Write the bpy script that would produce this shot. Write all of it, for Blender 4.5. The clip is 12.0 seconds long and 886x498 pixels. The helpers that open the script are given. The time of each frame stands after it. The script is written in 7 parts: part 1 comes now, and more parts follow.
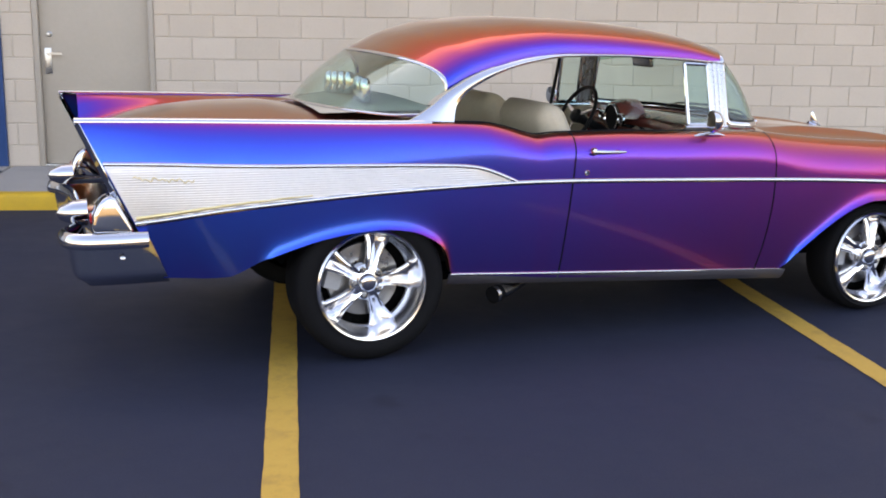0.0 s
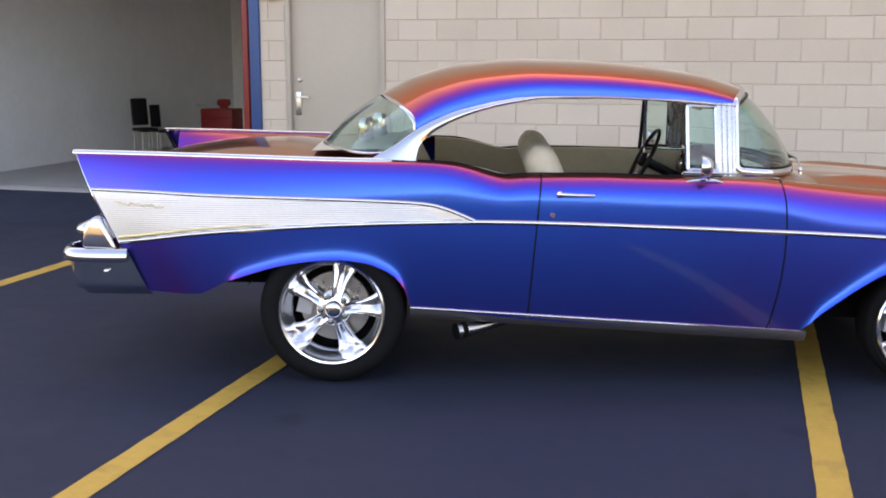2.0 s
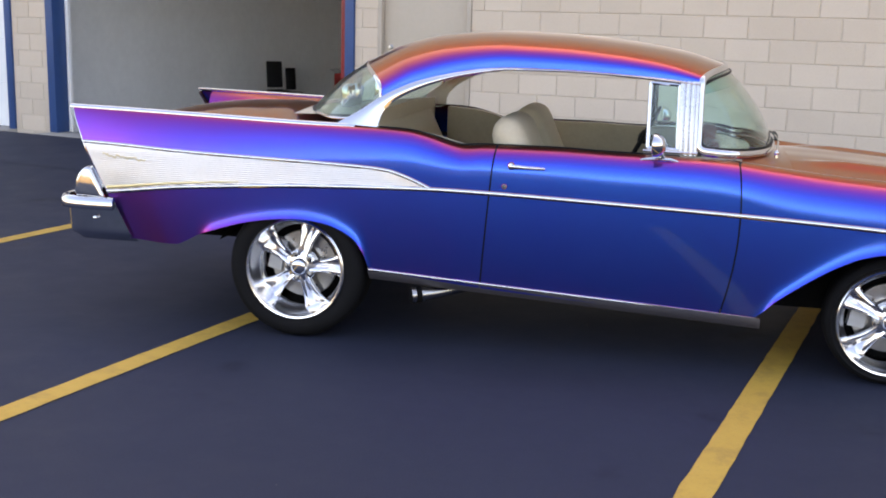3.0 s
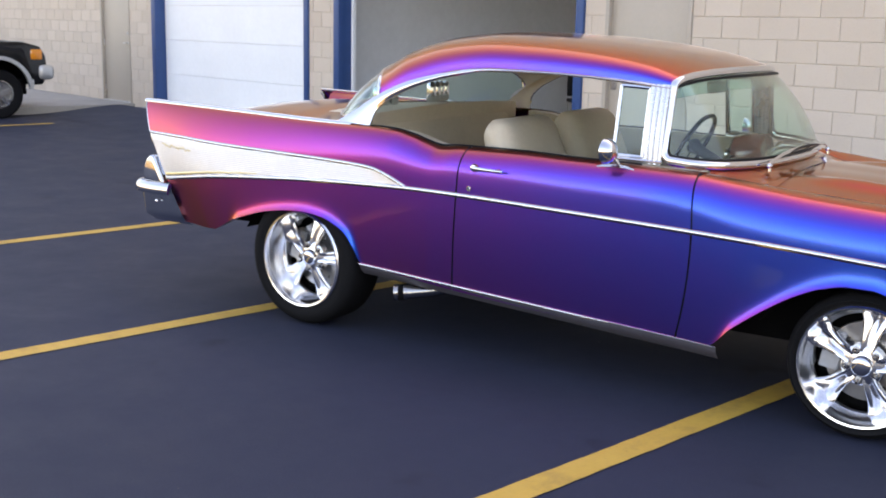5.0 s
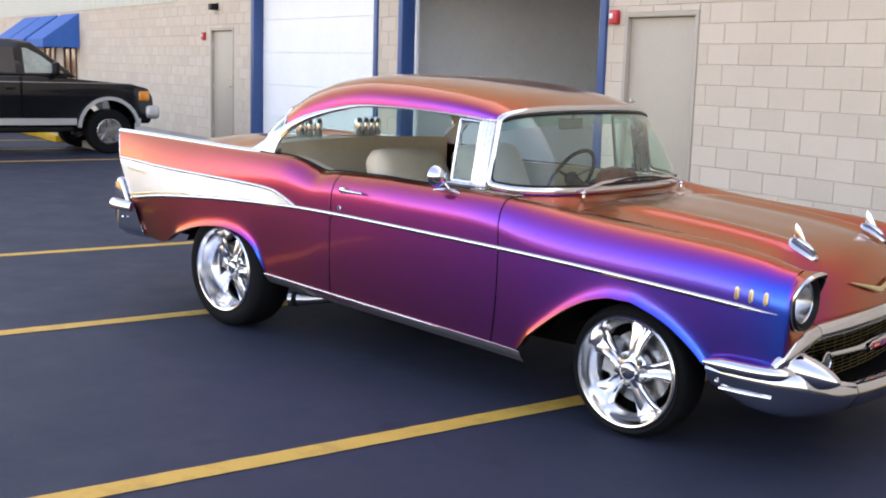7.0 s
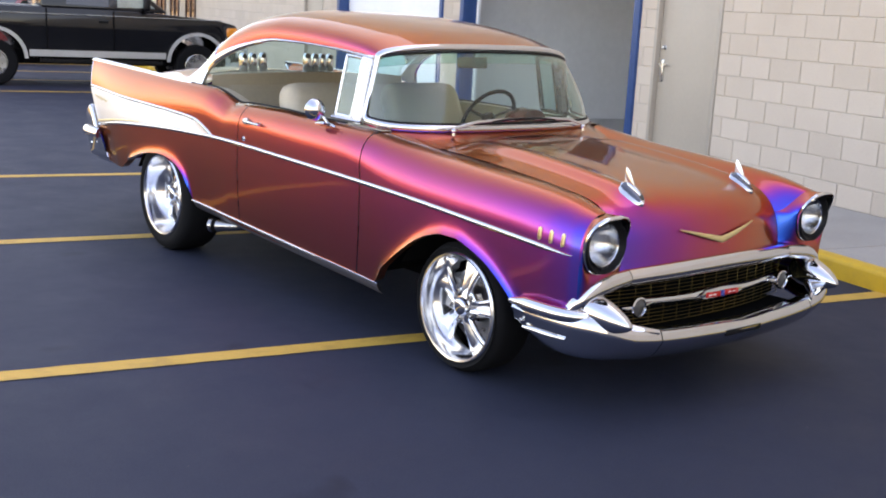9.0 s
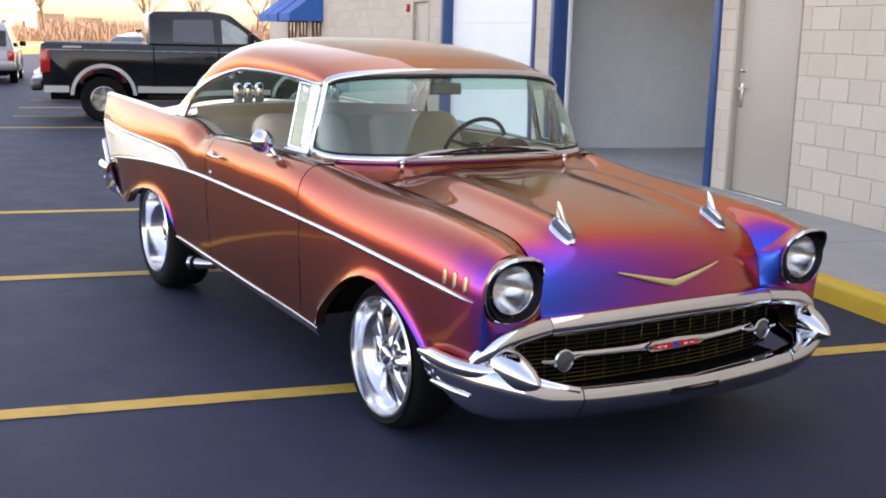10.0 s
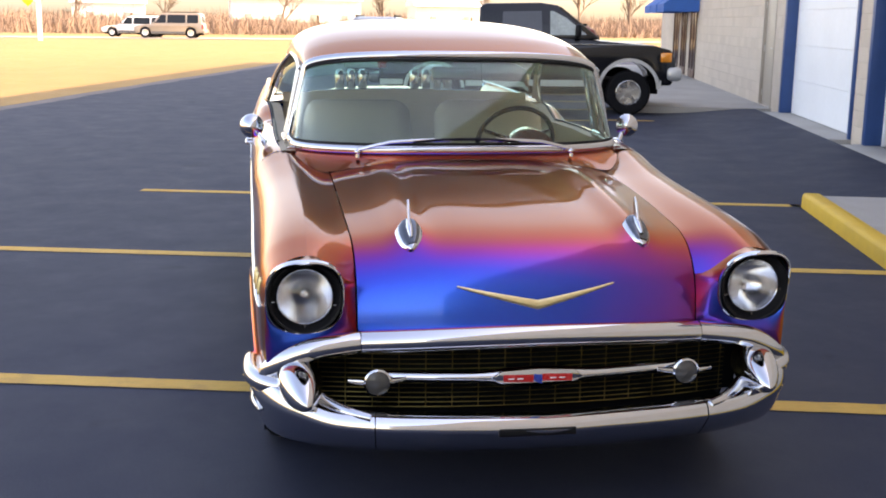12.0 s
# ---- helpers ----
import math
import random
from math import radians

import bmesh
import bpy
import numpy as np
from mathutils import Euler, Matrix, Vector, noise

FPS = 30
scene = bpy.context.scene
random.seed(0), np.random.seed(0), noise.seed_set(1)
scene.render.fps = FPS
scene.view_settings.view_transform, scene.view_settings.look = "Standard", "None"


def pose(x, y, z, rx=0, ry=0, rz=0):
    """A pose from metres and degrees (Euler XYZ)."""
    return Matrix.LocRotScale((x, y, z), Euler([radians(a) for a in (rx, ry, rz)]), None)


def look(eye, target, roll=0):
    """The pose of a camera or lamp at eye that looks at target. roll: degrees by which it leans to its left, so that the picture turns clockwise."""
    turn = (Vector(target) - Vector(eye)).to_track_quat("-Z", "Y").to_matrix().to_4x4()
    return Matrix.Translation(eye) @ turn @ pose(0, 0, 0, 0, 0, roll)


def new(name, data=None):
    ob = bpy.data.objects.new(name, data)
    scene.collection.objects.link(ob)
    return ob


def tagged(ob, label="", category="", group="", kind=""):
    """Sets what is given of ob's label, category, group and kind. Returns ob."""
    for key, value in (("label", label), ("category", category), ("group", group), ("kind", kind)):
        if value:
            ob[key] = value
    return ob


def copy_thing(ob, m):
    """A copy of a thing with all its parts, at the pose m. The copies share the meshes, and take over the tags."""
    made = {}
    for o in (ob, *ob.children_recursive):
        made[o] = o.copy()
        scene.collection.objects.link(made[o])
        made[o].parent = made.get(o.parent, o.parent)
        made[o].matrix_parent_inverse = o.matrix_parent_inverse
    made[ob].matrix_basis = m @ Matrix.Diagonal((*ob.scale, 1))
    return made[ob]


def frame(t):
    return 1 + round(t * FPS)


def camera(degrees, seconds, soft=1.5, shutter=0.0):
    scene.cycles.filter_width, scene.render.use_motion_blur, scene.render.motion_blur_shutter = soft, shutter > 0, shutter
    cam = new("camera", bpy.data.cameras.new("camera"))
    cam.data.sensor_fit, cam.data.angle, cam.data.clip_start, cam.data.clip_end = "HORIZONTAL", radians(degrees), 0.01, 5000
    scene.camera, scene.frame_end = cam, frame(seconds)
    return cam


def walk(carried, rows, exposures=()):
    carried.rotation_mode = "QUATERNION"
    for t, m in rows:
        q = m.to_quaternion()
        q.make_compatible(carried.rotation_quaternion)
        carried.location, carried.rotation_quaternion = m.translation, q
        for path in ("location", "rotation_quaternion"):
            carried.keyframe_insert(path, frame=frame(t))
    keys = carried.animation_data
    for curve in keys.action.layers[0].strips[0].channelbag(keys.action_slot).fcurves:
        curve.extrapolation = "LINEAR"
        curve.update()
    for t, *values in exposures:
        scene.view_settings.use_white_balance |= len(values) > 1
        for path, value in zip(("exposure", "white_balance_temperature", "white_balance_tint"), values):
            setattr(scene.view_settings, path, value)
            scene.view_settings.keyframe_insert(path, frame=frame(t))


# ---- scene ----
cam = camera(43.3, 12.0, 1.9)
PATH = [
    (0, (-2.955, -5.701, 1.616), (-2.255, -3.874, 1.198), 0.9),
    (0.5, (-2.458, -5.844, 1.61), (-1.82, -3.994, 1.195), 1.4),
    (1, (-1.864, -6.043, 1.599), (-1.4, -4.152, 1.142), 1.0),
    (1.5, (-1.293, -6.166, 1.609), (-1.032, -4.219, 1.236), 1.8),
    (2, (-0.717, -6.239, 1.626), (-0.788, -4.271, 1.279), 0.0),
    (2.5, (-0.13, -6.284, 1.633), (-0.256, -4.339, 1.184), 1.5),
    (3, (0.429, -6.226, 1.636), (0.029, -4.308, 1.235), 1.5),
    (3.2, (0.658, -6.187, 1.633), (0.151, -4.291, 1.249), -0.4),
    (4.8, (2.302, -5.425, 1.628), (1.18, -3.819, 1.224), 2.5),
    (5, (2.438, -5.384, 1.625), (1.354, -3.751, 1.229), 1.2),
    (5.5, (2.814, -5.161, 1.626), (1.799, -3.482, 1.237), 2.7),
    (6, (3.234, -5.037, 1.624), (2.13, -3.423, 1.206), 2.1),
    (6.5, (3.659, -5.046, 1.622), (2.508, -3.464, 1.206), 2.1),
    (7, (4.09, -5.042, 1.621), (2.77, -3.574, 1.303), 1.7),
    (7.2, (4.214, -5.108, 1.62), (2.905, -3.639, 1.267), 2.1),
    (8.8, (5.117, -4.282, 1.63), (3.628, -3.019, 1.2), 2.2),
    (9, (5.165, -4.11, 1.632), (3.673, -2.845, 1.211), 3.0),
    (9.5, (5.286, -3.577, 1.632), (3.687, -2.442, 1.237), 1.4),
    (10, (5.366, -3.02, 1.618), (3.7, -1.98, 1.241), 1.5),
    (10.5, (5.438, -2.471, 1.608), (3.696, -1.577, 1.198), 1.2),
    (11, (5.567, -1.924, 1.606), (3.706, -1.327, 1.182), 0.4),
    (11.2, (5.581, -1.711, 1.609), (3.698, -1.155, 1.228), 1.1),
    (11.5, (5.588, -1.397, 1.614), (3.69, -0.909, 1.215), 2.2),
    (12, (5.651, -0.88, 1.59), (3.718, -0.56, 1.188), 0.8),
]
walk(cam, [(t, look(eye, target, roll)) for t, eye, target, roll in PATH], [(0.0, 2.32, 8700, 23), (5.0, 2.45, 8700, 23), (9.0, 2.56, 8700, 23), (10.0, 2.44, 8700, 23), (12.0, 2.34, 8700, 23)])

# ---- light ----
SUN_EL, SUN_AZ = 36.0, 14.0        # the sun stands behind the building; azimuth from +y towards +x
world = bpy.data.worlds.new("sky")
scene.world = world
world.use_nodes = True
wn = world.node_tree.nodes
sky = wn.new("ShaderNodeTexSky")
sky.sky_type, sky.sun_disc = "NISHITA", False
sky.sun_elevation, sky.sun_rotation = radians(SUN_EL), radians(SUN_AZ)
sky.air_density, sky.dust_density, sky.ozone_density = 1.0, 2.2, 1.0
wn["Background"].inputs["Strength"].default_value = 0.15
world.node_tree.links.new(sky.outputs["Color"], wn["Background"].inputs["Color"])
sun = new("sun", bpy.data.lights.new("sun", "SUN"))
sun.data.energy, sun.data.angle, sun.data.color = 2.3, radians(0.6), (1.0, 0.86, 0.68)
_d = Vector((math.sin(radians(SUN_AZ)) * math.cos(radians(SUN_EL)), math.cos(radians(SUN_AZ)) * math.cos(radians(SUN_EL)), math.sin(radians(SUN_EL))))
sun.matrix_world = look(_d * 50, (0, 0, 0))


# ---- materials ----
def nodes_of(name):
    m = bpy.data.materials.new(name)
    m.use_nodes = True
    nt = m.node_tree
    return m, nt, nt.nodes["Principled BSDF"]


def setin(b, **kw):
    for k, v in kw.items():
        k = k.replace("_", " ")
        b.inputs[k].default_value = (*v, 1.0) if isinstance(v, tuple) and len(v) == 3 else v


def coords(nt, scale=1.0, world_space=False):
    mp = nt.nodes.new("ShaderNodeMapping")
    mp.inputs["Scale"].default_value = (scale,) * 3 if not isinstance(scale, tuple) else scale
    if world_space:
        g = nt.nodes.new("ShaderNodeNewGeometry")
        nt.links.new(g.outputs["Position"], mp.inputs["Vector"])
    else:
        g = nt.nodes.new("ShaderNodeTexCoord")
        nt.links.new(g.outputs["Object"], mp.inputs["Vector"])
    return mp.outputs["Vector"]


def noise_tex(nt, vec, scale, detail=4.0, rough=0.6):
    n = nt.nodes.new("ShaderNodeTexNoise")
    n.inputs["Scale"].default_value, n.inputs["Detail"].default_value, n.inputs["Roughness"].default_value = scale, detail, rough
    nt.links.new(vec, n.inputs["Vector"])
    return n.outputs["Fac"]


def ramp(nt, fac, stops):
    r = nt.nodes.new("ShaderNodeValToRGB")
    el = r.color_ramp.elements
    while len(el) < len(stops):
        el.new(0.5)
    for e, (p, c) in zip(el, stops):
        e.position, e.color = p, (*c, 1.0) if len(c) == 3 else c
    nt.links.new(fac, r.inputs["Fac"])
    return r.outputs["Color"]


def mixc(nt, fac, a, b, mode="MIX"):
    m = nt.nodes.new("ShaderNodeMix")
    m.data_type, m.blend_type = "RGBA", mode
    ins = [i for i in m.inputs if i.enabled]
    for sock, v in zip(ins, (fac, a, b)):
        if hasattr(v, "links"):
            nt.links.new(v, sock)
        else:
            sock.default_value = v if not isinstance(v, tuple) else (*v, 1.0)[:4]
    return [o for o in m.outputs if o.enabled][0]


def bump(nt, b, height, strength=0.3, dist=0.01):
    n = nt.nodes.new("ShaderNodeBump")
    n.inputs["Strength"].default_value, n.inputs["Distance"].default_value = strength, dist
    nt.links.new(height, n.inputs["Height"])
    nt.links.new(n.outputs["Normal"], b.inputs["Normal"])


def simple(name, col, rough=0.5, metal=0.0, var=0.12, scale=6.0, bmp=0.0, bscale=80.0, **kw):
    """A plain surface with two scales of variation in tone and gloss."""
    m, nt, b = nodes_of(name)
    v = coords(nt)
    n1, n2 = noise_tex(nt, v, scale), noise_tex(nt, v, scale * 9)
    dark, light = tuple(c * (1 - var) for c in col), tuple(min(c * (1 + var), 1) for c in col)
    c1 = ramp(nt, n1, [(0.3, dark), (0.7, light)])
    c2 = mixc(nt, 0.35, c1, ramp(nt, n2, [(0.35, dark), (0.65, light)]))
    nt.links.new(c2, b.inputs["Base Color"])
    rr = ramp(nt, n1, [(0.3, (max(rough - 0.05, 0.02),) * 3), (0.7, (min(rough + 0.06, 1),) * 3)])
    nt.links.new(rr, b.inputs["Roughness"])
    setin(b, Metallic=metal, **kw)
    if bmp:
        bump(nt, b, noise_tex(nt, v, bscale, 3), bmp, 0.004)
    return m


def paint_material():
    """Colour-shifting car lacquer: interference flakes lying flat, loose and looser under a tinted glaze, all below one clear coat."""
    m, nt, b = nodes_of("shifting_lacquer")
    v = coords(nt)
    mr = nt.nodes.new("ShaderNodeMapRange")
    mr.inputs["To Min"].default_value, mr.inputs["To Max"].default_value = FILM_NM - 4, FILM_NM + 4
    nt.links.new(noise_tex(nt, v, 3.0, 2), mr.inputs["Value"])
    # the clear coat alone
    setin(b, Base_Color=(0.002, 0.002, 0.003), IOR=1.0, Specular_IOR_Level=0.0, Roughness=0.5, Coat_Weight=1.0, Coat_Roughness=0.03, Coat_IOR=1.33)
    total = b.outputs["BSDF"]
    for rough in FLAKE_SPREAD:
        p = nt.nodes.new("ShaderNodeBsdfPrincipled")
        setin(p, Base_Color=(0.001, 0.001, 0.003), IOR=FLAKE_IOR, Roughness=rough, Coat_Weight=1.0, Coat_Roughness=0.3, Coat_IOR=1.01, Coat_Tint=GLAZE)
        setin(p, Thin_Film_IOR=FILM_N, Specular_Tint=FLAKE_TINT)
        nt.links.new(mr.outputs["Result"], p.inputs["Thin Film Thickness"])
        add = nt.nodes.new("ShaderNodeAddShader")
        nt.links.new(total, add.inputs[0])
        nt.links.new(p.outputs["BSDF"], add.inputs[1])
        total = add.outputs["Shader"]
    nt.links.new(total, nt.nodes["Material Output"].inputs["Surface"])
    return m


FLAKE_IOR, FILM_N, FILM_NM = 2.25, 1.305, 351.0
FLAKE_TINT, GLAZE = tuple(4.1 * c for c in (0.31, 0.135, 1.0)), (0.61, 0.54, 0.21)
FLAKE_SPREAD = (0.10, 0.18, 0.28, 0.38, 0.48)
PAINT = paint_material()
CHROME = simple("chrome", (0.63, 0.64, 0.67), 0.035, 1.0, 0.03)
SATIN_CHROME = simple("satin_chrome", (0.50, 0.51, 0.54), 0.26, 1.0, 0.06)
ALLOY = simple("polished_alloy", (0.82, 0.82, 0.84), 0.17, 1.0, 0.04)
BRUSHED = simple("ribbed_aluminium", (0.88, 0.86, 0.85), 0.45, 1.0, 0.05)
GOLD = simple("gold_anodised", (0.80, 0.66, 0.36), 0.36, 1.0, 0.08)
GOLD_DULL = simple("dull_gold", (0.40, 0.27, 0.12), 0.38, 1.0, 0.12)
DARK_STEEL = simple("dark_steel", (0.25, 0.25, 0.26), 0.22, 1.0, 0.1)
DARK_STEEL_GLOSS = simple("smoked_chrome", (0.13, 0.14, 0.16), 0.10, 1.0, 0.2, 60)
ROCKER_GREY = simple("rocker_grey", (0.085, 0.08, 0.095), 0.35, 0.2, 0.12)
BRASS_LINE = simple("brass_wire", (0.25, 0.185, 0.06), 0.35, 1.0, 0.1)
EXHAUST = simple("polished_exhaust", (0.42, 0.41, 0.40), 0.20, 1.0, 0.12, 8)
RUBBER = simple("tyre_rubber", (0.008, 0.008, 0.009), 0.75, 0.0, 0.25, 12, 0.15, 220, Specular_IOR_Level=0.10)
BLACK = simple("black_trim", (0.008, 0.008, 0.009), 0.45, 0.0, 0.2, Specular_IOR_Level=0.18)
# black of the underbody, also used for the shade inside the grille opening
UNDER = simple("underbody_shade_black", (0.005, 0.005, 0.0055), 0.9, 0.0, 0.3, Specular_IOR_Level=0.08)
DISC = simple("brake_steel", (0.35, 0.35, 0.36), 0.3, 1.0, 0.1, 14)
CALIPER = simple("caliper_grey", (0.45, 0.46, 0.48), 0.35, 0.3, 0.1)
CREAM = simple("cream_leather", (0.56, 0.48, 0.36), 0.55, 0.0, 0.08, 5, 0.25, 160)
TAN_DARK = simple("tan_door_trim", (0.42, 0.35, 0.25), 0.6, 0.0, 0.1, 5, 0.2, 160)
HEADLINER = simple("headliner_cloth", (0.50, 0.46, 0.39), 0.9, 0.0, 0.06, 10, 0.2, 300)
CARPET = simple("dark_carpet", (0.05, 0.045, 0.04), 0.95, 0.0, 0.3, 30, 0.5, 400)
DASH = simple("dash_lacquer", (0.16, 0.04, 0.03), 0.25, 0.0, 0.15, 5, Coat_Weight=1.0)
RED_PLASTIC = simple("red_lens", (0.45, 0.012, 0.010), 0.15, 0.0, 0.1, 20, Coat_Weight=1.0)
AMBER = simple("amber_lens", (0.80, 0.25, 0.02), 0.15, 0.0, 0.1, 20, Coat_Weight=1.0)
RED_ENAMEL = simple("red_enamel", (0.52, 0.02, 0.02), 0.25, 0.0, 0.08, 30)
WHITE_ENAMEL = simple("white_enamel", (0.78, 0.78, 0.78), 0.25, 0.0, 0.04, 30)
BLUE_ENAMEL = simple("blue_enamel", (0.02, 0.05, 0.30), 0.25, 0.0, 0.08, 30)
TRUCK_BLACK = simple("black_car_paint", (0.006, 0.006, 0.007), 0.15, 0.0, 0.2, 3, Coat_Weight=0.25, Specular_IOR_Level=0.35)
SILVER_PAINT = simple("silver_car_paint", (0.50, 0.50, 0.49), 0.35, 0.5, 0.08, 3, Coat_Weight=0.8)
SUV_PAINT = simple("pale_silver_paint", (0.33, 0.33, 0.34), 0.35, 0.3, 0.06, 3, Coat_Weight=0.8)
RED_PAINT = simple("dark_red_paint", (0.22, 0.015, 0.02), 0.3, 0.0, 0.15, 3, Coat_Weight=1.0)
WHITE_PAINT = simple("white_car_paint", (0.78, 0.77, 0.74), 0.3, 0.0, 0.05, 3, Coat_Weight=0.8)
TAN_PAINT = simple("tan_car_paint", (0.34, 0.28, 0.22), 0.35, 0.2, 0.08, 3, Coat_Weight=0.8)
DOOR_GREY = simple("taupe_door_paint", (0.44, 0.375, 0.30), 0.5, 0.0, 0.05, 2.5, 0.06, 40)
FRAME_GREY = simple("taupe_frame_paint", (0.41, 0.35, 0.285), 0.5, 0.0, 0.07, 4, 0.06, 40)
BLUE_STEEL = simple("blue_frame_paint", (0.012, 0.06, 0.19), 0.45, 0.0, 0.12, 5, 0.08, 50)
ROLL_WHITE = simple("white_door_panel", (0.85, 0.86, 0.86), 0.5, 0.0, 0.04, 1.5, 0.05, 60)
STEEL = simple("satin_steel", (0.55, 0.55, 0.55), 0.3, 1.0, 0.08, 20)
ROOM_WALL = simple("garage_wall_paint", (0.80, 0.80, 0.79), 0.7, 0.0, 0.06, 1.2, 0.05, 30)
CLADDING = simple("pale_green_cladding", (0.50, 0.52, 0.46), 0.45, 0.0, 0.06, 1.5, 0.04, 30)
ROOM_FLOOR = simple("garage_floor_concrete", (0.42, 0.41, 0.39), 0.6, 0.0, 0.15, 2, 0.1, 60)
AWNING_BLUE = simple("blue_awning_cloth", (0.015, 0.12, 0.42), 0.75, 0.0, 0.1, 6, 0.2, 120)
RED_STEEL = simple("red_steel", (0.26, 0.012, 0.012), 0.4, 0.0, 0.15, 8)
ALARM_RED = simple("alarm_red", (0.55, 0.02, 0.03), 0.35, 0.0, 0.08, 10)
BARK = simple("pale_bark", (0.17, 0.12, 0.085), 0.9, 0.0, 0.3, 8, 0.5, 60)
BRICK_RED = simple("far_brick", (0.28, 0.10, 0.06), 0.85, 0.0, 0.15, 3)
SIDING = simple("white_siding", (0.75, 0.74, 0.70), 0.7, 0.0, 0.06, 2)
ROOF_DARK = simple("shingle_brown", (0.10, 0.07, 0.05), 0.9, 0.0, 0.2, 4)
SIGN_YELLOW = simple("sign_yellow", (0.80, 0.50, 0.02), 0.5, 0.0, 0.05, 10)
ROAD_GREY = simple("far_road", (0.30, 0.28, 0.25), 0.9, 0.0, 0.1, 0.4)
BRUSH = simple("dry_brush", (0.27, 0.19, 0.14), 0.95, 0.0, 0.3, 1.5)


def glass_material(name, tint=(0.93, 0.97, 0.95), rough=0.0):
    m, nt, b = nodes_of(name)
    setin(b, Base_Color=tint, Roughness=rough, IOR=1.45, Transmission_Weight=1.0)
    return m


GLASS = glass_material("window_glass", (0.73, 0.91, 0.86))
SHADE_GLASS = glass_material("shade_glass", (0.50, 0.72, 0.66))
LENS = glass_material("lamp_glass", (0.95, 0.96, 0.96), 0.05)


def flute(m):
    """Upright flutes pressed into a lamp's glass."""
    nt = m.node_tree
    w = nt.nodes.new("ShaderNodeTexWave")
    w.bands_direction = "Y"
    w.inputs["Scale"].default_value, w.inputs["Distortion"].default_value = 28.0, 0.4
    nt.links.new(coords(nt), w.inputs["Vector"])
    bump(nt, nt.nodes["Principled BSDF"], w.outputs["Fac"], 0.35, 0.003)


REFLECTOR = simple("lamp_reflector", (0.78, 0.78, 0.80), 0.16, 1.0, 0.1, 20)
flute(LENS)
DARK_GLASS = simple("tinted_glass", (0.010, 0.012, 0.013), 0.05, 0.0, 0.1, 2, Specular_IOR_Level=0.4)


def asphalt_material():
    m, nt, b = nodes_of("sealed_asphalt")
    v = coords(nt, 1.0, True)
    big, mid, fine = noise_tex(nt, v, 0.35, 5), noise_tex(nt, v, 2.2, 6, 0.7), noise_tex(nt, v, 140, 3, 0.7)
    c1 = ramp(nt, big, [(0.3, (0.0200, 0.0251, 0.0430)), (0.7, (0.0306, 0.0363, 0.0601))])
    c2 = ramp(nt, mid, [(0.25, (0.0155, 0.0178, 0.0308)), (0.5, (0.0271, 0.0319, 0.0524)), (0.8, (0.0375, 0.0442, 0.0702))])
    c3 = ramp(nt, fine, [(0.3, (0.0103, 0.0112, 0.0204)), (0.62, (0.0290, 0.0341, 0.0558)), (0.80, (0.0723, 0.0853, 0.1287))])
    c = mixc(nt, 0.45, mixc(nt, 0.4, c1, c2), c3)
    # sparse old drips and tyre smudges
    spots = ramp(nt, noise_tex(nt, v, 1.7, 3, 0.5), [(0.66, (1.0, 1.0, 1.0)), (0.74, (0.58, 0.58, 0.60))])
    c = mixc(nt, 1.0, c, spots, "MULTIPLY")
    nt.links.new(c, b.inputs["Base Color"])
    nt.links.new(ramp(nt, mid, [(0.3, (0.60,) * 3), (0.7, (0.76,) * 3)]), b.inputs["Roughness"])
    setin(b, Specular_IOR_Level=0.20, Specular_Tint=(0.80, 0.87, 1.0))
    bump(nt, b, fine, 0.28, 0.003)
    return m


def line_paint_material():
    m, nt, b = nodes_of("worn_yellow_paint")
    v = coords(nt, 1.0, True)
    wear, grain = noise_tex(nt, v, 5.0, 6, 0.7), noise_tex(nt, v, 120, 3, 0.7)
    c1 = ramp(nt, wear, [(0.28, (0.30, 0.165, 0.036)), (0.5, (0.56, 0.315, 0.045)), (0.75, (0.62, 0.36, 0.062))])
    c2 = ramp(nt, grain, [(0.28, (0.12, 0.10, 0.06)), (0.42, (0.58, 0.36, 0.07))])
    nt.links.new(mixc(nt, 0.35, c1, c2), b.inputs["Base Color"])
    setin(b, Roughness=0.7)
    bump(nt, b, grain, 0.3, 0.003)
    return m


def block_material():
    m, nt, b = nodes_of("painted_block")
    v = coords(nt, 1.0, True)
    oi = nt.nodes.new("ShaderNodeObjectInfo")
    geo = nt.nodes.new("ShaderNodeNewGeometry")
    r = nt.nodes.new("ShaderNodeMath")
    r.operation = "ADD"
    nt.links.new(oi.outputs["Random"], r.inputs[0])
    nt.links.new(geo.outputs["Random Per Island"], r.inputs[1])
    fr = nt.nodes.new("ShaderNodeMath")
    fr.operation = "FRACT"
    nt.links.new(r.outputs[0], fr.inputs[0])
    tone = ramp(nt, fr.outputs[0], [(0.0, (0.550, 0.437, 0.339)), (0.5, (0.620, 0.498, 0.391)), (1.0, (0.677, 0.551, 0.443))])
    stain, pores = noise_tex(nt, v, 1.4, 5), noise_tex(nt, v, 90, 4, 0.75)
    c = mixc(nt, 0.35, tone, ramp(nt, stain, [(0.3, (0.476, 0.402, 0.322)), (0.7, (0.620, 0.530, 0.428))]))
    c = mixc(nt, 0.25, c, ramp(nt, pores, [(0.3, (0.372, 0.325, 0.263)), (0.5, (0.600, 0.527, 0.443))]))
    nt.links.new(c, b.inputs["Base Color"])
    setin(b, Roughness=0.85)
    bump(nt, b, pores, 0.45, 0.004)
    return m


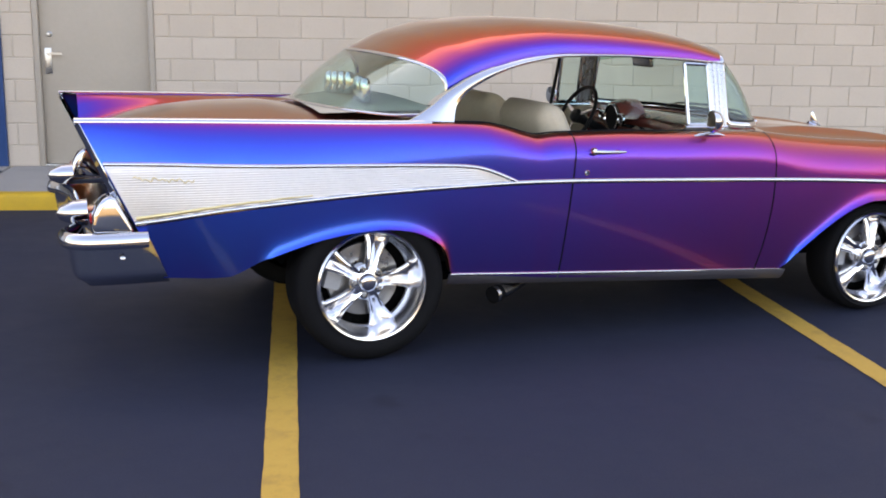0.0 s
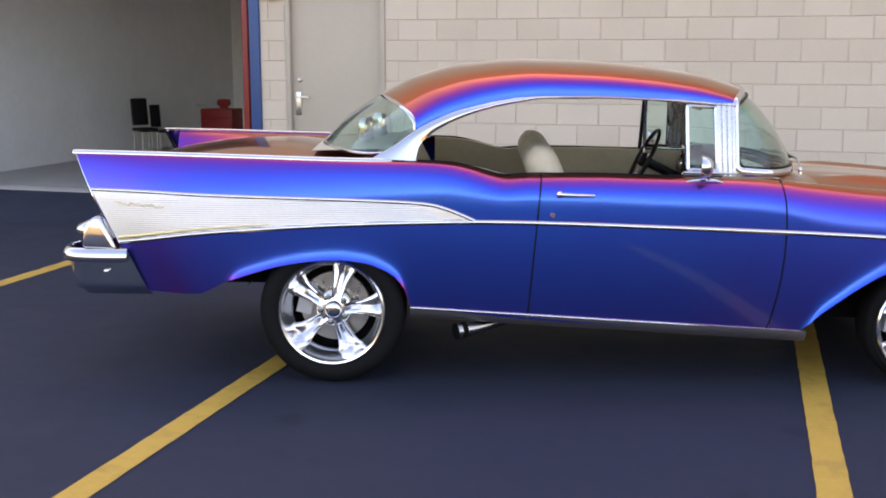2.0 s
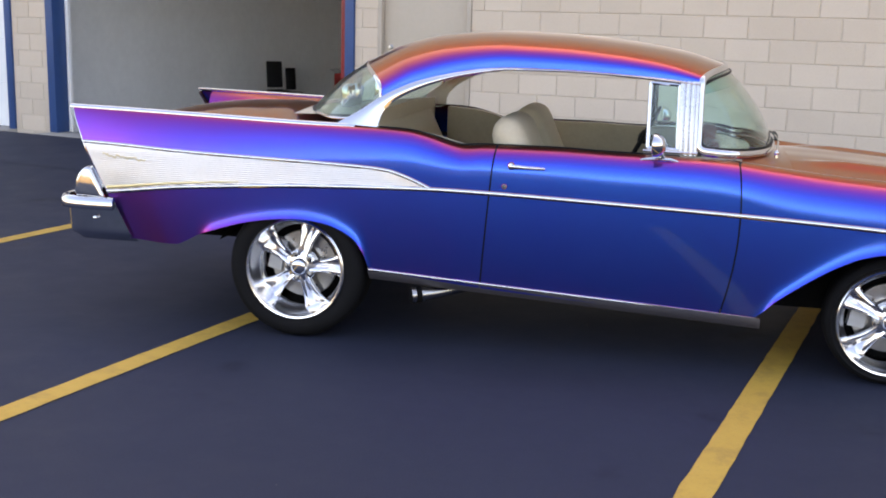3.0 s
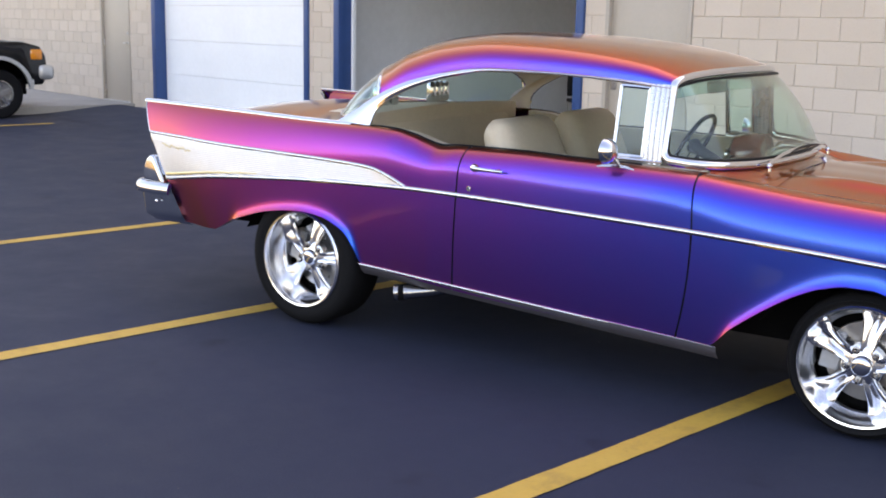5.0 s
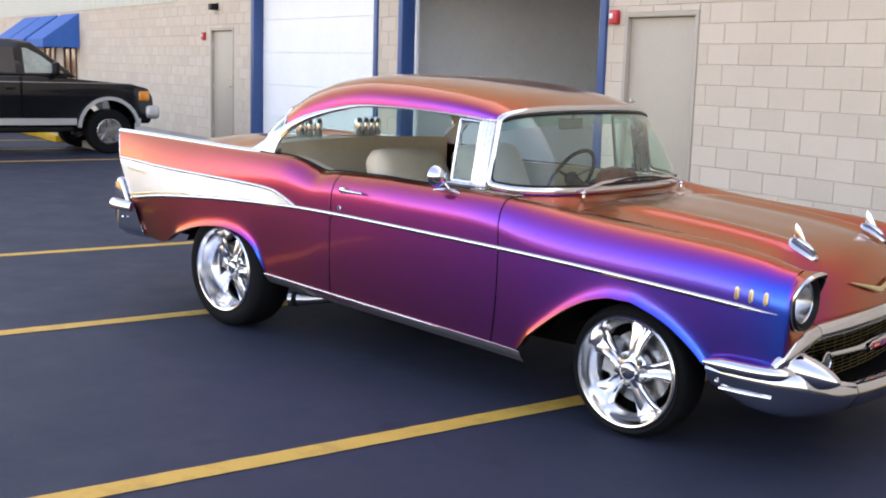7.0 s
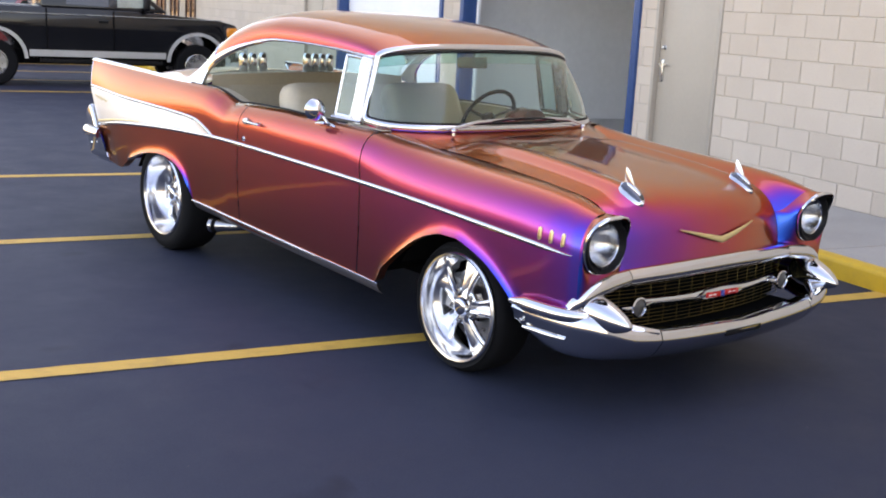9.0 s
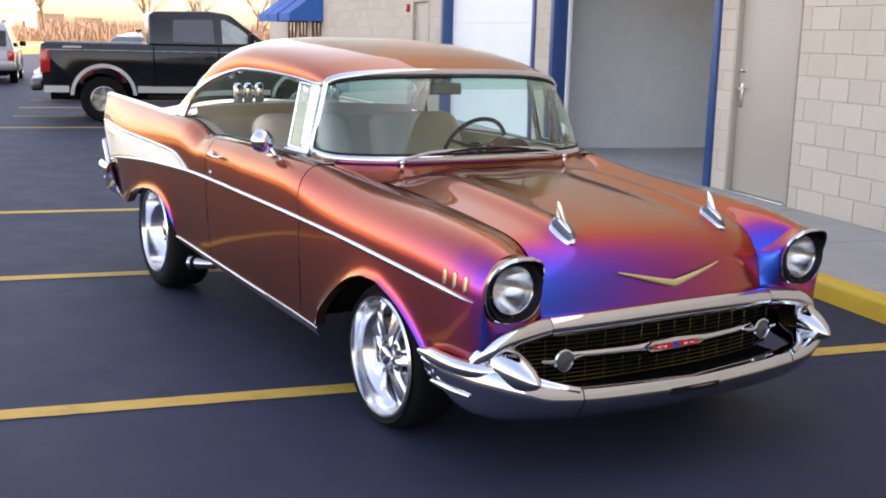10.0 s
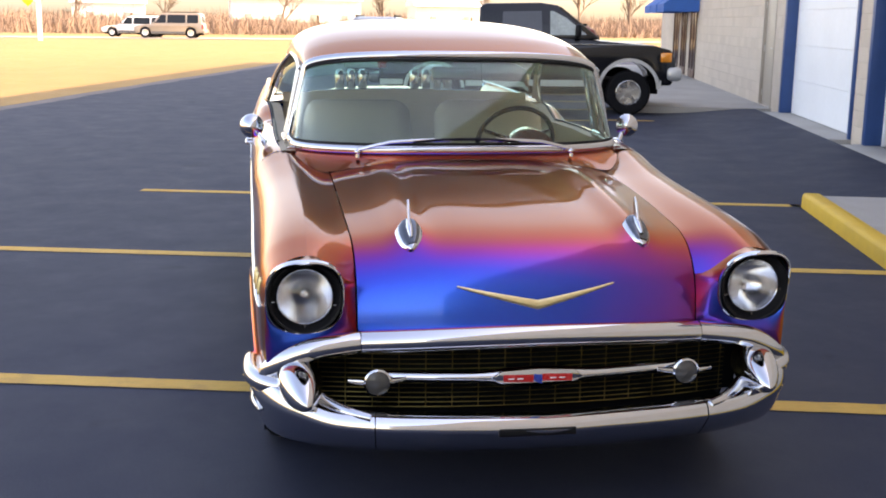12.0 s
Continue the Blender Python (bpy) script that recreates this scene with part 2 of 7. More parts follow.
def concrete_material():
    m, nt, b = nodes_of("pale_concrete")
    v = coords(nt, 1.0, True)
    big, fine = noise_tex(nt, v, 1.1, 6, 0.65), noise_tex(nt, v, 110, 3, 0.7)
    c = mixc(nt, 0.4, ramp(nt, big, [(0.3, (0.30, 0.275, 0.245)), (0.7, (0.42, 0.39, 0.35))]), ramp(nt, fine, [(0.3, (0.24, 0.22, 0.20)), (0.7, (0.44, 0.41, 0.37))]))
    nt.links.new(c, b.inputs["Base Color"])
    setin(b, Roughness=0.85)
    bump(nt, b, fine, 0.35, 0.003)
    return m


def kerb_material():
    m, nt, b = nodes_of("yellow_kerb_paint")
    v = coords(nt, 1.0, True)
    big, fine = noise_tex(nt, v, 4.0, 6, 0.7), noise_tex(nt, v, 70, 4, 0.7)
    c = mixc(nt, 0.3, ramp(nt, big, [(0.25, (0.54, 0.30, 0.018)), (0.6, (0.70, 0.405, 0.016))]), ramp(nt, fine, [(0.25, (0.30, 0.22, 0.08)), (0.45, (0.70, 0.41, 0.02))]))
    nt.links.new(c, b.inputs["Base Color"])
    setin(b, Roughness=0.6)
    bump(nt, b, fine, 0.4, 0.003)
    return m


def grass_material():
    m, nt, b = nodes_of("dry_grass")
    v = coords(nt, 1.0, True)
    big, mid, fine = noise_tex(nt, v, 0.05, 5), noise_tex(nt, v, 0.8, 6, 0.7), noise_tex(nt, v, 25, 4, 0.7)
    c = mixc(nt, 0.5, ramp(nt, big, [(0.35, (0.251, 0.147, 0.035)), (0.65, (0.353, 0.221, 0.069))]), ramp(nt, mid, [(0.3, (0.204, 0.138, 0.035)), (0.7, (0.390, 0.257, 0.098))]))
    c = mixc(nt, 0.3, c, ramp(nt, fine, [(0.3, (0.186, 0.138, 0.069)), (0.7, (0.428, 0.303, 0.162))]))
    nt.links.new(c, b.inputs["Base Color"])
    setin(b, Roughness=0.95)
    bump(nt, b, fine, 0.8, 0.03)
    return m


ASPHALT, LINE, BLOCK, CONCRETE, KERB, GRASS = asphalt_material(), line_paint_material(), block_material(), concrete_material(), kerb_material(), grass_material()
MORTAR = simple("painted_mortar", (0.55, 0.47, 0.385), 0.9, 0.0, 0.12, 6, 0.3, 90)
WALL_FAR = simple("painted_wall_above", (0.61, 0.54, 0.46), 0.85, 0.0, 0.06, 1.5, 0.2, 60)


# ---- mesh tools ----
def spl(pts):
    """A smooth function through the pairs, without overshoot, level outside."""
    xs, ys = [p[0] for p in pts], [p[1] for p in pts]
    n = len(xs)
    d = [(ys[i + 1] - ys[i]) / (xs[i + 1] - xs[i]) for i in range(n - 1)]
    m = [d[0]] + [0 if d[i - 1] * d[i] <= 0 else 2 * d[i - 1] * d[i] / (d[i - 1] + d[i]) for i in range(1, n - 1)] + [d[-1]]

    def f(x):
        if x <= xs[0]:
            return ys[0]
        if x >= xs[-1]:
            return ys[-1]
        i = next(k for k in range(n - 1) if x <= xs[k + 1])
        h = xs[i + 1] - xs[i]
        t = (x - xs[i]) / h
        return (2 * t**3 - 3 * t**2 + 1) * ys[i] + (t**3 - 2 * t**2 + t) * h * m[i] + (-2 * t**3 + 3 * t**2) * ys[i + 1] + (t**3 - t**2) * h * m[i + 1]

    return f


def curve(pts):
    """A smooth path through points, by t from 0 to 1."""
    k = [i / (len(pts) - 1) for i in range(len(pts))]
    fs = [spl(list(zip(k, [p[a] for p in pts]))) for a in range(len(pts[0]))]
    return lambda t: Vector([f(t) for f in fs])


def sst(a, b, x):
    t = min(max((x - a) / (b - a), 0), 1)
    return t * t * (3 - 2 * t)


def mesh(name, verts, faces, mat, sharp=40):
    me = bpy.data.meshes.new(name)
    me.from_pydata([tuple(v) for v in verts], [], faces)
    me.materials.append(mat)
    me.polygons.foreach_set("use_smooth", [True] * len(me.polygons))
    me.set_sharp_from_angle(angle=radians(sharp))
    me.update()
    return me


def from_bm(name, bm, mat, sharp=40):
    me = bpy.data.meshes.new(name)
    bm.to_mesh(me)
    bm.free()
    me.materials.append(mat)
    me.polygons.foreach_set("use_smooth", [True] * len(me.polygons))
    me.set_sharp_from_angle(angle=radians(sharp))
    return me


def part(name, me, parent=None, label="", m=None):
    ob = new(name, me)
    if parent is not None:
        ob.parent = parent
    if m is not None:
        ob.matrix_basis = m
    if label:
        ob["label"] = label
    return ob


def thing(name, label, category, m=None, kind="", group=""):
    ob = new(name)
    ob.empty_display_size = 0.1
    if m is not None:
        ob.matrix_basis = m
    return tagged(ob, label, category, group, kind)


def grid(fn, nu, nv, wrap=False):
    """Vertices and faces of the sheet fn(u, v), u and v from 0 to 1; wrap closes it in v."""
    cols = nv if wrap else nv + 1
    vs = [fn(i / nu, j / nv) for i in range(nu + 1) for j in range(cols)]
    fs = []
    for i in range(nu):
        for j in range(nv):
            a, b = i * cols + j, i * cols + (j + 1) % cols
            fs.append((a, b, b + cols, a + cols))
    return vs, fs


def thick(vf, dist):
    """A sheet made solid: a second skin at dist along the normals, and the rim."""
    bm = bmesh.new()
    vs = [bm.verts.new(v) for v in vf[0]]
    for f in vf[1]:
        try:
            bm.faces.new([vs[i] for i in f])
        except ValueError:
            pass
    bmesh.ops.remove_doubles(bm, verts=bm.verts[:], dist=1e-5)
    bmesh.ops.recalc_face_normals(bm, faces=bm.faces[:])
    bmesh.ops.solidify(bm, geom=bm.faces[:], thickness=dist)
    return bm


def sweep(path, outs, section, closed_section=True, caps=True):
    """A section of (out, side) pairs carried along points; outs are the outward directions."""
    vs, fs, n = [], [], 0
    for i, p in enumerate(path):
        t = (path[min(i + 1, len(path) - 1)] - path[max(i - 1, 0)]).normalized()
        o = outs[i] if isinstance(outs, list) else outs
        o = (o - t * o.dot(t)).normalized()
        s = t.cross(o)
        sec = section(i / (len(path) - 1)) if callable(section) else section
        n = len(sec)
        vs += [p + o * a + s * b for a, b in sec]
    for i in range(len(path) - 1):
        for j in range(n if closed_section else n - 1):
            a, b = i * n + j, i * n + (j + 1) % n
            fs.append((a, b, b + n, a + n))
    if caps and closed_section:
        fs += [tuple(range(n))[::-1], tuple(range(len(vs) - n, len(vs)))]
    return vs, fs


def oval(a, b, n=10, a0=0.0):
    return [(a0 + a * math.cos(2 * math.pi * k / n), b * math.sin(2 * math.pi * k / n)) for k in range(n)]


def dome(a, b, n=8):
    """A half-round moulding section with a flat back."""
    return [(a * math.sin(math.pi * k / n), b * math.cos(math.pi * k / n)) for k in range(n + 1)]


def lathe(profile, n=32, axis="y", arc=360.0, start=0.0):
    """Profile of (radius, along) pairs turned round an axis."""
    full = arc >= 360

    def fn(u, v):
        r, h = profile[round(u * (len(profile) - 1))]
        a = radians(start + arc * v)
        c, s = r * math.cos(a), r * math.sin(a)
        return {"y": Vector((c, h, s)), "x": Vector((h, c, s)), "z": Vector((c, s, h))}[axis]

    return grid(fn, len(profile) - 1, n, full)


def rbox(sx, sy, sz, r=0.02, seg=3, taper=None):
    """A box with rounded edges, centred; taper scales its top."""
    bm = bmesh.new()
    bmesh.ops.create_cube(bm, size=1.0)
    for v in bm.verts:
        v.co = Vector((v.co.x * sx, v.co.y * sy, v.co.z * sz))
        if taper and v.co.z > 0:
            v.co.x *= taper[0]
            v.co.y *= taper[1]
    r = min(r, 0.48 * min(sx, sy, sz))
    if r > 0:
        bmesh.ops.bevel(bm, geom=bm.edges[:], offset=r, segments=seg, affect="EDGES", profile=0.5)
    return bm


def prism(poly, y0, y1, r=0.0, seg=2, inset=0.0):
    """A polygon of (x, z) pairs drawn out from y0 to y1, edges rounded; inset draws the far face in."""
    bm = bmesh.new()
    a = [bm.verts.new((x, y0, z)) for x, z in poly]
    b = [bm.verts.new((x, y1, z)) for x, z in poly]
    n = len(poly)
    bm.faces.new(a)
    bm.faces.new(b[::-1])
    for i in range(n):
        bm.faces.new((a[i], b[i], b[(i + 1) % n], a[(i + 1) % n]))
    bmesh.ops.recalc_face_normals(bm, faces=bm.faces[:])
    if r > 0:
        bmesh.ops.bevel(bm, geom=bm.edges[:], offset=r, segments=seg, affect="EDGES", profile=0.5)
    return bm


def join(parts):
    """Several (vertices, faces) pairs as one."""
    vs, fs = [], []
    for v, f in parts:
        k = len(vs)
        vs += list(v)
        fs += [tuple(i + k for i in q) for q in f]
    return vs, fs


def moved(vf, m):
    return [m @ Vector(v) for v in vf[0]], vf[1]


def boxvf(x0, x1, y0, y1, z0, z1):
    v = [Vector((x, y, z)) for z in (z0, z1) for y in (y0, y1) for x in (x0, x1)]
    return v, [(0, 2, 3, 1), (4, 5, 7, 6), (0, 1, 5, 4), (2, 6, 7, 3), (0, 4, 6, 2), (1, 3, 7, 5)]


# ---- the site: ground, kerb, building ----
WALL_TURN = -14.5                       # the building's front runs at this angle to the car
WM = pose(-2.595, 5.40, 0, 0, 0, WALL_TURN)   # u along the wall, w into the building, z up
OPEN_Z = 3.05
FLOOR_Z = 0.12


def on_wall(u, w, z):
    return WM @ Vector((u, w, z))


# field to the horizon, sloping off gently from the lot
def field_fn(i, j):
    r = 0.4 + 1500 * (i ** 3)
    a = 2 * math.pi * j
    return Vector((-10 + r * math.cos(a), -4 + r * math.sin(a), -0.03))


ground = part("ground", mesh("ground", *grid(field_fn, 24, 64, True), GRASS))
tagged(ground, "dry yellow winter grass field running to the horizon", "ground", kind="structure")

# the lot: between the wall and a grass edge that runs along it
EDGE_W = -13.55
lot = []
for k in range(61):
    u = 40 - 82 * k / 60
    lot.append(on_wall(u, EDGE_W + 0.035 * math.sin(u * 0.45) + 0.02 * math.sin(u * 1.1), 0))
lot_pts = [on_wall(60, 10, 0), on_wall(60, EDGE_W, 0)] + lot + [on_wall(-46, -13.0, 0), on_wall(-60, -8.0, 0), on_wall(-60, 12, 0), on_wall(-34, 12, 0)]


def lot_mesh():
    bm = bmesh.new()
    f = bm.faces.new([bm.verts.new((p.x, p.y, 0.0)) for p in lot_pts])
    if f.normal.z < 0:
        f.normal_flip()
    bmesh.ops.triangulate(bm, faces=bm.faces[:])
    return from_bm("road", bm, ASPHALT)


tagged(part("pavement", lot_mesh()), "dark sealed asphalt parking lot with fine grain", "asphalt lot", kind="structure")


# pale dusty shoulder between the asphalt and the grass
def shoulder_fn(a, b):
    u = 40 - 82 * a
    e = EDGE_W + 0.035 * math.sin(u * 0.45) + 0.02 * math.sin(u * 1.1)
    k = noise.noise(Vector((u * 1.3, b * 3, 0.4)))
    return on_wall(u, e - 0.10 + (0.50 + 0.08 * k) * b, 0.005 - 0.02 * (1 - min(b * 4, 1)))


SHOULDER = simple("dusty_shoulder", (0.13, 0.12, 0.12), 0.9, 0.0, 0.25, 2.0, 0.5, 120)
tagged(part("shoulder", mesh("shoulder", *grid(shoulder_fn, 200, 3), SHOULDER)), "dusty grey gravel shoulder along the lot", "shoulder", kind="structure")


# painted stall lines, with uneven edges
def stall_line(x0, y0, x1, y1, width=0.128, seed=0):
    d = Vector((x1 - x0, y1 - y0, 0))
    n = int(d.length / 0.04)
    side = Vector((-d.y, d.x, 0)).normalized()

    def fn(u, v):
        p = Vector((x0, y0, 0.004)) + d * u
        e = width / 2 + 0.0045 * noise.noise(Vector((u * n * 0.35, seed + (7 if v > 0.5 else 0), 0.3)))
        return p + side * (e if v > 0.5 else -e)

    ob = part("stall_line", mesh("stall_line", *grid(fn, n, 1), LINE))
    return tagged(ob, "worn yellow painted parking stall line on asphalt", "parking line", "parking stall lines", "structure")


LINE_DIR = (0.2285, 0.9735)
for k, (x, y, a, b) in enumerate(((0.905, -0.95, -2.4, 3.75), (-1.905, -0.975, -2.2, 4.4), (-4.72, -1.0, -1.0, 5.1), 
                                  (-13.3, 0.2, 0.0, 5.5), (-15.57, 0.97, 0.0, 5.0), (-17.74, 1.5, 0.0, 5.0), (-20.0, 2.2, 0.0, 5.0))):
    stall_line(x + LINE_DIR[0] * a, y + LINE_DIR[1] * a, x + LINE_DIR[0] * b, y + LINE_DIR[1] * b, seed=k * 3.1)

# loose grit on the asphalt
def grit():
    rnd = random.Random(4)
    out = []
    for _ in range(90):
        r = rnd.uniform(0.002, 0.005)
        m = Matrix.Translation((rnd.uniform(-9, 6), rnd.uniform(-6.5, 4.0), r * 0.4)) @ pose(0, 0, 0, rnd.uniform(0, 90), rnd.uniform(0, 90), rnd.uniform(0, 360)) @ Matrix.Diagonal((r, r * rnd.uniform(0.6, 1.6), r * 0.7, 1))
        v = [Vector(q) for q in ((1, 0, 0), (-1, 0, 0), (0, 1, 0), (0, -1, 0), (0, 0, 1), (0, 0, -1))]
        out.append(moved((v, [(0, 2, 4), (2, 1, 4), (1, 3, 4), (3, 0, 4), (2, 0, 5), (1, 2, 5), (3, 1, 5), (0, 3, 5)]), m))
    return mesh("grit", *join(out), SHOULDER, 20)


tagged(part("grit", grit()), "scattered pale grit on the asphalt", "grit", kind="stuff")

# raised walk with its kerb along the wall, right of the vehicle ramp
WALK_W = -1.72
KERB_H = 0.13


def walk_slab(name, u0, u1, w0, w1):
    bm = prism([(u0, 0.0), (u1, 0.0), (u1, FLOOR_Z), (u0, FLOOR_Z)], w0, w1)
    me = from_bm(name, bm, CONCRETE)
    ob = part(name, me, None, "", WM)
    return tagged(ob, "pale concrete walk slab along the wall", "sidewalk", kind="structure")


for k in range(12):
    u0 = -0.42 + 1.52 * k
    walk_slab("walk_slab", u0 + (0.004 if k else 0), u0 + 1.512, WALK_W + 0.16, -0.004)
kerb_path = [Vector((u, WALK_W, 0)) for u in np.linspace(18, -0.50, 40)]
ksec = [(0.0, 0.0), (0.155, 0.0), (0.155, 0.124), (0.145, KERB_H), (0.03, KERB_H), (0.012, KERB_H - 0.008), (0.004, KERB_H - 0.03)]


def kerb_mesh():
    vs, fs = [], []
    n = len(ksec)
    for i, p in enumerate(kerb_path):
        t = (kerb_path[min(i + 1, len(kerb_path) - 1)] - kerb_path[max(i - 1, 0)]).normalized()
        s = Vector((t.y, -t.x, 0))
        vs += [p + s * a + Vector((0, 0, b)) for a, b in ksec]
    for i in range(len(kerb_path) - 1):
        fs += [(i * n + j, i * n + (j + 1) % n, (i + 1) * n + (j + 1) % n, (i + 1) * n + j) for j in range(n)]
    fs += [tuple(range(n)), tuple(range(len(vs) - n, len(vs)))]
    return mesh("kerb", vs, fs, KERB, 50)


tagged(part("kerb", kerb_mesh(), None, "", WM), "concrete kerb painted worn yellow beside the walk", "kerb", kind="structure")

# asphalt ramp rising to the two vehicle doors
ramp_vf = grid(lambda u, v: on_wall(-13.0 + 12.55 * u, -1.80 + 1.52 * v, 0.004 + (FLOOR_Z - 0.01) * sst(0, 1, v) * sst(0.0, 0.06, u) * (1 - sst(0.90, 1.0, u) * (1 - sst(0.33, 0.45, v)))), 30, 12)
tagged(part("ramp", mesh("ramp", *ramp_vf, ASPHALT)), "dark asphalt apron rising to the vehicle doors", "ramp", kind="structure")
for a_, b_ in ((-4.94, -0.46), (-10.2, -5.55)):
    tagged(part("walk_slab", from_bm("door_apron", prism([(a_, 0.0), (b_, 0.0), (b_, FLOOR_Z), (a_, FLOOR_Z)], -0.28, 0.15, 0.004), CONCRETE), None, "", WM), "pale concrete strip before the vehicle door", "threshold", kind="structure")
# far walk and kerb by the second door
far_slab = from_bm("far_walk", prism([(-31, 0.0), (-10.9, 0.0), (-10.9, FLOOR_Z), (-31, FLOOR_Z)], -2.6, -0.004), CONCRETE)
tagged(part("walk_slab", far_slab, None, "", WM), "pale concrete walk by the far wall", "sidewalk", kind="structure")
tagged(part("kerb", from_bm("far_kerb", prism([(-31, 0.0), (-13.2, 0.0), (-13.2, KERB_H), (-31, KERB_H)], -2.76, -2.604, 0.015), KERB), None, "", WM), "low kerb painted yellow at the far walk", "kerb", kind="structure")

# --- building ---
# height and right-hand run go on unseen, set to hold sky light off the lot
BUILD_H = 10.4
U_END, U_START = -31.0, 46.0
OPENINGS = [(-4.94, -0.47, OPEN_Z), (-10.15, -5.55, OPEN_Z), (-0.18, 0.91, 2.28), (-12.15, -11.0, 2.28)]   # left, right, top
WALL_T = 0.2


def wall_boxes():
    """The wall's backing, with its openings cut through, as boxes behind the block faces."""
    cuts = sorted(OPENINGS)
    out, u = [], U_END
    for a, b, top in cuts:
        out.append(boxvf(u, a, 0.008, WALL_T, 0, OPEN_Z + 0.2))
        out.append(boxvf(a, b, 0.008, WALL_T, top, OPEN_Z + 0.2))
        u = b
    out.append(boxvf(u, U_START, 0.008, WALL_T, 0, OPEN_Z + 0.2))
    return join(out)


wall_front = part("wall_front", mesh("wall_front", *wall_boxes(), MORTAR), None, "", WM)
tagged(wall_front, "long wall of cream-painted concrete blocks in running bond", "block wall", kind="structure")
upper = part("wall_upper", mesh("wall_upper", *boxvf(U_END, U_START, 0.0, WALL_T, OPEN_Z + 0.204, BUILD_H), WALL_FAR), None, "", WM)
tagged(upper, "cream-painted upper wall, its unseen height set to block sky light", "wall", kind="structure")
tagged(part("wall_end", mesh("wall_end", *join([boxvf(U_END - 0.2, U_END, 0.0, 25, 0, BUILD_H), boxvf(U_START, U_START + 0.2, 0, 25, 0, BUILD_H), boxvf(U_END, U_START, 24.8, 25, 0, BUILD_H)]), WALL_FAR), None, "", WM), "cream-painted end walls of the building", "wall", kind="structure")
tagged(part("roof_slab", mesh("roof_slab", *boxvf(U_END - 0.2, U_START + 0.2, -0.05, 25, BUILD_H, BUILD_H + 0.25), ROOM_FLOOR), None, "", WM), "flat roof of the building", "roof", kind="structure")

# garage room behind the open door
for nm, bx in (("wall_garage_side", boxvf(-5.6, -5.40, WALL_T + 0.004, 9, 0, 4.0)), ("wall_garage_near", boxvf(0.0, 0.1, WALL_T + 0.004, 9, 0, 4.0)), ("wall_garage_back", boxvf(-5.6, 0.1, 9, 9.1, 0, 4.0))):
    tagged(part(nm, mesh(nm, *bx, ROOM_WALL), None, "", WM), "plain light grey painted garage wall", "wall", kind="structure")
tagged(part("ceiling", mesh("ceiling", *boxvf(-5.6, 0.1, WALL_T, 9.1, 4.0, 4.1), ROOM_WALL), None, "", WM), "plain light grey garage ceiling", "ceiling", kind="structure")
tagged(part("floor", mesh("floor", *boxvf(-5.40, 0.0, 0.0, 9, 0.0, 0.015), ROOM_FLOOR), None, "", WM), "smooth grey concrete garage floor", "floor", kind="structure")


# blue steel frames round the vehicle doors
def door_frame(a, b, top, left, right):
    f = thing("door_frame", "blue-painted steel frame round a vehicle doorway", "door frame", WM, "structure")
    part("jamb", from_bm("jamb", prism([(a, FLOOR_Z), (a + left, FLOOR_Z), (a + left, top), (a, top)], -0.03, WALL_T + 0.03, 0.006), BLUE_STEEL), f)
    part("jamb", from_bm("jamb", prism([(b - right, FLOOR_Z), (b, FLOOR_Z), (b, top), (b - right, top)], -0.03, WALL_T + 0.03, 0.006), BLUE_STEEL), f)
    part("head", from_bm("head", prism([(a + left, top - 0.12), (b - right, top - 0.12), (b - right, top), (a + left, top)], -0.03, WALL_T + 0.03, 0.006), BLUE_STEEL), f)
    return f


gf = door_frame(-4.94, -0.47, OPEN_Z, 0.12, 0.11)
part("weather_strip", from_bm("weather_strip", prism([(-4.815, FLOOR_Z), (-4.77, FLOOR_Z), (-4.77, OPEN_Z - 0.13), (-4.815, OPEN_Z - 0.13)], WALL_T - 0.02, WALL_T + 0.03, 0.004), ROLL_WHITE), gf, "white weather strip")
door_frame(-10.15, -5.55, OPEN_Z, 0.14, 0.10)

# white sectional door, shut
sd = thing("sectional_door", "closed white sectional garage door with shallow grooves", "garage door", WM, "structure")
for k in range(5):
    z0 = FLOOR_Z + 0.57 * k
    part("panel", from_bm("panel", prism([(-10.005, z0 + 0.0015), (-5.655, z0 + 0.0015), (-5.655, z0 + 0.5685), (-10.005, z0 + 0.5685)], 0.16, 0.20, 0.003), ROLL_WHITE, 10), sd)
part("bottom_seal", from_bm("seal", prism([(-10.005, FLOOR_Z - 0.02), (-5.655, FLOOR_Z - 0.02), (-5.655, FLOOR_Z + 0.003), (-10.005, FLOOR_Z + 0.003)], 0.155, 0.195), BLACK), sd)


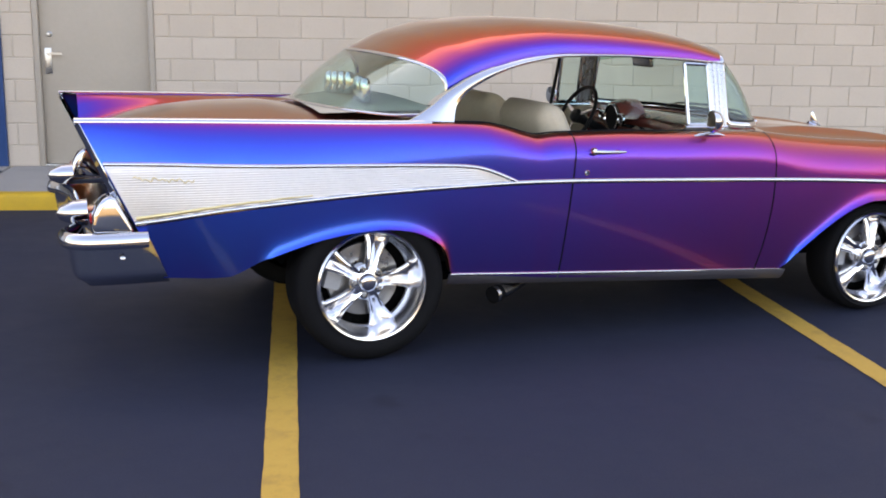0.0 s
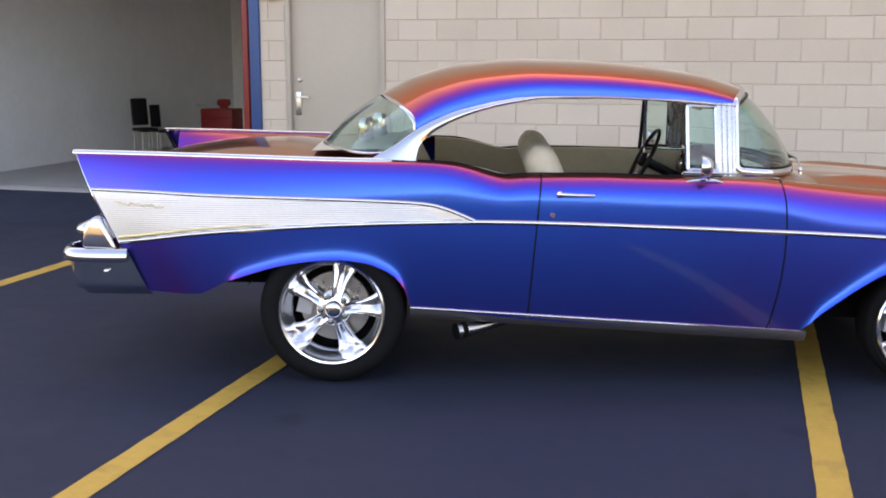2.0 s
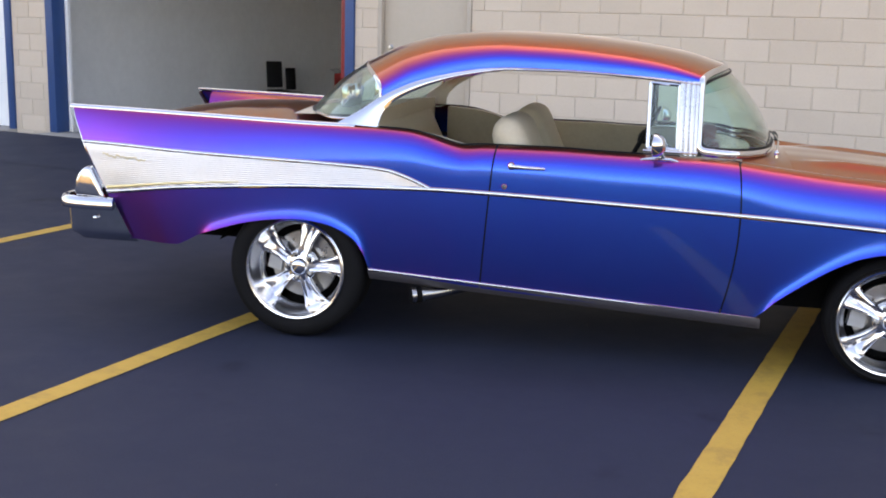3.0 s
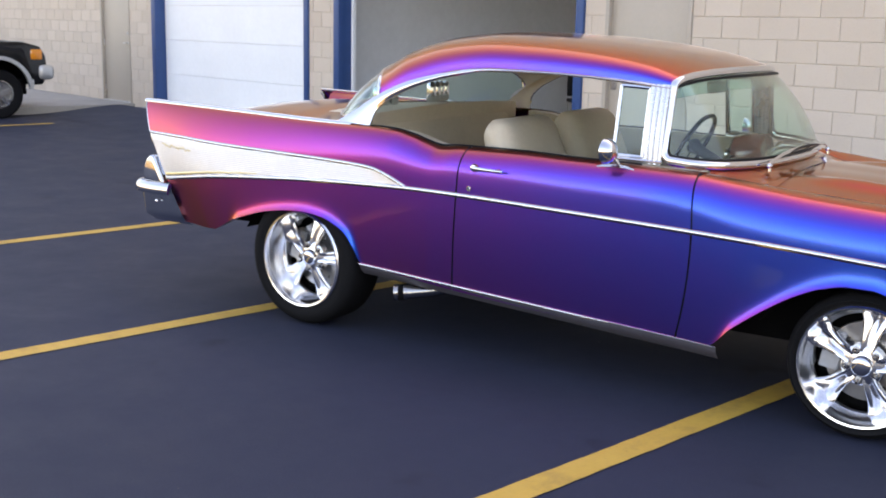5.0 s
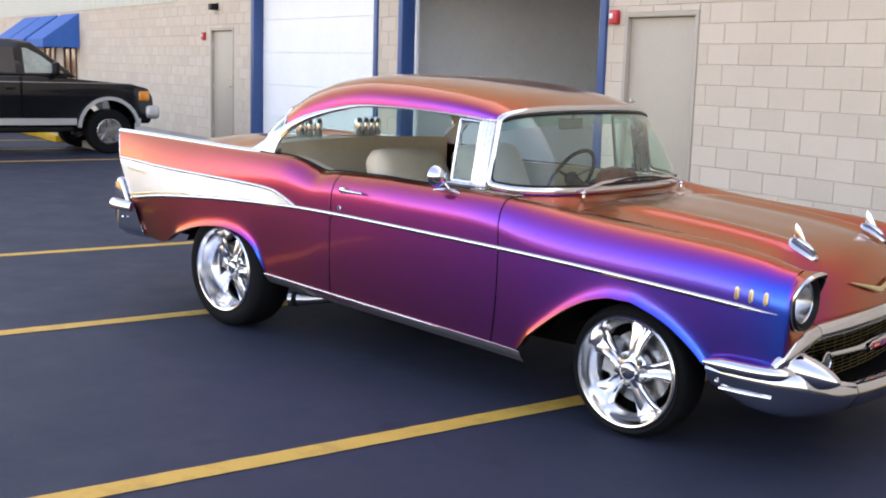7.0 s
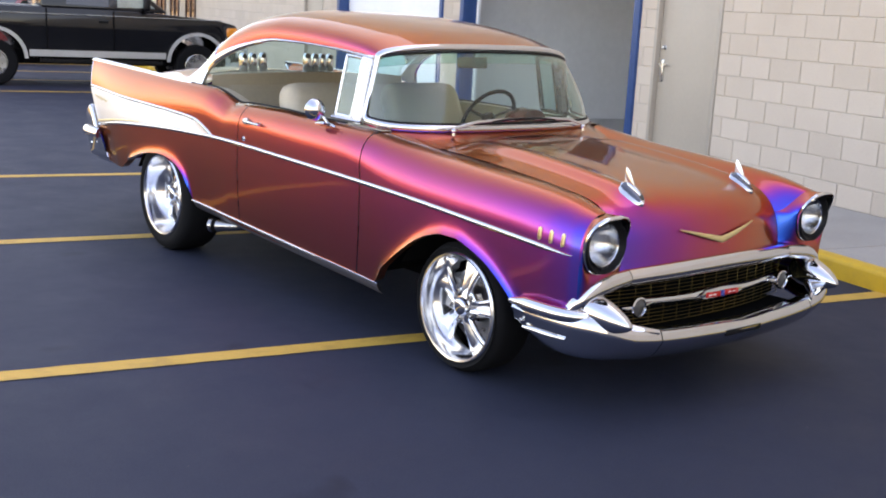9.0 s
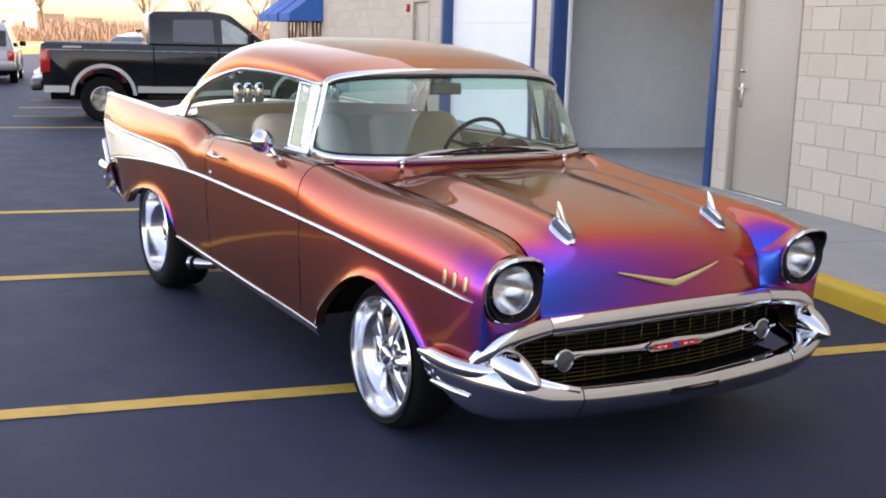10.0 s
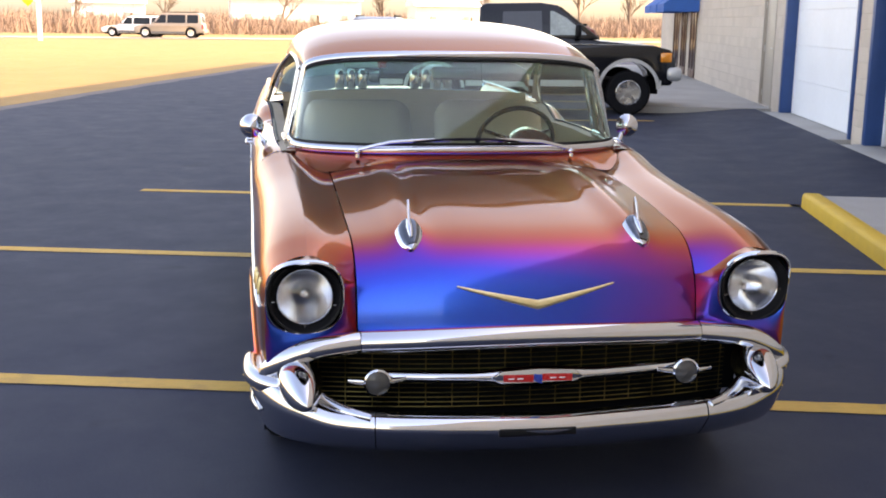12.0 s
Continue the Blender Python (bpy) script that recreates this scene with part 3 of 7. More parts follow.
# steel personnel doors
def steel_door(u0, u1, lock_left, name_label):
    d = thing("door_1", name_label, "door", WM, "structure")
    part("leaf", from_bm("leaf", prism([(u0 + 0.05, FLOOR_Z + 0.02), (u1 - 0.05, FLOOR_Z + 0.02), (u1 - 0.05, 2.225), (u0 + 0.05, 2.225)], 0.045, 0.09, 0.004), DOOR_GREY), d)
    for a, b, za, zb in ((u0, u0 + 0.048, FLOOR_Z, 2.28), (u1 - 0.048, u1, FLOOR_Z, 2.28), (u0 + 0.048, u1 - 0.048, 2.232, 2.28)):
        part("frame", from_bm("frame", prism([(a, za), (b, za), (b, zb), (a, zb)], -0.012, 0.12, 0.004), FRAME_GREY), d)
    part("threshold", from_bm("threshold", prism([(u0 + 0.05, FLOOR_Z), (u1 - 0.05, FLOOR_Z), (u1 - 0.05, FLOOR_Z + 0.018), (u0 + 0.05, FLOOR_Z + 0.018)], -0.02, 0.1, 0.004), STEEL), d)
    s = 1 if lock_left else -1
    ul = (u0 + 0.115) if lock_left else (u1 - 0.115)
    plate = part("lock_plate", from_bm("plate", rbox(0.062, 0.012, 0.24, 0.004, 2), STEEL), d, "satin steel lock plate", pose(ul, 0.040, 1.10))
    part("knob", mesh("knob", *lathe([(0.0, -0.04), (0.016, -0.038), (0.022, -0.026), (0.022, -0.006), (0.028, 0.0), (0.0, 0.0)], 18), STEEL), d, "round steel deadbolt", pose(ul + 0.02 * s, 0.045, 1.345))
    lever = join([lathe([(0.0, -0.05), (0.012, -0.05), (0.012, 0.0)], 12), boxvf(-0.012 if s > 0 else -0.12, 0.12 if s > 0 else 0.012, -0.058, -0.044, -0.010, 0.010)])
    part("lever_handle", mesh("lever", *lever, STEEL), plate, "", pose(0.015 * s, 0.0, 0.07))
    uh = u1 - 0.05 if lock_left else u0 + 0.05
    for z in (0.35, 1.16, 1.95):
        part("hinge", mesh("hinge", *lathe([(0.0, -0.055), (0.009, -0.055), (0.009, 0.055), (0.0, 0.055)], 10, "z"), STEEL), d, "", pose(uh, 0.036, z))
    return d


steel_door(-0.18, 0.91, True, "closed taupe steel door with lever handle and deadbolt")
steel_door(-12.15, -11.0, False, "closed taupe steel door in the far wall")


def alarm(u, z):
    a = thing("fire_alarm", "small red wall-mounted fire alarm with white strobe", "alarm", WM @ pose(u, 0, z))
    part("box", from_bm("box", rbox(0.13, 0.06, 0.15, 0.012), ALARM_RED), a, "", pose(0, -0.03, 0))
    part("strobe", from_bm("strobe", rbox(0.05, 0.03, 0.06, 0.01), WHITE_ENAMEL), a, "white strobe lens", pose(-0.015, -0.066, 0.01))


alarm(-0.33, 2.24)
alarm(-12.45, 2.13)

# pale ribbed metal cladding over the far part of the wall
clad = thing("cladding", "pale green-grey ribbed metal cladding on the upper wall", "metal cladding", WM, "structure")
sheet = []
for k in range(78):
    u = -14.0 - 0.215 * k
    sheet.append(boxvf(u - 0.15, u, -0.022, -0.003, OPEN_Z - 0.19, BUILD_H))
    sheet.append(boxvf(u - 0.215, u - 0.15, -0.012, -0.003, OPEN_Z - 0.19, BUILD_H))
tagged(part("ribbed_sheet", mesh("ribbed_sheet", *join(sheet), CLADDING, 30), clad), kind="stuff")
lampw = thing("wall_lamp", "small black wall lamp above the far door", "wall lamp", WM @ pose(-11.8, 0, 2.7))
part("bracket", from_bm("bracket", rbox(0.12, 0.02, 0.12, 0.006), BLACK), lampw, "", pose(0, -0.012, 0))
part("housing", from_bm("housing", rbox(0.16, 0.14, 0.12, 0.02), BLACK), lampw, "", pose(0, -0.092, -0.02))


# ---- the classic car: x forward, right side at negative y, resting nose-down on its wheels ----
ZC = spl([(-2.72, 1.143), (-2.42, 1.137), (-1.85, 1.122), (-1.29, 1.108), (-1.03, 1.106), (-0.895, 1.100), (-0.785, 1.080), (-0.674, 1.048), (-0.613, 1.036),
          (-0.51, 1.043), (-0.18, 1.044), (0.10, 1.036), (0.44, 1.030), (0.70, 1.020), (0.90, 0.996), (1.17, 0.968), (1.43, 0.950), (1.62, 0.938), (1.85, 0.920), (2.02, 0.898), (2.14, 0.870), (2.2, 0.856)])
YC = spl([(-2.72, 0.815), (-2.0, 0.83), (-1.3, 0.845), (-1.0, 0.835), (-0.6, 0.815), (0.0, 0.815), (0.5, 0.805), (0.8, 0.775), (1.2, 0.745), (1.8, 0.735), (2.2, 0.74)])
YS = spl([(-2.72, 0.880), (-2.3, 0.912), (-1.8, 0.926), (-0.5, 0.926), (0.3, 0.922), (1.0, 0.914), (1.6, 0.910), (2.0, 0.902), (2.14, 0.890), (2.2, 0.876)])
HS = spl([(-2.72, 0.22), (-1.5, 0.20), (-0.8, 0.15), (-0.6, 0.12), (-0.3, 0.13), (0.6, 0.15), (1.0, 0.19), (2.2, 0.17)])
PP = spl([(-2.72, 1.35), (-1.8, 1.55), (-1.0, 1.9), (2.2, 2.2)])
ZB = spl([(-2.72, 0.457), (-2.45, 0.447), (-2.2, 0.449), (-2.08, 0.474), (-1.96, 0.522), (-1.847, 0.560), (-1.703, 0.600), (-1.561, 0.623), (-1.43, 0.632),
          (-1.29, 0.617), (-1.19, 0.579), (-1.13, 0.535), (-1.09, 0.465), (-1.065, 0.388), (0.86, 0.280), (0.945, 0.382), (1.07, 0.489), (1.20, 0.573), (1.30, 0.617),
          (1.40, 0.638), (1.48, 0.638), (1.58, 0.612), (1.68, 0.570), (1.76, 0.518), (1.83, 0.460), (1.87, 0.424), (2.2, 0.43)])
ZL = spl([(-2.72, 0.706), (-2.36, 0.737), (-1.98, 0.766), (-1.70, 0.786), (-1.415, 0.802), (-1.0, 0.816), (-0.72, 0.821), (-0.465, 0.818), (0.10, 0.801), (0.73, 0.778), (1.17, 0.757), (1.60, 0.730), (2.165, 0.689)])
ZU = spl([(-2.72, 0.966), (-2.45, 0.959), (-2.13, 0.946), (-1.83, 0.937), (-1.55, 0.930), (-1.275, 0.922), (-1.05, 0.912), (-0.96, 0.902), (-0.89, 0.882), (-0.82, 0.855), (-0.755, 0.826)])
ARCH_FLARE = 0.020


def in_arch(x):
    return sst(-2.0, -1.9, x) * (1 - sst(-1.11, -1.06, x)) + sst(0.86, 0.95, x) * (1 - sst(1.85, 1.9, x))


def side_y(x, z):
    zc, yc, ys, h = ZC(x), YC(x), YS(x), HS(x)
    zm = zc - h
    if z >= zm:
        q, p = min((z - zm) / h, 1.0), PP(x)
        y = yc + (ys - yc) * (1 - q**p) ** (1 / p)
    else:
        y = ys - 0.036 * ((zm - z) / 0.5) ** 2
    return y + ARCH_FLARE * in_arch(x) * math.exp(-max(z - ZB(x), 0) / 0.028)


def shear(u, z):
    """Where a station u lies at height z: the tail leans, and the door gaps slant."""
    w = sst(-1.95, -2.72, u) if u < -1.95 else 0.0
    x = u + w * (1.143 - z) * 0.47
    g = math.exp(-(((u + 0.455) / 0.22) ** 2))
    x += g * ((z - 0.82) * 0.085)
    g = math.exp(-(((u - 0.735) / 0.22) ** 2))
    return x - g * 0.28 * (z - 0.76) ** 2


def side_point(u, z, s, out=0.0):
    x = shear(u, z)
    return Vector((x, s * (side_y(u, z) + out), z))


def side_out(u, z, s):
    a, b = side_point(u, z + 0.005, s), side_point(u, z - 0.005, s)
    c, d = side_point(u + 0.005, z, s), side_point(u - 0.005, z, s)
    n = (a - b).cross(c - d).normalized()
    return n if n.y * s > 0 else -n


NUP, NLOW = 12, 14


def panel_side(u0, u1, n, s):
    """A side panel between two stations, crown to lower edge, with a turned-in lip below."""
    rows = NUP + NLOW + 1

    def fn(a, b):
        u = u0 + (u1 - u0) * a
        zc, h, zb = ZC(u), HS(u), ZB(u)
        zm = max(zc - h, zb + 0.02)
        j = round(b * rows)
        if j <= NUP:
            z = zm + (zc - zm) * math.cos(math.pi / 2 * j / NUP)
        elif j <= NUP + NLOW:
            k = (j - NUP) / NLOW
            z = zm + (zb - zm) * (1 - (1 - k) ** 1.35)
        else:
            p = side_point(u, zb, s)
            return Vector((p.x, p.y - s * 0.05, p.z + 0.004))
        return side_point(u, z, s)

    return grid(fn, n, rows)


car = thing("classic_car", "colour-shifting blue, purple and copper two-door hardtop coupe with chrome trim", "car")
GAP = 0.004

# hood: profile along the middle, from cowl to nose
HOOD = curve([(0.985, 1.006), (1.2, 0.996), (1.45, 0.977), (1.7, 0.953), (1.9, 0.926), (2.02, 0.902), (2.11, 0.866), (2.17, 0.815), (2.205, 0.755), (2.222, 0.690), (2.232, 0.622)])
HOOD_Y = spl([(0.9, 0.592), (1.5, 0.590), (2.3, 0.575)])


def hood_point(t, v):
    p = HOOD(t)
    x, z = p
    y = v * HOOD_Y(x)
    f = sst(1.75, 2.2, x)
    a = abs(v)
    z -= (0.050 * (1 - 0.35 * f)) * a**2.4
    z += 0.026 * math.exp(-(((abs(y) - 0.395) / 0.060) ** 2)) * sst(0.95, 1.3, x) * (1 - sst(2.02, 2.18, x))
    z -= 0.006 * math.exp(-((y / 0.2) ** 2)) * (1 - f)
    x -= (0.008 + 0.075 * f) * a**2.2
    return Vector((x, y, z))


def on_hood(x, y):
    """The point of the hood's skin at x and y."""
    lo, hi = 0.0, 1.0
    v = y / HOOD_Y(x)
    for _ in range(18):
        m = (lo + hi) / 2
        lo, hi = (m, hi) if hood_point(m, v).x < x else (lo, m)
    return hood_point(lo, v)


part("hood", mesh("hood", *grid(lambda u, v: hood_point(u, v * 2 - 1), 48, 48), PAINT), car)


def nose_x(b):
    """How far forward the fender's top reaches, from hood seam to crown."""
    return 2.108 + 0.087 * b ** 0.8


def hood_edge_z(x):
    lo, hi = 0.0, 1.0
    for _ in range(18):
        m = (lo + hi) / 2
        lo, hi = (m, hi) if hood_point(m, 1).x < x else (lo, m)
    return hood_point(lo, 1).z if x > 0.985 else 0.956


def fender_top_point(a, b):
    x = 0.745 + (nose_x(b) - 0.745) * a
    xe = 0.745 + (nose_x(0) - 0.745) * a
    ze = hood_edge_z(xe) - 0.002
    y0, y1, zc = HOOD_Y(x) + GAP, YC(x), ZC(x)
    k = b * b * (3 - 2 * b)
    return Vector((shear(x, zc) if b > 0.98 else x, y0 + (y1 - y0) * b, ze + (zc - ze) * k))


def fender_top(s):
    """The top of the front fender between hood seam and crown, from cowl to lamp."""
    return grid(lambda a, b: Matrix.Diagonal((1, s, 1)) @ fender_top_point(a, b), 46, 12)


LAMP = Vector((2.19, 0.750, 0.729))


def brow_edge(c, sn):
    """Where the paint meets the chrome brow, in the direction (c, sn) from the lamp's middle."""
    top = max(sn, 0) ** 1.4
    sq = (abs(c) ** 2.6 + abs(sn) ** 2.6) ** (-1 / 2.6)
    q = (0.126 + 0.002 * top) * sq
    return Vector((2.205 + max(-0.004 + 0.066 * top, -0.002), LAMP.y + q * c * 0.98, LAMP.z + q * sn * (1.0 if sn > 0 else 0.94)))


def fender_nose(s):
    """The front of the fender closing round the headlamp."""
    outer = [fender_top_point(1.0, k / 8) for k in range(9)]
    for k in range(1, 21):
        z = ZC(2.195) + (0.50 - ZC(2.195)) * k / 20
        outer.append(side_point(2.195, z, 1))
    low = hood_point(1.0, 1.0)
    for k in range(1, 11):
        outer.append(outer[28].lerp(Vector((low.x, 0.58, low.z)), k / 10) + Vector((0.02 * math.sin(math.pi * k / 10), 0, 0)))
    for k in range(1, 8):
        z = low.z + (outer[0].z - low.z) * k / 8
        lo, hi = 0.5, 1.0
        for _ in range(18):
            m = (lo + hi) / 2
            lo, hi = (m, hi) if hood_point(m, 1).z > z else (lo, m)
        e = hood_point(lo, 1)
        outer.append(Vector((e.x, e.y + GAP, e.z)))
    n = len(outer)

    def fn(a, b):
        o = outer[round(b * n) % n]
        d = Vector((0, o.y - LAMP.y, o.z - LAMP.z))
        d.normalize()
        i = brow_edge(d.y, d.z)
        p = o.lerp(i, a)
        k = a ** (1 + 0.8 * max(d.z, 0))
        p.y, p.z = o.y + (i.y - o.y) * k, o.z + (i.z - o.z) * k
        p.x += 0.010 * math.sin(math.pi * a) * (1 - max(d.z, 0))
        return Vector((p.x, s * p.y, p.z))

    return grid(fn, 10, n, True)


for s in (-1, 1):
    fender = part("front_fender", mesh("front_fender", *join([panel_side(0.735 + GAP, 2.195, 130, s), fender_top(s), fender_nose(s)]), PAINT, 55), car)
    door = part("door", mesh("door", *panel_side(-0.455 + GAP, 0.735 - GAP, 60, s), PAINT), car)
    part("quarter_panel", mesh("quarter_panel", *panel_side(-2.72, -0.455 - GAP, 150, s), PAINT), car)
    # black strips that stand for the shadow behind the door gaps
    for u in (-0.455, 0.735):
        path = [side_point(u, z, s, -0.012) for z in np.linspace(ZC(u) - 0.004, 0.36 if u < 0 else 0.315, 40)]
        part("gap_seal", mesh("gap_seal", *sweep(path, Vector((0, s, 0)), oval(0.006, 0.012, 8)), BLACK), door)
    # door furniture
    hz, hu = 0.958, -0.36
    base = side_point(hu, hz, s)
    part("door_handle", mesh("door_handle", *join([
        moved(lathe([(0.0, 0.030), (0.014, 0.027), (0.020, 0.014), (0.017, 0.0), (0.017, -0.02)], 14), Matrix.Diagonal((1, s, 1, 1))),
        sweep([Vector((0.0 + 0.165 * k / 10, s * (0.026 + 0.006 * math.sin(math.pi * k / 10)), -0.004 * k / 10)) for k in range(11)], Vector((0, s, 0)), lambda t: oval(0.007, 0.011 * (1 - 0.45 * t), 10)),
        moved(lathe([(0.010, 0.026), (0.009, -0.02)], 10), Matrix.Translation((0.13, 0, -0.004)) @ Matrix.Diagonal((1, s, 1, 1)))]), CHROME), door, "chrome push-button handle", Matrix.Translation(base))
    lk = side_point(-0.385, 0.856, s)
    part("door_lock", mesh("door_lock", *moved(lathe([(0.0, 0.008), (0.010, 0.008), (0.0135, 0.004), (0.0145, -0.01)], 16), Matrix.Diagonal((1, s, 1, 1))), CHROME), door, "round chrome key lock", Matrix.Translation(lk))
    # wing mirror on the door
    mb = Vector((0.335, s * 0.862, ZC(0.335) - 0.018))
    mirror = part("wing_mirror", mesh("mirror_foot", *sweep([Vector((-0.09, 0, -0.004)), Vector((-0.05, 0, 0.002)), Vector((0, 0, 0.006)), Vector((0.06, 0, 0.004)), Vector((0.10, 0, -0.004))], Vector((0, 0, 1)), lambda t: oval(0.010 * math.sin(math.pi * (0.08 + 0.84 * t)) + 0.002, 0.020 * math.sin(math.pi * (0.08 + 0.84 * t)), 12)), CHROME), door, "round chrome wing mirror", Matrix.Translation(mb))
    part("mirror_arm", mesh("mirror_arm", *sweep([Vector((0.035, 0, 0.0)), Vector((0.020, s * 0.018, 0.035)), Vector((-0.005, s * 0.040, 0.062))], Vector((1, 0, 0)), oval(0.008, 0.011, 10)), CHROME), mirror)
    part("mirror_head", mesh("mirror_head", *moved(lathe([(0.0, 0.052), (0.022, 0.049), (0.042, 0.036), (0.054, 0.014), (0.057, -0.004), (0.052, -0.008), (0.0, -0.006)], 24, "x"), pose(-0.012, s * 0.055, 0.076, 0, 0, s * 8)), CHROME), mirror)
    # chrome along the side
    us = np.linspace(-2.715, 2.165, 136)
    path = [side_point(u, ZL(u), s, -0.002) for u in us]
    outs = [side_out(u, ZL(u), s) for u in us]
    part("side_moulding", mesh("side_moulding", *sweep(path, outs, lambda t: dome(0.012, 0.0125 if t < 0.97 else 0.0125 - 0.010 * (t - 0.97) / 0.03, 8)), CHROME), car, "long bright chrome side moulding")
    us = np.linspace(-2.715, -0.755, 74)
    path = [side_point(u, ZU(u), s, -0.002) for u in us]
    outs = [side_out(u, ZU(u), s) for u in us]
    part("upper_moulding", mesh("upper_moulding", *sweep(path, outs, dome(0.011, 0.0105, 8)), CHROME), car)

    # ribbed insert between the two mouldings
    def rib_fn(a, b):
        u = -2.715 + (2.715 - 0.775) * a
        zt, zb = ZU(u) - 0.004, ZL(u) + 0.006
        z = zb + (zt - zb) * b
        # ribs keep their height above the lower moulding
        k = (z - 0.70) / 0.0105
        r = 0.0020 * abs((k % 1.0) * 2 - 1)
        return side_point(u, z, s, 0.003 + r)

    part("ribbed_insert", mesh("ribbed_insert", *grid(rib_fn, 90, 100), BRUSHED, 80), car, "ribbed satin aluminium side insert")
    # gold script as a plain flourish
    sc_path = [side_point(-2.62 + 0.30 * k / 40, 0.902 + 0.006 * math.sin(k * 1.1) + 0.005 * math.sin(k * 0.47 + 1) + (0.014 if k in (4, 21) else 0) - 0.014 * k / 40, s, 0.010) for k in range(41)]
    part("script_badge", mesh("script_badge", *sweep(sc_path, Vector((0, s, 0)), oval(0.002, 0.0024, 6)), GOLD), car, "gold script badge drawn as a flourish")
    # gold band that stands for a warm reflection along the insert's lower edge
    us = np.linspace(-2.70, -1.75, 40)
    part("gold_strip", mesh("gold_strip", *sweep([side_point(u, ZL(u) + 0.022, s, 0.004) for u in us], Vector((0, s, 0)), lambda t: dome(0.006, 0.010 * (1 - 0.7 * t), 6)), GOLD), car)
    # fin cap
    us = np.linspace(-2.735, -1.16, 60)
    path = [Vector((u, s * (YC(u) - 0.006), ZC(u) + 0.001)) for u in us]
    part("fin_moulding", mesh("fin_moulding", *sweep(path, Vector((0, s * 0.5, 1)), oval(0.011, 0.017, 12)), CHROME), car)
    path = [side_point(-2.72, z, s, -0.02) + Vector((-0.004, 0, 0)) for z in np.linspace(1.135, 0.83, 24)]
    part("fin_edge", mesh("fin_edge", *sweep(path, Vector((-1, 0, 0)), oval(0.006, 0.022, 10)), CHROME), car)
    # chrome bezel that turns in behind the fin
    part("fin_bezel", mesh("fin_bezel", *grid(lambda a, b: side_point(-2.72, 1.125 - 0.40 * a, s) + Vector((-0.004 - 0.030 * b * (0.6 + 0.4 * a), -s * (0.004 + 0.034 * b), 0)), 20, 3), CHROME), car, "chrome bezel down the fin's trailing edge")
    # sill: thin bright strip over a dark rocker
    us = np.linspace(-1.07, 0.862, 40)
    zr = [ZB(-1.065) + (ZB(0.86) - ZB(-1.065)) * k / 39 for k in range(40)]
    part("sill_moulding", mesh("sill_moulding", *sweep([Vector((u, s * (side_y(u, z) + 0.001), z)) for u, z in zip(us, zr)], Vector((0, s, 0.1)), dome(0.007, 0.0065, 6)), CHROME), car)
    part("rocker", mesh("rocker", *grid(lambda a, b: Vector((-1.075 + 1.94 * a, s * (side_y(-1.0 + 1.8 * a, 0.40) - 0.006 - 0.045 * b * b), (0.390 - 0.105 * a) - 0.062 * b)), 30, 5), ROCKER_GREY), car, "dark grey lower sill panel")
    # three gold louvre strips ahead of the wheel
    for k in range(3):
        u = 1.990 + 0.0615 * k
        zz = 0.752 - 0.004 * k
        lv = part("fender_louvre", mesh("louvre", *sweep([side_point(u, zz + 0.028 - 0.056 * q / 10, s, 0.0) for q in range(11)], Vector((0, s, 0)), lambda t: dome(0.007, 0.0095 * (1 - abs(2 * t - 1) ** 8) ** 0.5 + 0.0008, 8)), GOLD), fender, "small gold louvre trim")
        part("louvre_slot", mesh("louvre_slot", *sweep([side_point(u, zz + 0.020 - 0.040 * q / 10, s, 0.0055) for q in range(11)], Vector((0, s, 0)), lambda t: dome(0.0022, 0.0045 * (1 - abs(2 * t - 1) ** 8) ** 0.5 + 0.0005, 6)), GOLD_DULL), lv, "dark slot")

# tail panel between the fins
part("tail_panel", mesh("tail_panel", *grid(lambda a, b: Vector((-2.62 + 0.24 * a + 0.05 * (2 * b - 1) ** 2, (2 * b - 1) * 0.84, 1.0 - 0.53 * a)), 8, 16), PAINT), car)


# deck between the rear glass and the tail
DECK = spl([(-2.64, 1.00), (-2.55, 1.06), (-2.40, 1.105), (-2.2, 1.135), (-2.0, 1.150), (-1.8, 1.152), (-1.62, 1.135), (-1.1, 1.120)])


def deck_point(a, v):
    x = -1.10 - 1.54 * a
    y1 = YC(x) - 0.004
    y, av = v * y1, abs(v)
    zd = DECK(x) - 0.075 * min(av / 0.80, 1.0) ** 2.2 * sst(-1.1, -1.9, x)
    f = sst(0.76, 1.0, av)
    z = zd + (ZC(x) - 0.004 - zd) * f ** 1.6
    return Vector((x, y, z))


part("deck_lid", mesh("deck_lid", *grid(lambda a, b: deck_point(a, 2 * b - 1), 40, 60), PAINT), car)

# cowl strip under the windscreen
WS_B = curve([(0.520, -0.752, 1.058), (0.655, -0.738, 1.046), (0.778, -0.632, 1.040), (0.878, -0.40, 1.040), (0.915, 0.0, 1.042), (0.878, 0.40, 1.040), (0.778, 0.632, 1.040), (0.655, 0.738, 1.046), (0.520, 0.752, 1.058)])


def cowl_fn(a, b):
    p = WS_B(b)
    e = Vector((0.985 if abs(p.y) < 0.59 else 0.985 - 0.20 * sst(0.59, 0.80, abs(p.y)), p.y * (1.0 + 0.01 * a), 0))
    t = abs(p.y) / 0.59
    e.z = 1.004 - 0.046 * min(t, 1) ** 2.4 + (0.045 * sst(0.62, 0.78, abs(p.y)))
    q = p.lerp(e, a)
    q.z = (p.z - 0.018) * (1 - a) + e.z * a - 0.006 * math.sin(math.pi * a)
    return q


part("cowl", mesh("cowl", *grid(cowl_fn, 8, 48), PAINT), car)

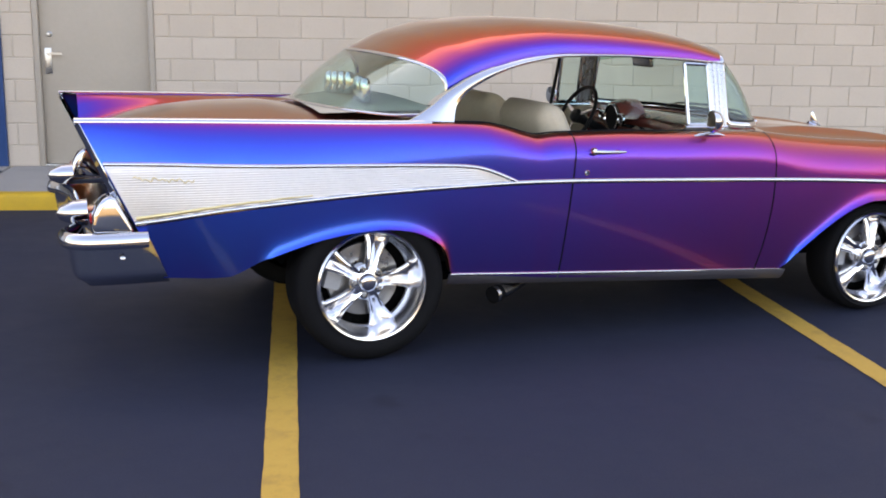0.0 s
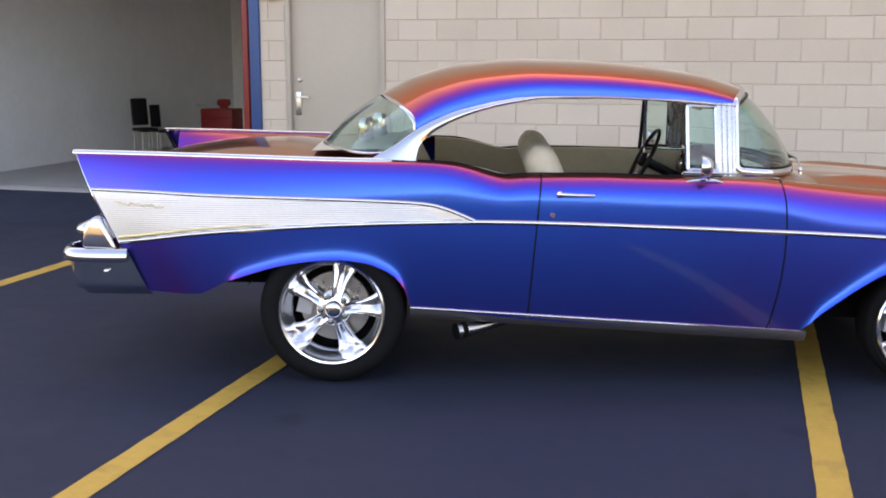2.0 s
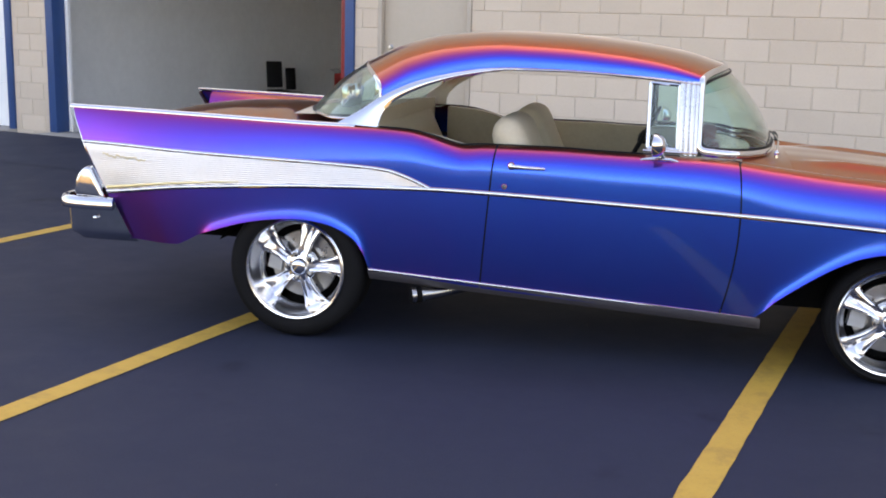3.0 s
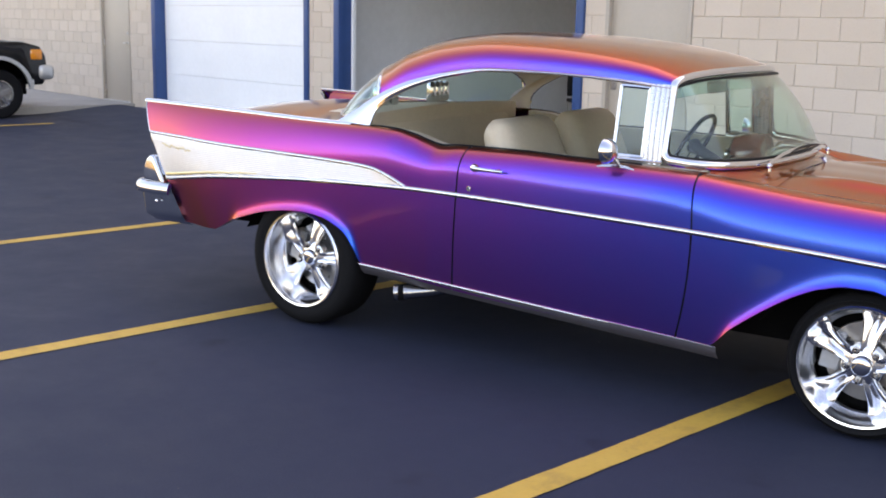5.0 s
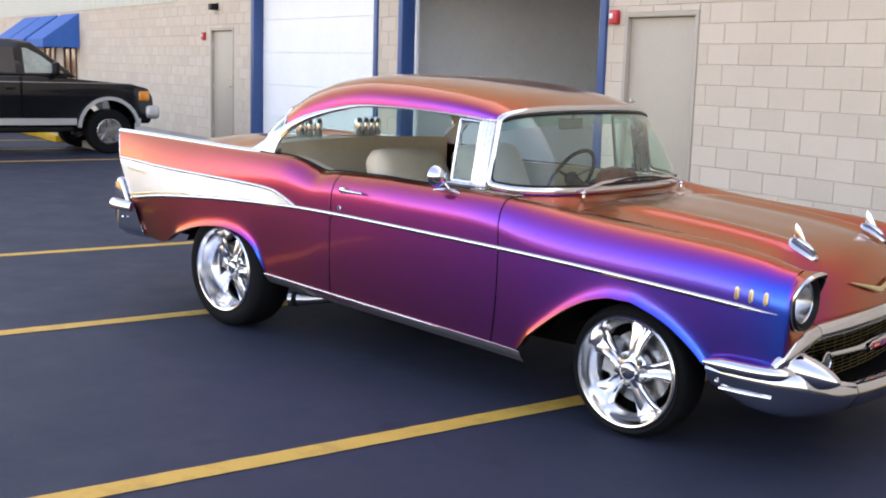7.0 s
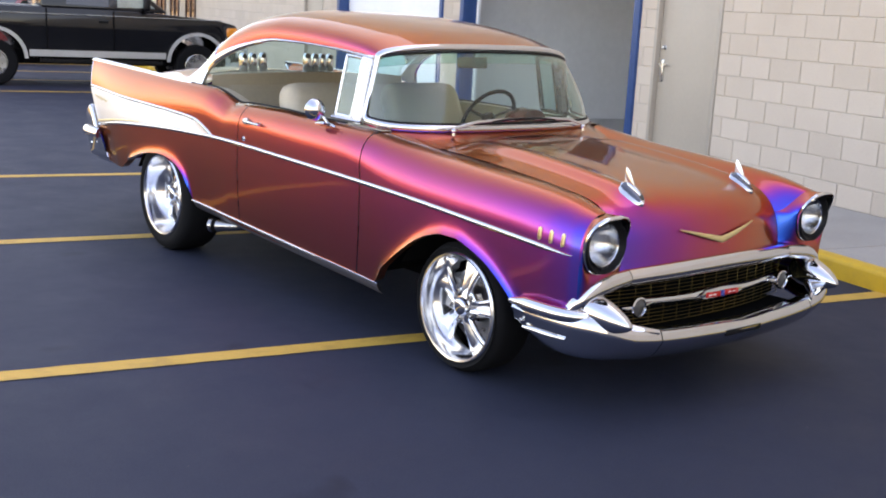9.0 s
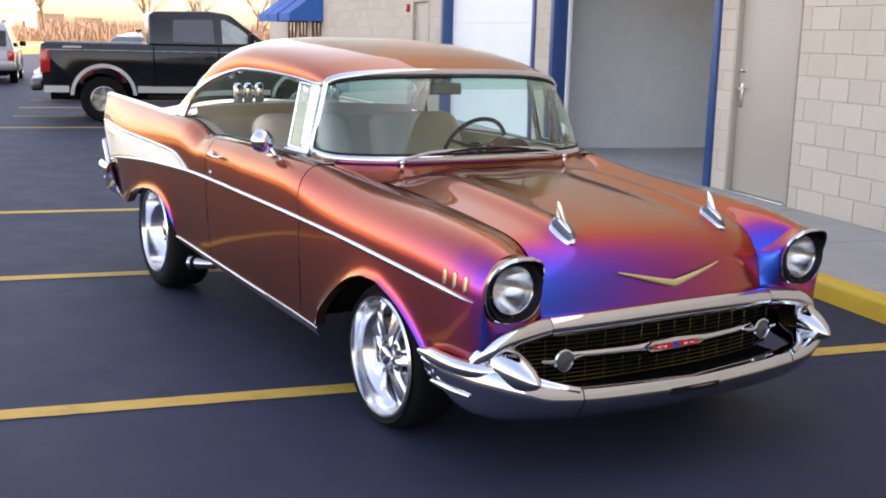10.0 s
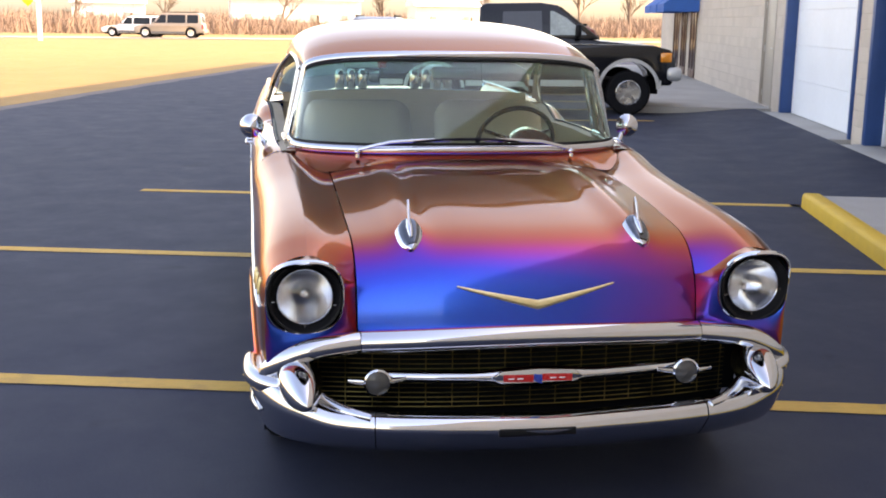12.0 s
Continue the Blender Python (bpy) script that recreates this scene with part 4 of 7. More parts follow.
# roof
RC = spl([(-1.275, 1.408), (-1.18, 1.457), (-1.085, 1.502), (-0.834, 1.565), (-0.52, 1.590), (-0.21, 1.583), (0.10, 1.559), (0.41, 1.514), (0.58, 1.468), (0.645, 1.446)])
RE_Z = spl([(-1.055, 1.246), (-0.93, 1.312), (-0.81, 1.350), (-0.70, 1.380), (-0.588, 1.402), (-0.384, 1.418), (0.08, 1.406), (0.357, 1.388), (0.515, 1.370)])
RE_Y = spl([(-1.055, 0.748), (-0.6, 0.712), (0.0, 0.700), (0.515, 0.678)])


def roof_point(u, v, drop=0.0):
    xc, xe = 0.642 - 1.917 * u, 0.515 - 1.57 * u
    a = abs(v)
    zc, ze, ye = RC(xc), RE_Z(xe), RE_Y(xe)
    th = a * math.pi / 2
    k = 0.70
    y = ye * math.sin(th) ** k
    z = ze + (zc - ze) * math.cos(th) ** k if a < 1 else ze
    x = xc + (xe - xc) * (y / ye) ** 2.4
    return Vector((x, math.copysign(y, v), z - drop))


def roof_v(b):
    return 2 * b - 1


part("roof", mesh("roof", *grid(lambda a, b: roof_point(a, roof_v(b)), 60, 64), PAINT), car)
part("headliner", mesh("headliner", *grid(lambda a, b: roof_point(0.01 + 0.98 * a, roof_v(b) * 0.985, 0.022), 30, 32), HEADLINER), car, "pale cloth headliner")
# windscreen and rear glass
def WS_T(b):
    return roof_point(0.0, 2 * b - 1) + Vector((0.002, 0, -0.010))


def screen(a, b, out=0.0):
    """The windscreen's surface, a up and b across."""
    return WS_B(b).lerp(WS_T(b), a) + Vector((0.042 * math.sin(math.pi * a) ** 0.8 * sst(0, 0.18, 0.5 - abs(b - 0.5)) + out, 0, 0))


part("windscreen", from_bm("windscreen", thick(grid(screen, 16, 56), 0.005), GLASS, 60), car, "curved wrap-round windscreen glass").visible_shadow = False


part("shade_band", from_bm("shade_band", thick(grid(lambda a, b: screen(0.80 + 0.19 * a, 0.02 + 0.96 * b, -0.012), 4, 56), 0.002), SHADE_GLASS, 60), car, "green tinted band along the windscreen's top").visible_shadow = False


def screen_loop(ra, rb, inset_a=0.0, inset_b=0.0):
    """Rounded outline of the glass as (a, b) pairs."""
    a0, a1, b0, b1 = inset_a, 1 - inset_a, inset_b, 1 - inset_b
    arc = [math.pi / 2 * k / 8 for k in range(9)]
    pts = [(a0, b0 + rb + (b1 - b0 - 2 * rb) * k / 40) for k in range(40)]
    pts += [(a0 + ra - ra * math.cos(q), b1 - rb + rb * math.sin(q)) for q in arc]
    pts += [(a0 + ra + (a1 - a0 - 2 * ra) * k / 10, b1) for k in range(1, 10)]
    pts += [(a1 - ra + ra * math.sin(q), b1 - rb + rb * math.cos(q)) for q in arc]
    pts += [(a1, b1 - rb - (b1 - b0 - 2 * rb) * k / 40) for k in range(1, 40)]
    pts += [(a1 - ra + ra * math.cos(q), b0 + rb - rb * math.sin(q)) for q in arc]
    pts += [(a1 - ra - (a1 - a0 - 2 * ra) * k / 10, b0) for k in range(1, 10)]
    pts += [(a0 + ra - ra * math.sin(q), b0 + rb - rb * math.cos(q)) for q in arc]
    return pts + [pts[0]]


def screen_out(p):
    return Vector((max(p.x - 0.35, 0.05), p.y * 0.55, 0.10))


loop_ = [screen(*q, 0.004) for q in screen_loop(0.10, 0.030)]
part("windscreen_trim", mesh("windscreen_trim", *sweep(loop_, [screen_out(p) for p in loop_], oval(0.011, 0.018, 12), True, False), CHROME), car, "bright chrome windscreen surround")
loop_ = [screen(*q, 0.003) for q in screen_loop(0.10, 0.030, 0.055, 0.014)]
part("windscreen_seal", mesh("windscreen_seal", *sweep(loop_, [screen_out(p) for p in loop_], oval(0.006, 0.007, 8), True, False), BLACK), car)
for a_ in (0, 1):
    for b_ in (0, 1):
        def corner(u, v):
            q = math.pi / 2 * v
            a, b = 0.10 * (1 - math.cos(q)), 0.030 * (1 - math.sin(q))
            a, b = a * u, b * u
            return screen(1 - a if a_ else a, 1 - b if b_ else b, 0.006)
        part("windscreen_corner", mesh("windscreen_corner", *grid(corner, 4, 8), CHROME), car)

RG_B = curve([(-1.18, -0.785, 1.140), (-1.31, -0.715, 1.134), (-1.475, -0.50, 1.144), (-1.565, -0.25, 1.150), (-1.595, 0.0, 1.150), (-1.565, 0.25, 1.150), (-1.475, 0.50, 1.144), (-1.31, 0.715, 1.134), (-1.18, 0.785, 1.140)])


def RG_T(b):
    v = 2 * b - 1
    return roof_point(1.0, v)


part("rear_glass", from_bm("rear_glass", thick(grid(lambda a, b: RG_B(b).lerp(RG_T(b), a) + Vector((-0.020 * math.sin(math.pi * a), 0, 0.010 * math.sin(math.pi * a))), 16, 48), 0.005), GLASS, 60), car, "curved wrap-round rear window").visible_shadow = False
part("rear_glass_trim", mesh("rear_glass_trim", *sweep([RG_B(k / 60) for k in range(61)], Vector((-0.3, 0, 1)), oval(0.007, 0.010, 10)), CHROME), car)
part("rear_glass_trim", mesh("rear_glass_trim", *sweep([RG_T(k / 60) for k in range(61)], Vector((-0.5, 0, 1)), oval(0.007, 0.011, 10)), CHROME), car)

# quarter-window arch: inner edge from drip rail to belt
QW = curve([(0.515, 1.362), (0.20, 1.388), (-0.15, 1.402), (-0.40, 1.400), (-0.607, 1.372), (-0.745, 1.338), (-0.855, 1.297), (-0.966, 1.238), (-1.030, 1.173), (-1.046, 1.108)])
OW = curve([(0.515, 1.372), (0.20, 1.400), (-0.15, 1.416), (-0.384, 1.418), (-0.588, 1.402), (-0.70, 1.380), (-0.87, 1.336), (-1.058, 1.246), (-1.15, 1.182), (-1.26, 1.118)])


def green_y(x, z):
    """Half width of the greenhouse at a place on its side."""
    t = min(max((z - 1.10) / 0.30, 0), 1)
    top = RE_Y(x) if x > -1.055 else 0.748
    return 0.838 + (top - 0.838) * t


for s in (-1, 1):
    def arch_fn(a, b):
        p, q = QW(a), OW(a)
        m = p.lerp(q, b)
        y = green_y(m.x, m.y) + 0.010 * math.sin(math.pi * b) + 0.003
        return Vector((m.x, s * y, m.y))

    part("window_arch_trim", from_bm("window_arch_trim", thick(grid(arch_fn, 80, 6), 0.012), CHROME, 50), car, "wide bright chrome band round the side window")
    part("pillar_trim", mesh("pillar_trim", *grid(lambda a, b: arch_fn(0.42 + 0.58 * a, b) - Vector((0, s * 0.020, 0)), 40, 4), CREAM), car)
    # screen pillar
    pa, pb = Vector((0.474, s * 0.764, 1.030)), Vector((0.470, s * 0.690, 1.378))
    path = [pa.lerp(pb, k / 12) + Vector((0, s * 0.006 * math.sin(math.pi * k / 12), 0)) for k in range(13)]
    part("screen_pillar", mesh("screen_pillar", *join([sweep([p + Vector((dx, 0, 0)) for p in path], Vector((0, s, 0)), oval(th, wd, 12)) for dx, th, wd in ((-0.036, 0.009, 0.014), (-0.011, 0.012, 0.014), (0.014, 0.012, 0.014), (0.034, 0.009, 0.010))]), SATIN_CHROME), car, "ribbed chrome windscreen pillar")
    # vent window in its frame
    vc = [Vector((x, s * y, z)) for x, y, z in ((0.280, 0.692, 1.368), (0.418, 0.690, 1.362), (0.425, 0.758, 1.058), (0.284, 0.758, 1.062))]
    vent = part("vent_window", mesh("vent_frame", *join([sweep([vc[k], vc[k].lerp(vc[(k + 1) % 4], 0.5), vc[(k + 1) % 4]], Vector((0, s, 0)), oval(0.010, 0.010, 8)) for k in range(4)]), CHROME), car, "chrome-framed vent window")
    part("pane", from_bm("pane", thick(([vc[0], vc[1], vc[2], vc[3]], [(0, 1, 2, 3)]), 0.004), GLASS), vent).visible_shadow = False
    part("vent_sill", mesh("vent_sill", *sweep([Vector((0.262, s * 0.766, 1.044)), Vector((0.38, s * 0.766, 1.042)), Vector((0.52, s * 0.760, 1.040))], Vector((0, s, 0.3)), oval(0.014, 0.012, 10)), CHROME), car)
    # belt strip on the sill
    us = np.linspace(-1.04, 0.44, 50)
    part("belt_moulding", mesh("belt_moulding", *sweep([Vector((u, s * (YC(u) - 0.012), ZC(u) + 0.002)) for u in us], Vector((0, 0, 1)), oval(0.004, 0.008, 8)), BLACK), car)
    # inner door and side trim
    part("door_trim", mesh("door_trim", *grid(lambda a, b: Vector((-1.02 + 1.75 * a, s * (YC(-1.02 + 1.6 * a) - 0.012 - 0.055 * min(b * 8, 1) - 0.04 * b), ZC(-1.02 + 1.6 * a) - 0.004 - 0.62 * max(b - 0.125, 0))), 30, 8), TAN_DARK), car, "tan padded inner trim")
    part("rear_side_trim", mesh("rear_side_trim", *grid(lambda a, b: Vector((-1.05 - 0.28 * a, s * (0.80 - 0.10 * b), 1.105 - 0.03 * a)), 4, 4), CREAM), car)

# ---- front end chrome ----
bar_path = [Vector((2.252 - 0.20 * (abs(y) / 0.60) ** 2.4 * 0.35, y, 0.594 - 0.022 * (y / 0.57) ** 2)) for y in np.linspace(-0.572, 0.572, 41)]
part("grille_header", mesh("grille_header", *sweep([p - Vector((0, 0, 0.004)) for p in bar_path], Vector((1, 0, 0.4)), oval(0.034, 0.038, 16)), CHROME), car, "heavy chrome bar over the grille")
for s in (-1, 1):
    pts = curve([(2.190, 0.575, 0.568), (2.200, 0.66, 0.563), (2.206, 0.735, 0.554), (2.200, 0.800, 0.529), (2.186, 0.850, 0.495), (2.170, 0.876, 0.462)])
    path = [Vector((p.x, s * p.y, p.z)) for p in (pts(k / 20) for k in range(21))]
    part("grille_wing", mesh("grille_wing", *sweep(path, Vector((1, 0, 0.4)), lambda t: oval(0.034 - 0.012 * t, 0.038 - 0.02 * max(t - 0.70, 0), 16)), CHROME), car)

# grille opening, its inner shade drawn as a black sheet, and its wire
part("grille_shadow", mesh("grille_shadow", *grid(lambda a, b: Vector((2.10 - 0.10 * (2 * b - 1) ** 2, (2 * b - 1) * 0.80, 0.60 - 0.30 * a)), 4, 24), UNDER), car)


def grille_x(y):
    return 2.165 - 0.085 * (abs(y) / 0.72) ** 2.2


rows = [0.3255 + 0.0165 * k for k in range(15)]
wires = [sweep([Vector((grille_x(y), y, z)) for y in np.linspace(-0.72, 0.72, 31)], Vector((1, 0, 0)), oval(0.0014, 0.0015, 5)) for z in rows]
for k in range(17):
    y = -0.704 + 0.088 * k
    wires.append(sweep([Vector((grille_x(y), y, 0.325)), Vector((grille_x(y), y, 0.565))], Vector((1, 0, 0)), oval(0.0014, 0.0014, 4)))
tagged(part("grille_mesh", mesh("grille_mesh", *join(wires), BRASS_LINE), car, "fine dark grille with brass-toned wires"), kind="stuff")
cb = [Vector((2.235 - 0.06 * (y / 0.5) ** 2, y, 0.448)) for y in np.linspace(-0.50, 0.50, 31)]
part("grille_bar", mesh("grille_bar", *sweep(cb, Vector((1, 0, 0.3)), lambda t: oval(0.024, 0.021 + 0.013 * math.exp(-(((t - 0.5) / 0.14) ** 4)), 12)), CHROME), car, "chrome bar across the grille")
# badge: two small crossed flags as plain coloured shapes on a chrome shield
badge = part("badge", from_bm("badge", prism([(-0.155, 0.0), (-0.12, 0.024), (0.0, 0.030), (0.12, 0.024), (0.155, 0.0), (0.12, -0.020), (0.0, -0.032), (-0.12, -0.020)], -0.006, 0.006, 0.003), CHROME), car, "chrome badge with red, white and blue enamel", Matrix.Translation((2.262, 0.0, 0.452)) @ pose(0, 0, 0, 0, 0, 90))
for y0, y1, col in ((-0.115, -0.015, RED_ENAMEL), (0.015, 0.115, RED_ENAMEL), (-0.014, 0.014, BLUE_ENAMEL)):
    part("enamel", from_bm("enamel", prism([(y0, -0.010), (y1, -0.013 if y1 > 0.05 or y0 < -0.05 else -0.02), (y1, 0.011), (y0, 0.014)], -0.010, -0.0055, 0.001), col), badge)
for y0 in (-0.100, -0.070, 0.040, 0.070):
    part("enamel_bar", from_bm("enamel_bar", prism([(y0, -0.002), (y0 + 0.02, -0.002), (y0 + 0.02, 0.002), (y0, 0.002)], -0.0120, -0.0105), WHITE_ENAMEL), badge)
for s in (-1, 1):
    pl = part("parking_lamp", mesh("parking_lamp", *moved(lathe([(0.0, -0.05), (0.030, -0.04), (0.050, -0.006), (0.052, 0.008), (0.045, 0.012), (0.042, 0.006)], 24, "x"), Matrix.Scale(0.88, 4)), CHROME), car, "round parking lamp in a chrome ring", Matrix.Translation((2.225, s * 0.521, 0.442)))
    part("lens", mesh("lens", *lathe([(0.0, 0.014), (0.022, 0.012), (0.038, 0.004)], 20, "x"), simple("parking_lens", (0.07, 0.068, 0.066), 0.12, 0.0, 0.1, 40) if s < 0 else bpy.data.materials["parking_lens"]), pl)
    for w in (-1, 1):
        part("stalk", mesh("stalk", *sweep([Vector((-0.005, w * 0.045, 0.0)), Vector((-0.010, w * 0.095, 0.006))], Vector((1, 0, 0)), lambda t: oval(0.010 - 0.004 * t, 0.012 - 0.005 * t, 8)), CHROME), pl)

    # headlamp
    hl = part("headlamp", mesh("headlamp_bezel", *lathe([(0.118, -0.035), (0.119, 0.0), (0.118, 0.014), (0.117, 0.022), (0.111, 0.020), (0.104, 0.004), (0.097, -0.006), (0.092, -0.008), (0.088, -0.035)], 40, "x"), BLACK), car, "round sealed-beam headlamp under a chrome brow", Matrix.Translation((2.205, s * LAMP.y, LAMP.z)))
    part("reflector", mesh("reflector", *lathe([(0.0, -0.082), (0.015, -0.080), (0.035, -0.070), (0.055, -0.053), (0.072, -0.030), (0.085, -0.004)], 32, "x"), REFLECTOR), hl)
    part("bulb_shield", mesh("bulb_shield", *lathe([(0.0, -0.040), (0.008, -0.042), (0.013, -0.048), (0.014, -0.060)], 16, "x"), CHROME), hl)
    lens = part("lens", from_bm("lens", thick(lathe([(0.0005, 0.026), (0.028, 0.024), (0.054, 0.016), (0.076, 0.004), (0.086, -0.004)], 32, "x"), 0.004), LENS), hl)
    lens.visible_shadow = False
    part("lens_ring", mesh("lens_ring", *lathe([(0.084, -0.006), (0.086, 0.003), (0.0885, 0.005), (0.0915, 0.001), (0.092, -0.012)], 40, "x"), CHROME), hl)
    for q in (-0.1, 1.5, 3.05):
        c, sn = math.cos(math.pi * q), math.sin(math.pi * q)
        part("retainer_screw", from_bm("retainer_screw", rbox(0.006, 0.014, 0.005, 0.002, 2), DARK_STEEL), hl, "", Matrix.Translation((0.004, s * -0.1 * c, 0.1 * sn)) @ Matrix.Rotation(math.atan2(sn, s * -c), 4, "X"))
    # brow: chrome rim, longest at the top
    n = 44

    def brow(k):
        a = 2 * math.pi * k / n
        c, sn = math.cos(a), math.sin(a)
        top = max(sn, 0) ** 1.4
        sq = (abs(c) ** 2.6 + abs(sn) ** 2.6) ** (-1 / 2.6)
        return a, c * sq, sn * sq, top

    vs, fs = [], []
    sec = 6
    for k in range(n):
        a, c, sn, top = brow(k)
        ro = 0.124 + 0.004 * top
        ext = 0.014 + 0.066 * top
        e0 = max(ext - 0.020, -0.004)
        e0 += 0.010 * (1 - top)
        ring = [(ro - 0.001, e0), (ro + 0.003, e0), (ro + 0.003 - 0.003 * top, ext - 0.003), (ro - 0.001 - 0.004 * top, ext), (ro - 0.004 - 0.004 * top, ext - 0.003), (ro - 0.004, e0)]
        vs += [Vector((h, r * c * 0.98, r * sn * (1.0 if sn > 0 else 0.94))) for r, h in ring]
    for k in range(n):
        for j in range(sec):
            p, q = k * sec + j, k * sec + (j + 1) % sec
            p2, q2 = ((k + 1) % n) * sec + j, ((k + 1) % n) * sec + (j + 1) % sec
            fs.append((p, q, q2, p2))
    part("brow", mesh("brow", vs, fs, CHROME), hl, "chrome headlamp brow")

    def visor(u, v):
        a, c, sn, top = brow(v * n)
        ro, ext = 0.1165 - 0.006 * top * u, 0.010 + 0.060 * top
        return Vector((0.004 + (ext - 0.004) * u, ro * c * 0.98, ro * sn * (1.0 if sn > 0 else 0.94)))

    part("visor", mesh("visor", *grid(visor, 5, n, True), BLACK), hl, "black inside of the brow")

# front bumper: main bar wrapping to the wheels
BP = curve([(1.885, -0.925), (2.02, -0.925), (2.15, -0.905), (2.27, -0.84), (2.345, -0.70), (2.385, -0.50), (2.41, -0.25), (2.418, 0.0), (2.41, 0.25), (2.385, 0.50), (2.345, 0.70), (2.27, 0.84), (2.15, 0.905), (2.02, 0.925), (1.885, 0.925)])
BT = spl([(0, 0.445), (0.12, 0.452), (0.20, 0.448), (0.25, 0.425), (0.30, 0.390), (0.36, 0.378), (0.43, 0.373), (0.5, 0.366)])
BB = spl([(0, 0.352), (0.05, 0.312), (0.12, 0.280), (0.20, 0.258), (0.27, 0.243), (0.36, 0.232), (0.5, 0.226)])


def bumper_fn(a, b):
    p = BP(a)
    t = (BP(min(a + 0.005, 1)) - BP(max(a - 0.005, 0))).normalized()
    o = Vector((t.y, -t.x))
    k = 0.5 - abs(a - 0.5)
    zt, zb = BT(k), BB(k)
    sec = [(-0.07, 0.97), (-0.022, 1.0), (-0.008, 0.98), (0.000, 0.92), (0.009, 0.74), (0.008, 0.68), (-0.006, 0.54), (-0.026, 0.34), (-0.052, 0.16), (-0.085, 0.04), (-0.11, 0.0)]
    off, h = sec[round(b * 10)]
    if h < 0.6:
        off *= 0.30 + 0.70 * sst(0.12, 0.30, k)
    return Vector((p.x + o.x * off, p.y + o.y * off, zb + (zt - zb) * h))


part("front_bumper", mesh("front_bumper", *grid(bumper_fn, 96, 10), CHROME, 28), car, "deep chrome front bumper wrapping round the corners")
for s in (-1, 1):
    # bumper bullets: blunt cones that the side rails run into
    part("bumper_bullet", mesh("bumper_bullet", *moved(lathe([(0.0, 0.180), (0.008, 0.178), (0.020, 0.166), (0.037, 0.138), (0.053, 0.100), (0.066, 0.055), (0.073, 0.012), (0.074, -0.02), (0.068, -0.06), (0.050, -0.085)], 36, "x"), pose(0, 0, 0, 0, 9, -s * 7)), CHROME), car, "chrome bullet-shaped bumper guard", Matrix.Translation((2.215, s * 0.772, 0.452)))
    rl = curve([(1.880, 0.924, 0.446), (2.00, 0.930, 0.448), (2.09, 0.924, 0.447), (2.165, 0.894, 0.444), (2.212, 0.840, 0.440), (2.232, 0.785, 0.440)])
    part("bumper_rail", mesh("bumper_rail", *sweep([Vector((p.x, s * p.y, p.z)) for p in (rl(k / 24) for k in range(25))], Vector((0.5, s, 0.2)), lambda t: oval(0.024 + 0.006 * t, 0.030 * (0.45 + 0.55 * min(t * 8, 1)), 14)), CHROME), car)
    sh = curve([(2.25, 0.715, 0.410), (2.30, 0.665, 0.394), (2.345, 0.610, 0.384), (2.372, 0.555, 0.376)])
    path = [Vector((p.x, s * p.y, p.z)) for p in (sh(k / 16) for k in range(17))]
    part("bumper_shoulder", mesh("bumper_shoulder", *sweep(path, Vector((1, 0, 0.5)), lambda t: oval(0.020 - 0.010 * t, 0.024 - 0.012 * t, 14)), CHROME), car)
    ka = 0.5 + s * 0.157
    joint = grid(lambda a, b: bumper_fn(ka + 0.0011 * (a - 0.5), b) + Vector((0.0012, 0, 0.0008)), 1, 10)
    part("bumper_seam", mesh("bumper_seam", *joint, UNDER), car)
    part("header_seam", mesh("header_seam", *sweep([Vector((2.190, s * 0.571, 0.568)), Vector((2.190, s * 0.5745, 0.568))], Vector((1, 0, 0.4)), oval(0.0346, 0.0386, 16)), UNDER), car)
    strip = curve([(1.95, 0.9245, 0.347), (2.06, 0.9225, 0.347), (2.17, 0.8965, 0.344)])
    part("bumper_step", mesh("bumper_step", *sweep([Vector((p.x, s * p.y, p.z)) for p in (strip(k / 10) for k in range(11))], Vector((0.3, s, 0.2)), lambda t: oval(0.006, 0.012 * math.sin(math.pi * (0.1 + 0.8 * t)) + 0.002, 8)), CHROME), car)
    for p_ in ((2.232, 0.800, 0.318), (1.935, 0.922, 0.372)):
        part("bumper_bolt", mesh("bumper_bolt", *lathe([(0.0, 0.006), (0.006, 0.005), (0.009, 0.0)], 10, "y"), ALLOY), car, "", Matrix.Translation((p_[0], s * (p_[1] + 0.002), p_[2])) @ Matrix.Diagonal((1, s, 1, 1)))
# black sheet added below the grille's shade, so that no ground shows through
part("valance", mesh("valance", *grid(lambda a, b: Vector((2.02 + (BP(0.27 + 0.46 * b).x - 2.06) * a, BP(0.27 + 0.46 * b).y * (0.97 - 0.03 * a), 0.300 + 0.012 * a)), 3, 24), UNDER), car, "dark sheet closing the gap behind the bumper")
part("plate_bracket", from_bm("plate_bracket", rbox(0.012, 0.25, 0.026, 0.004), BLACK), car, "dark empty plate bracket", Matrix.Translation((2.420, -0.035, 0.326)))

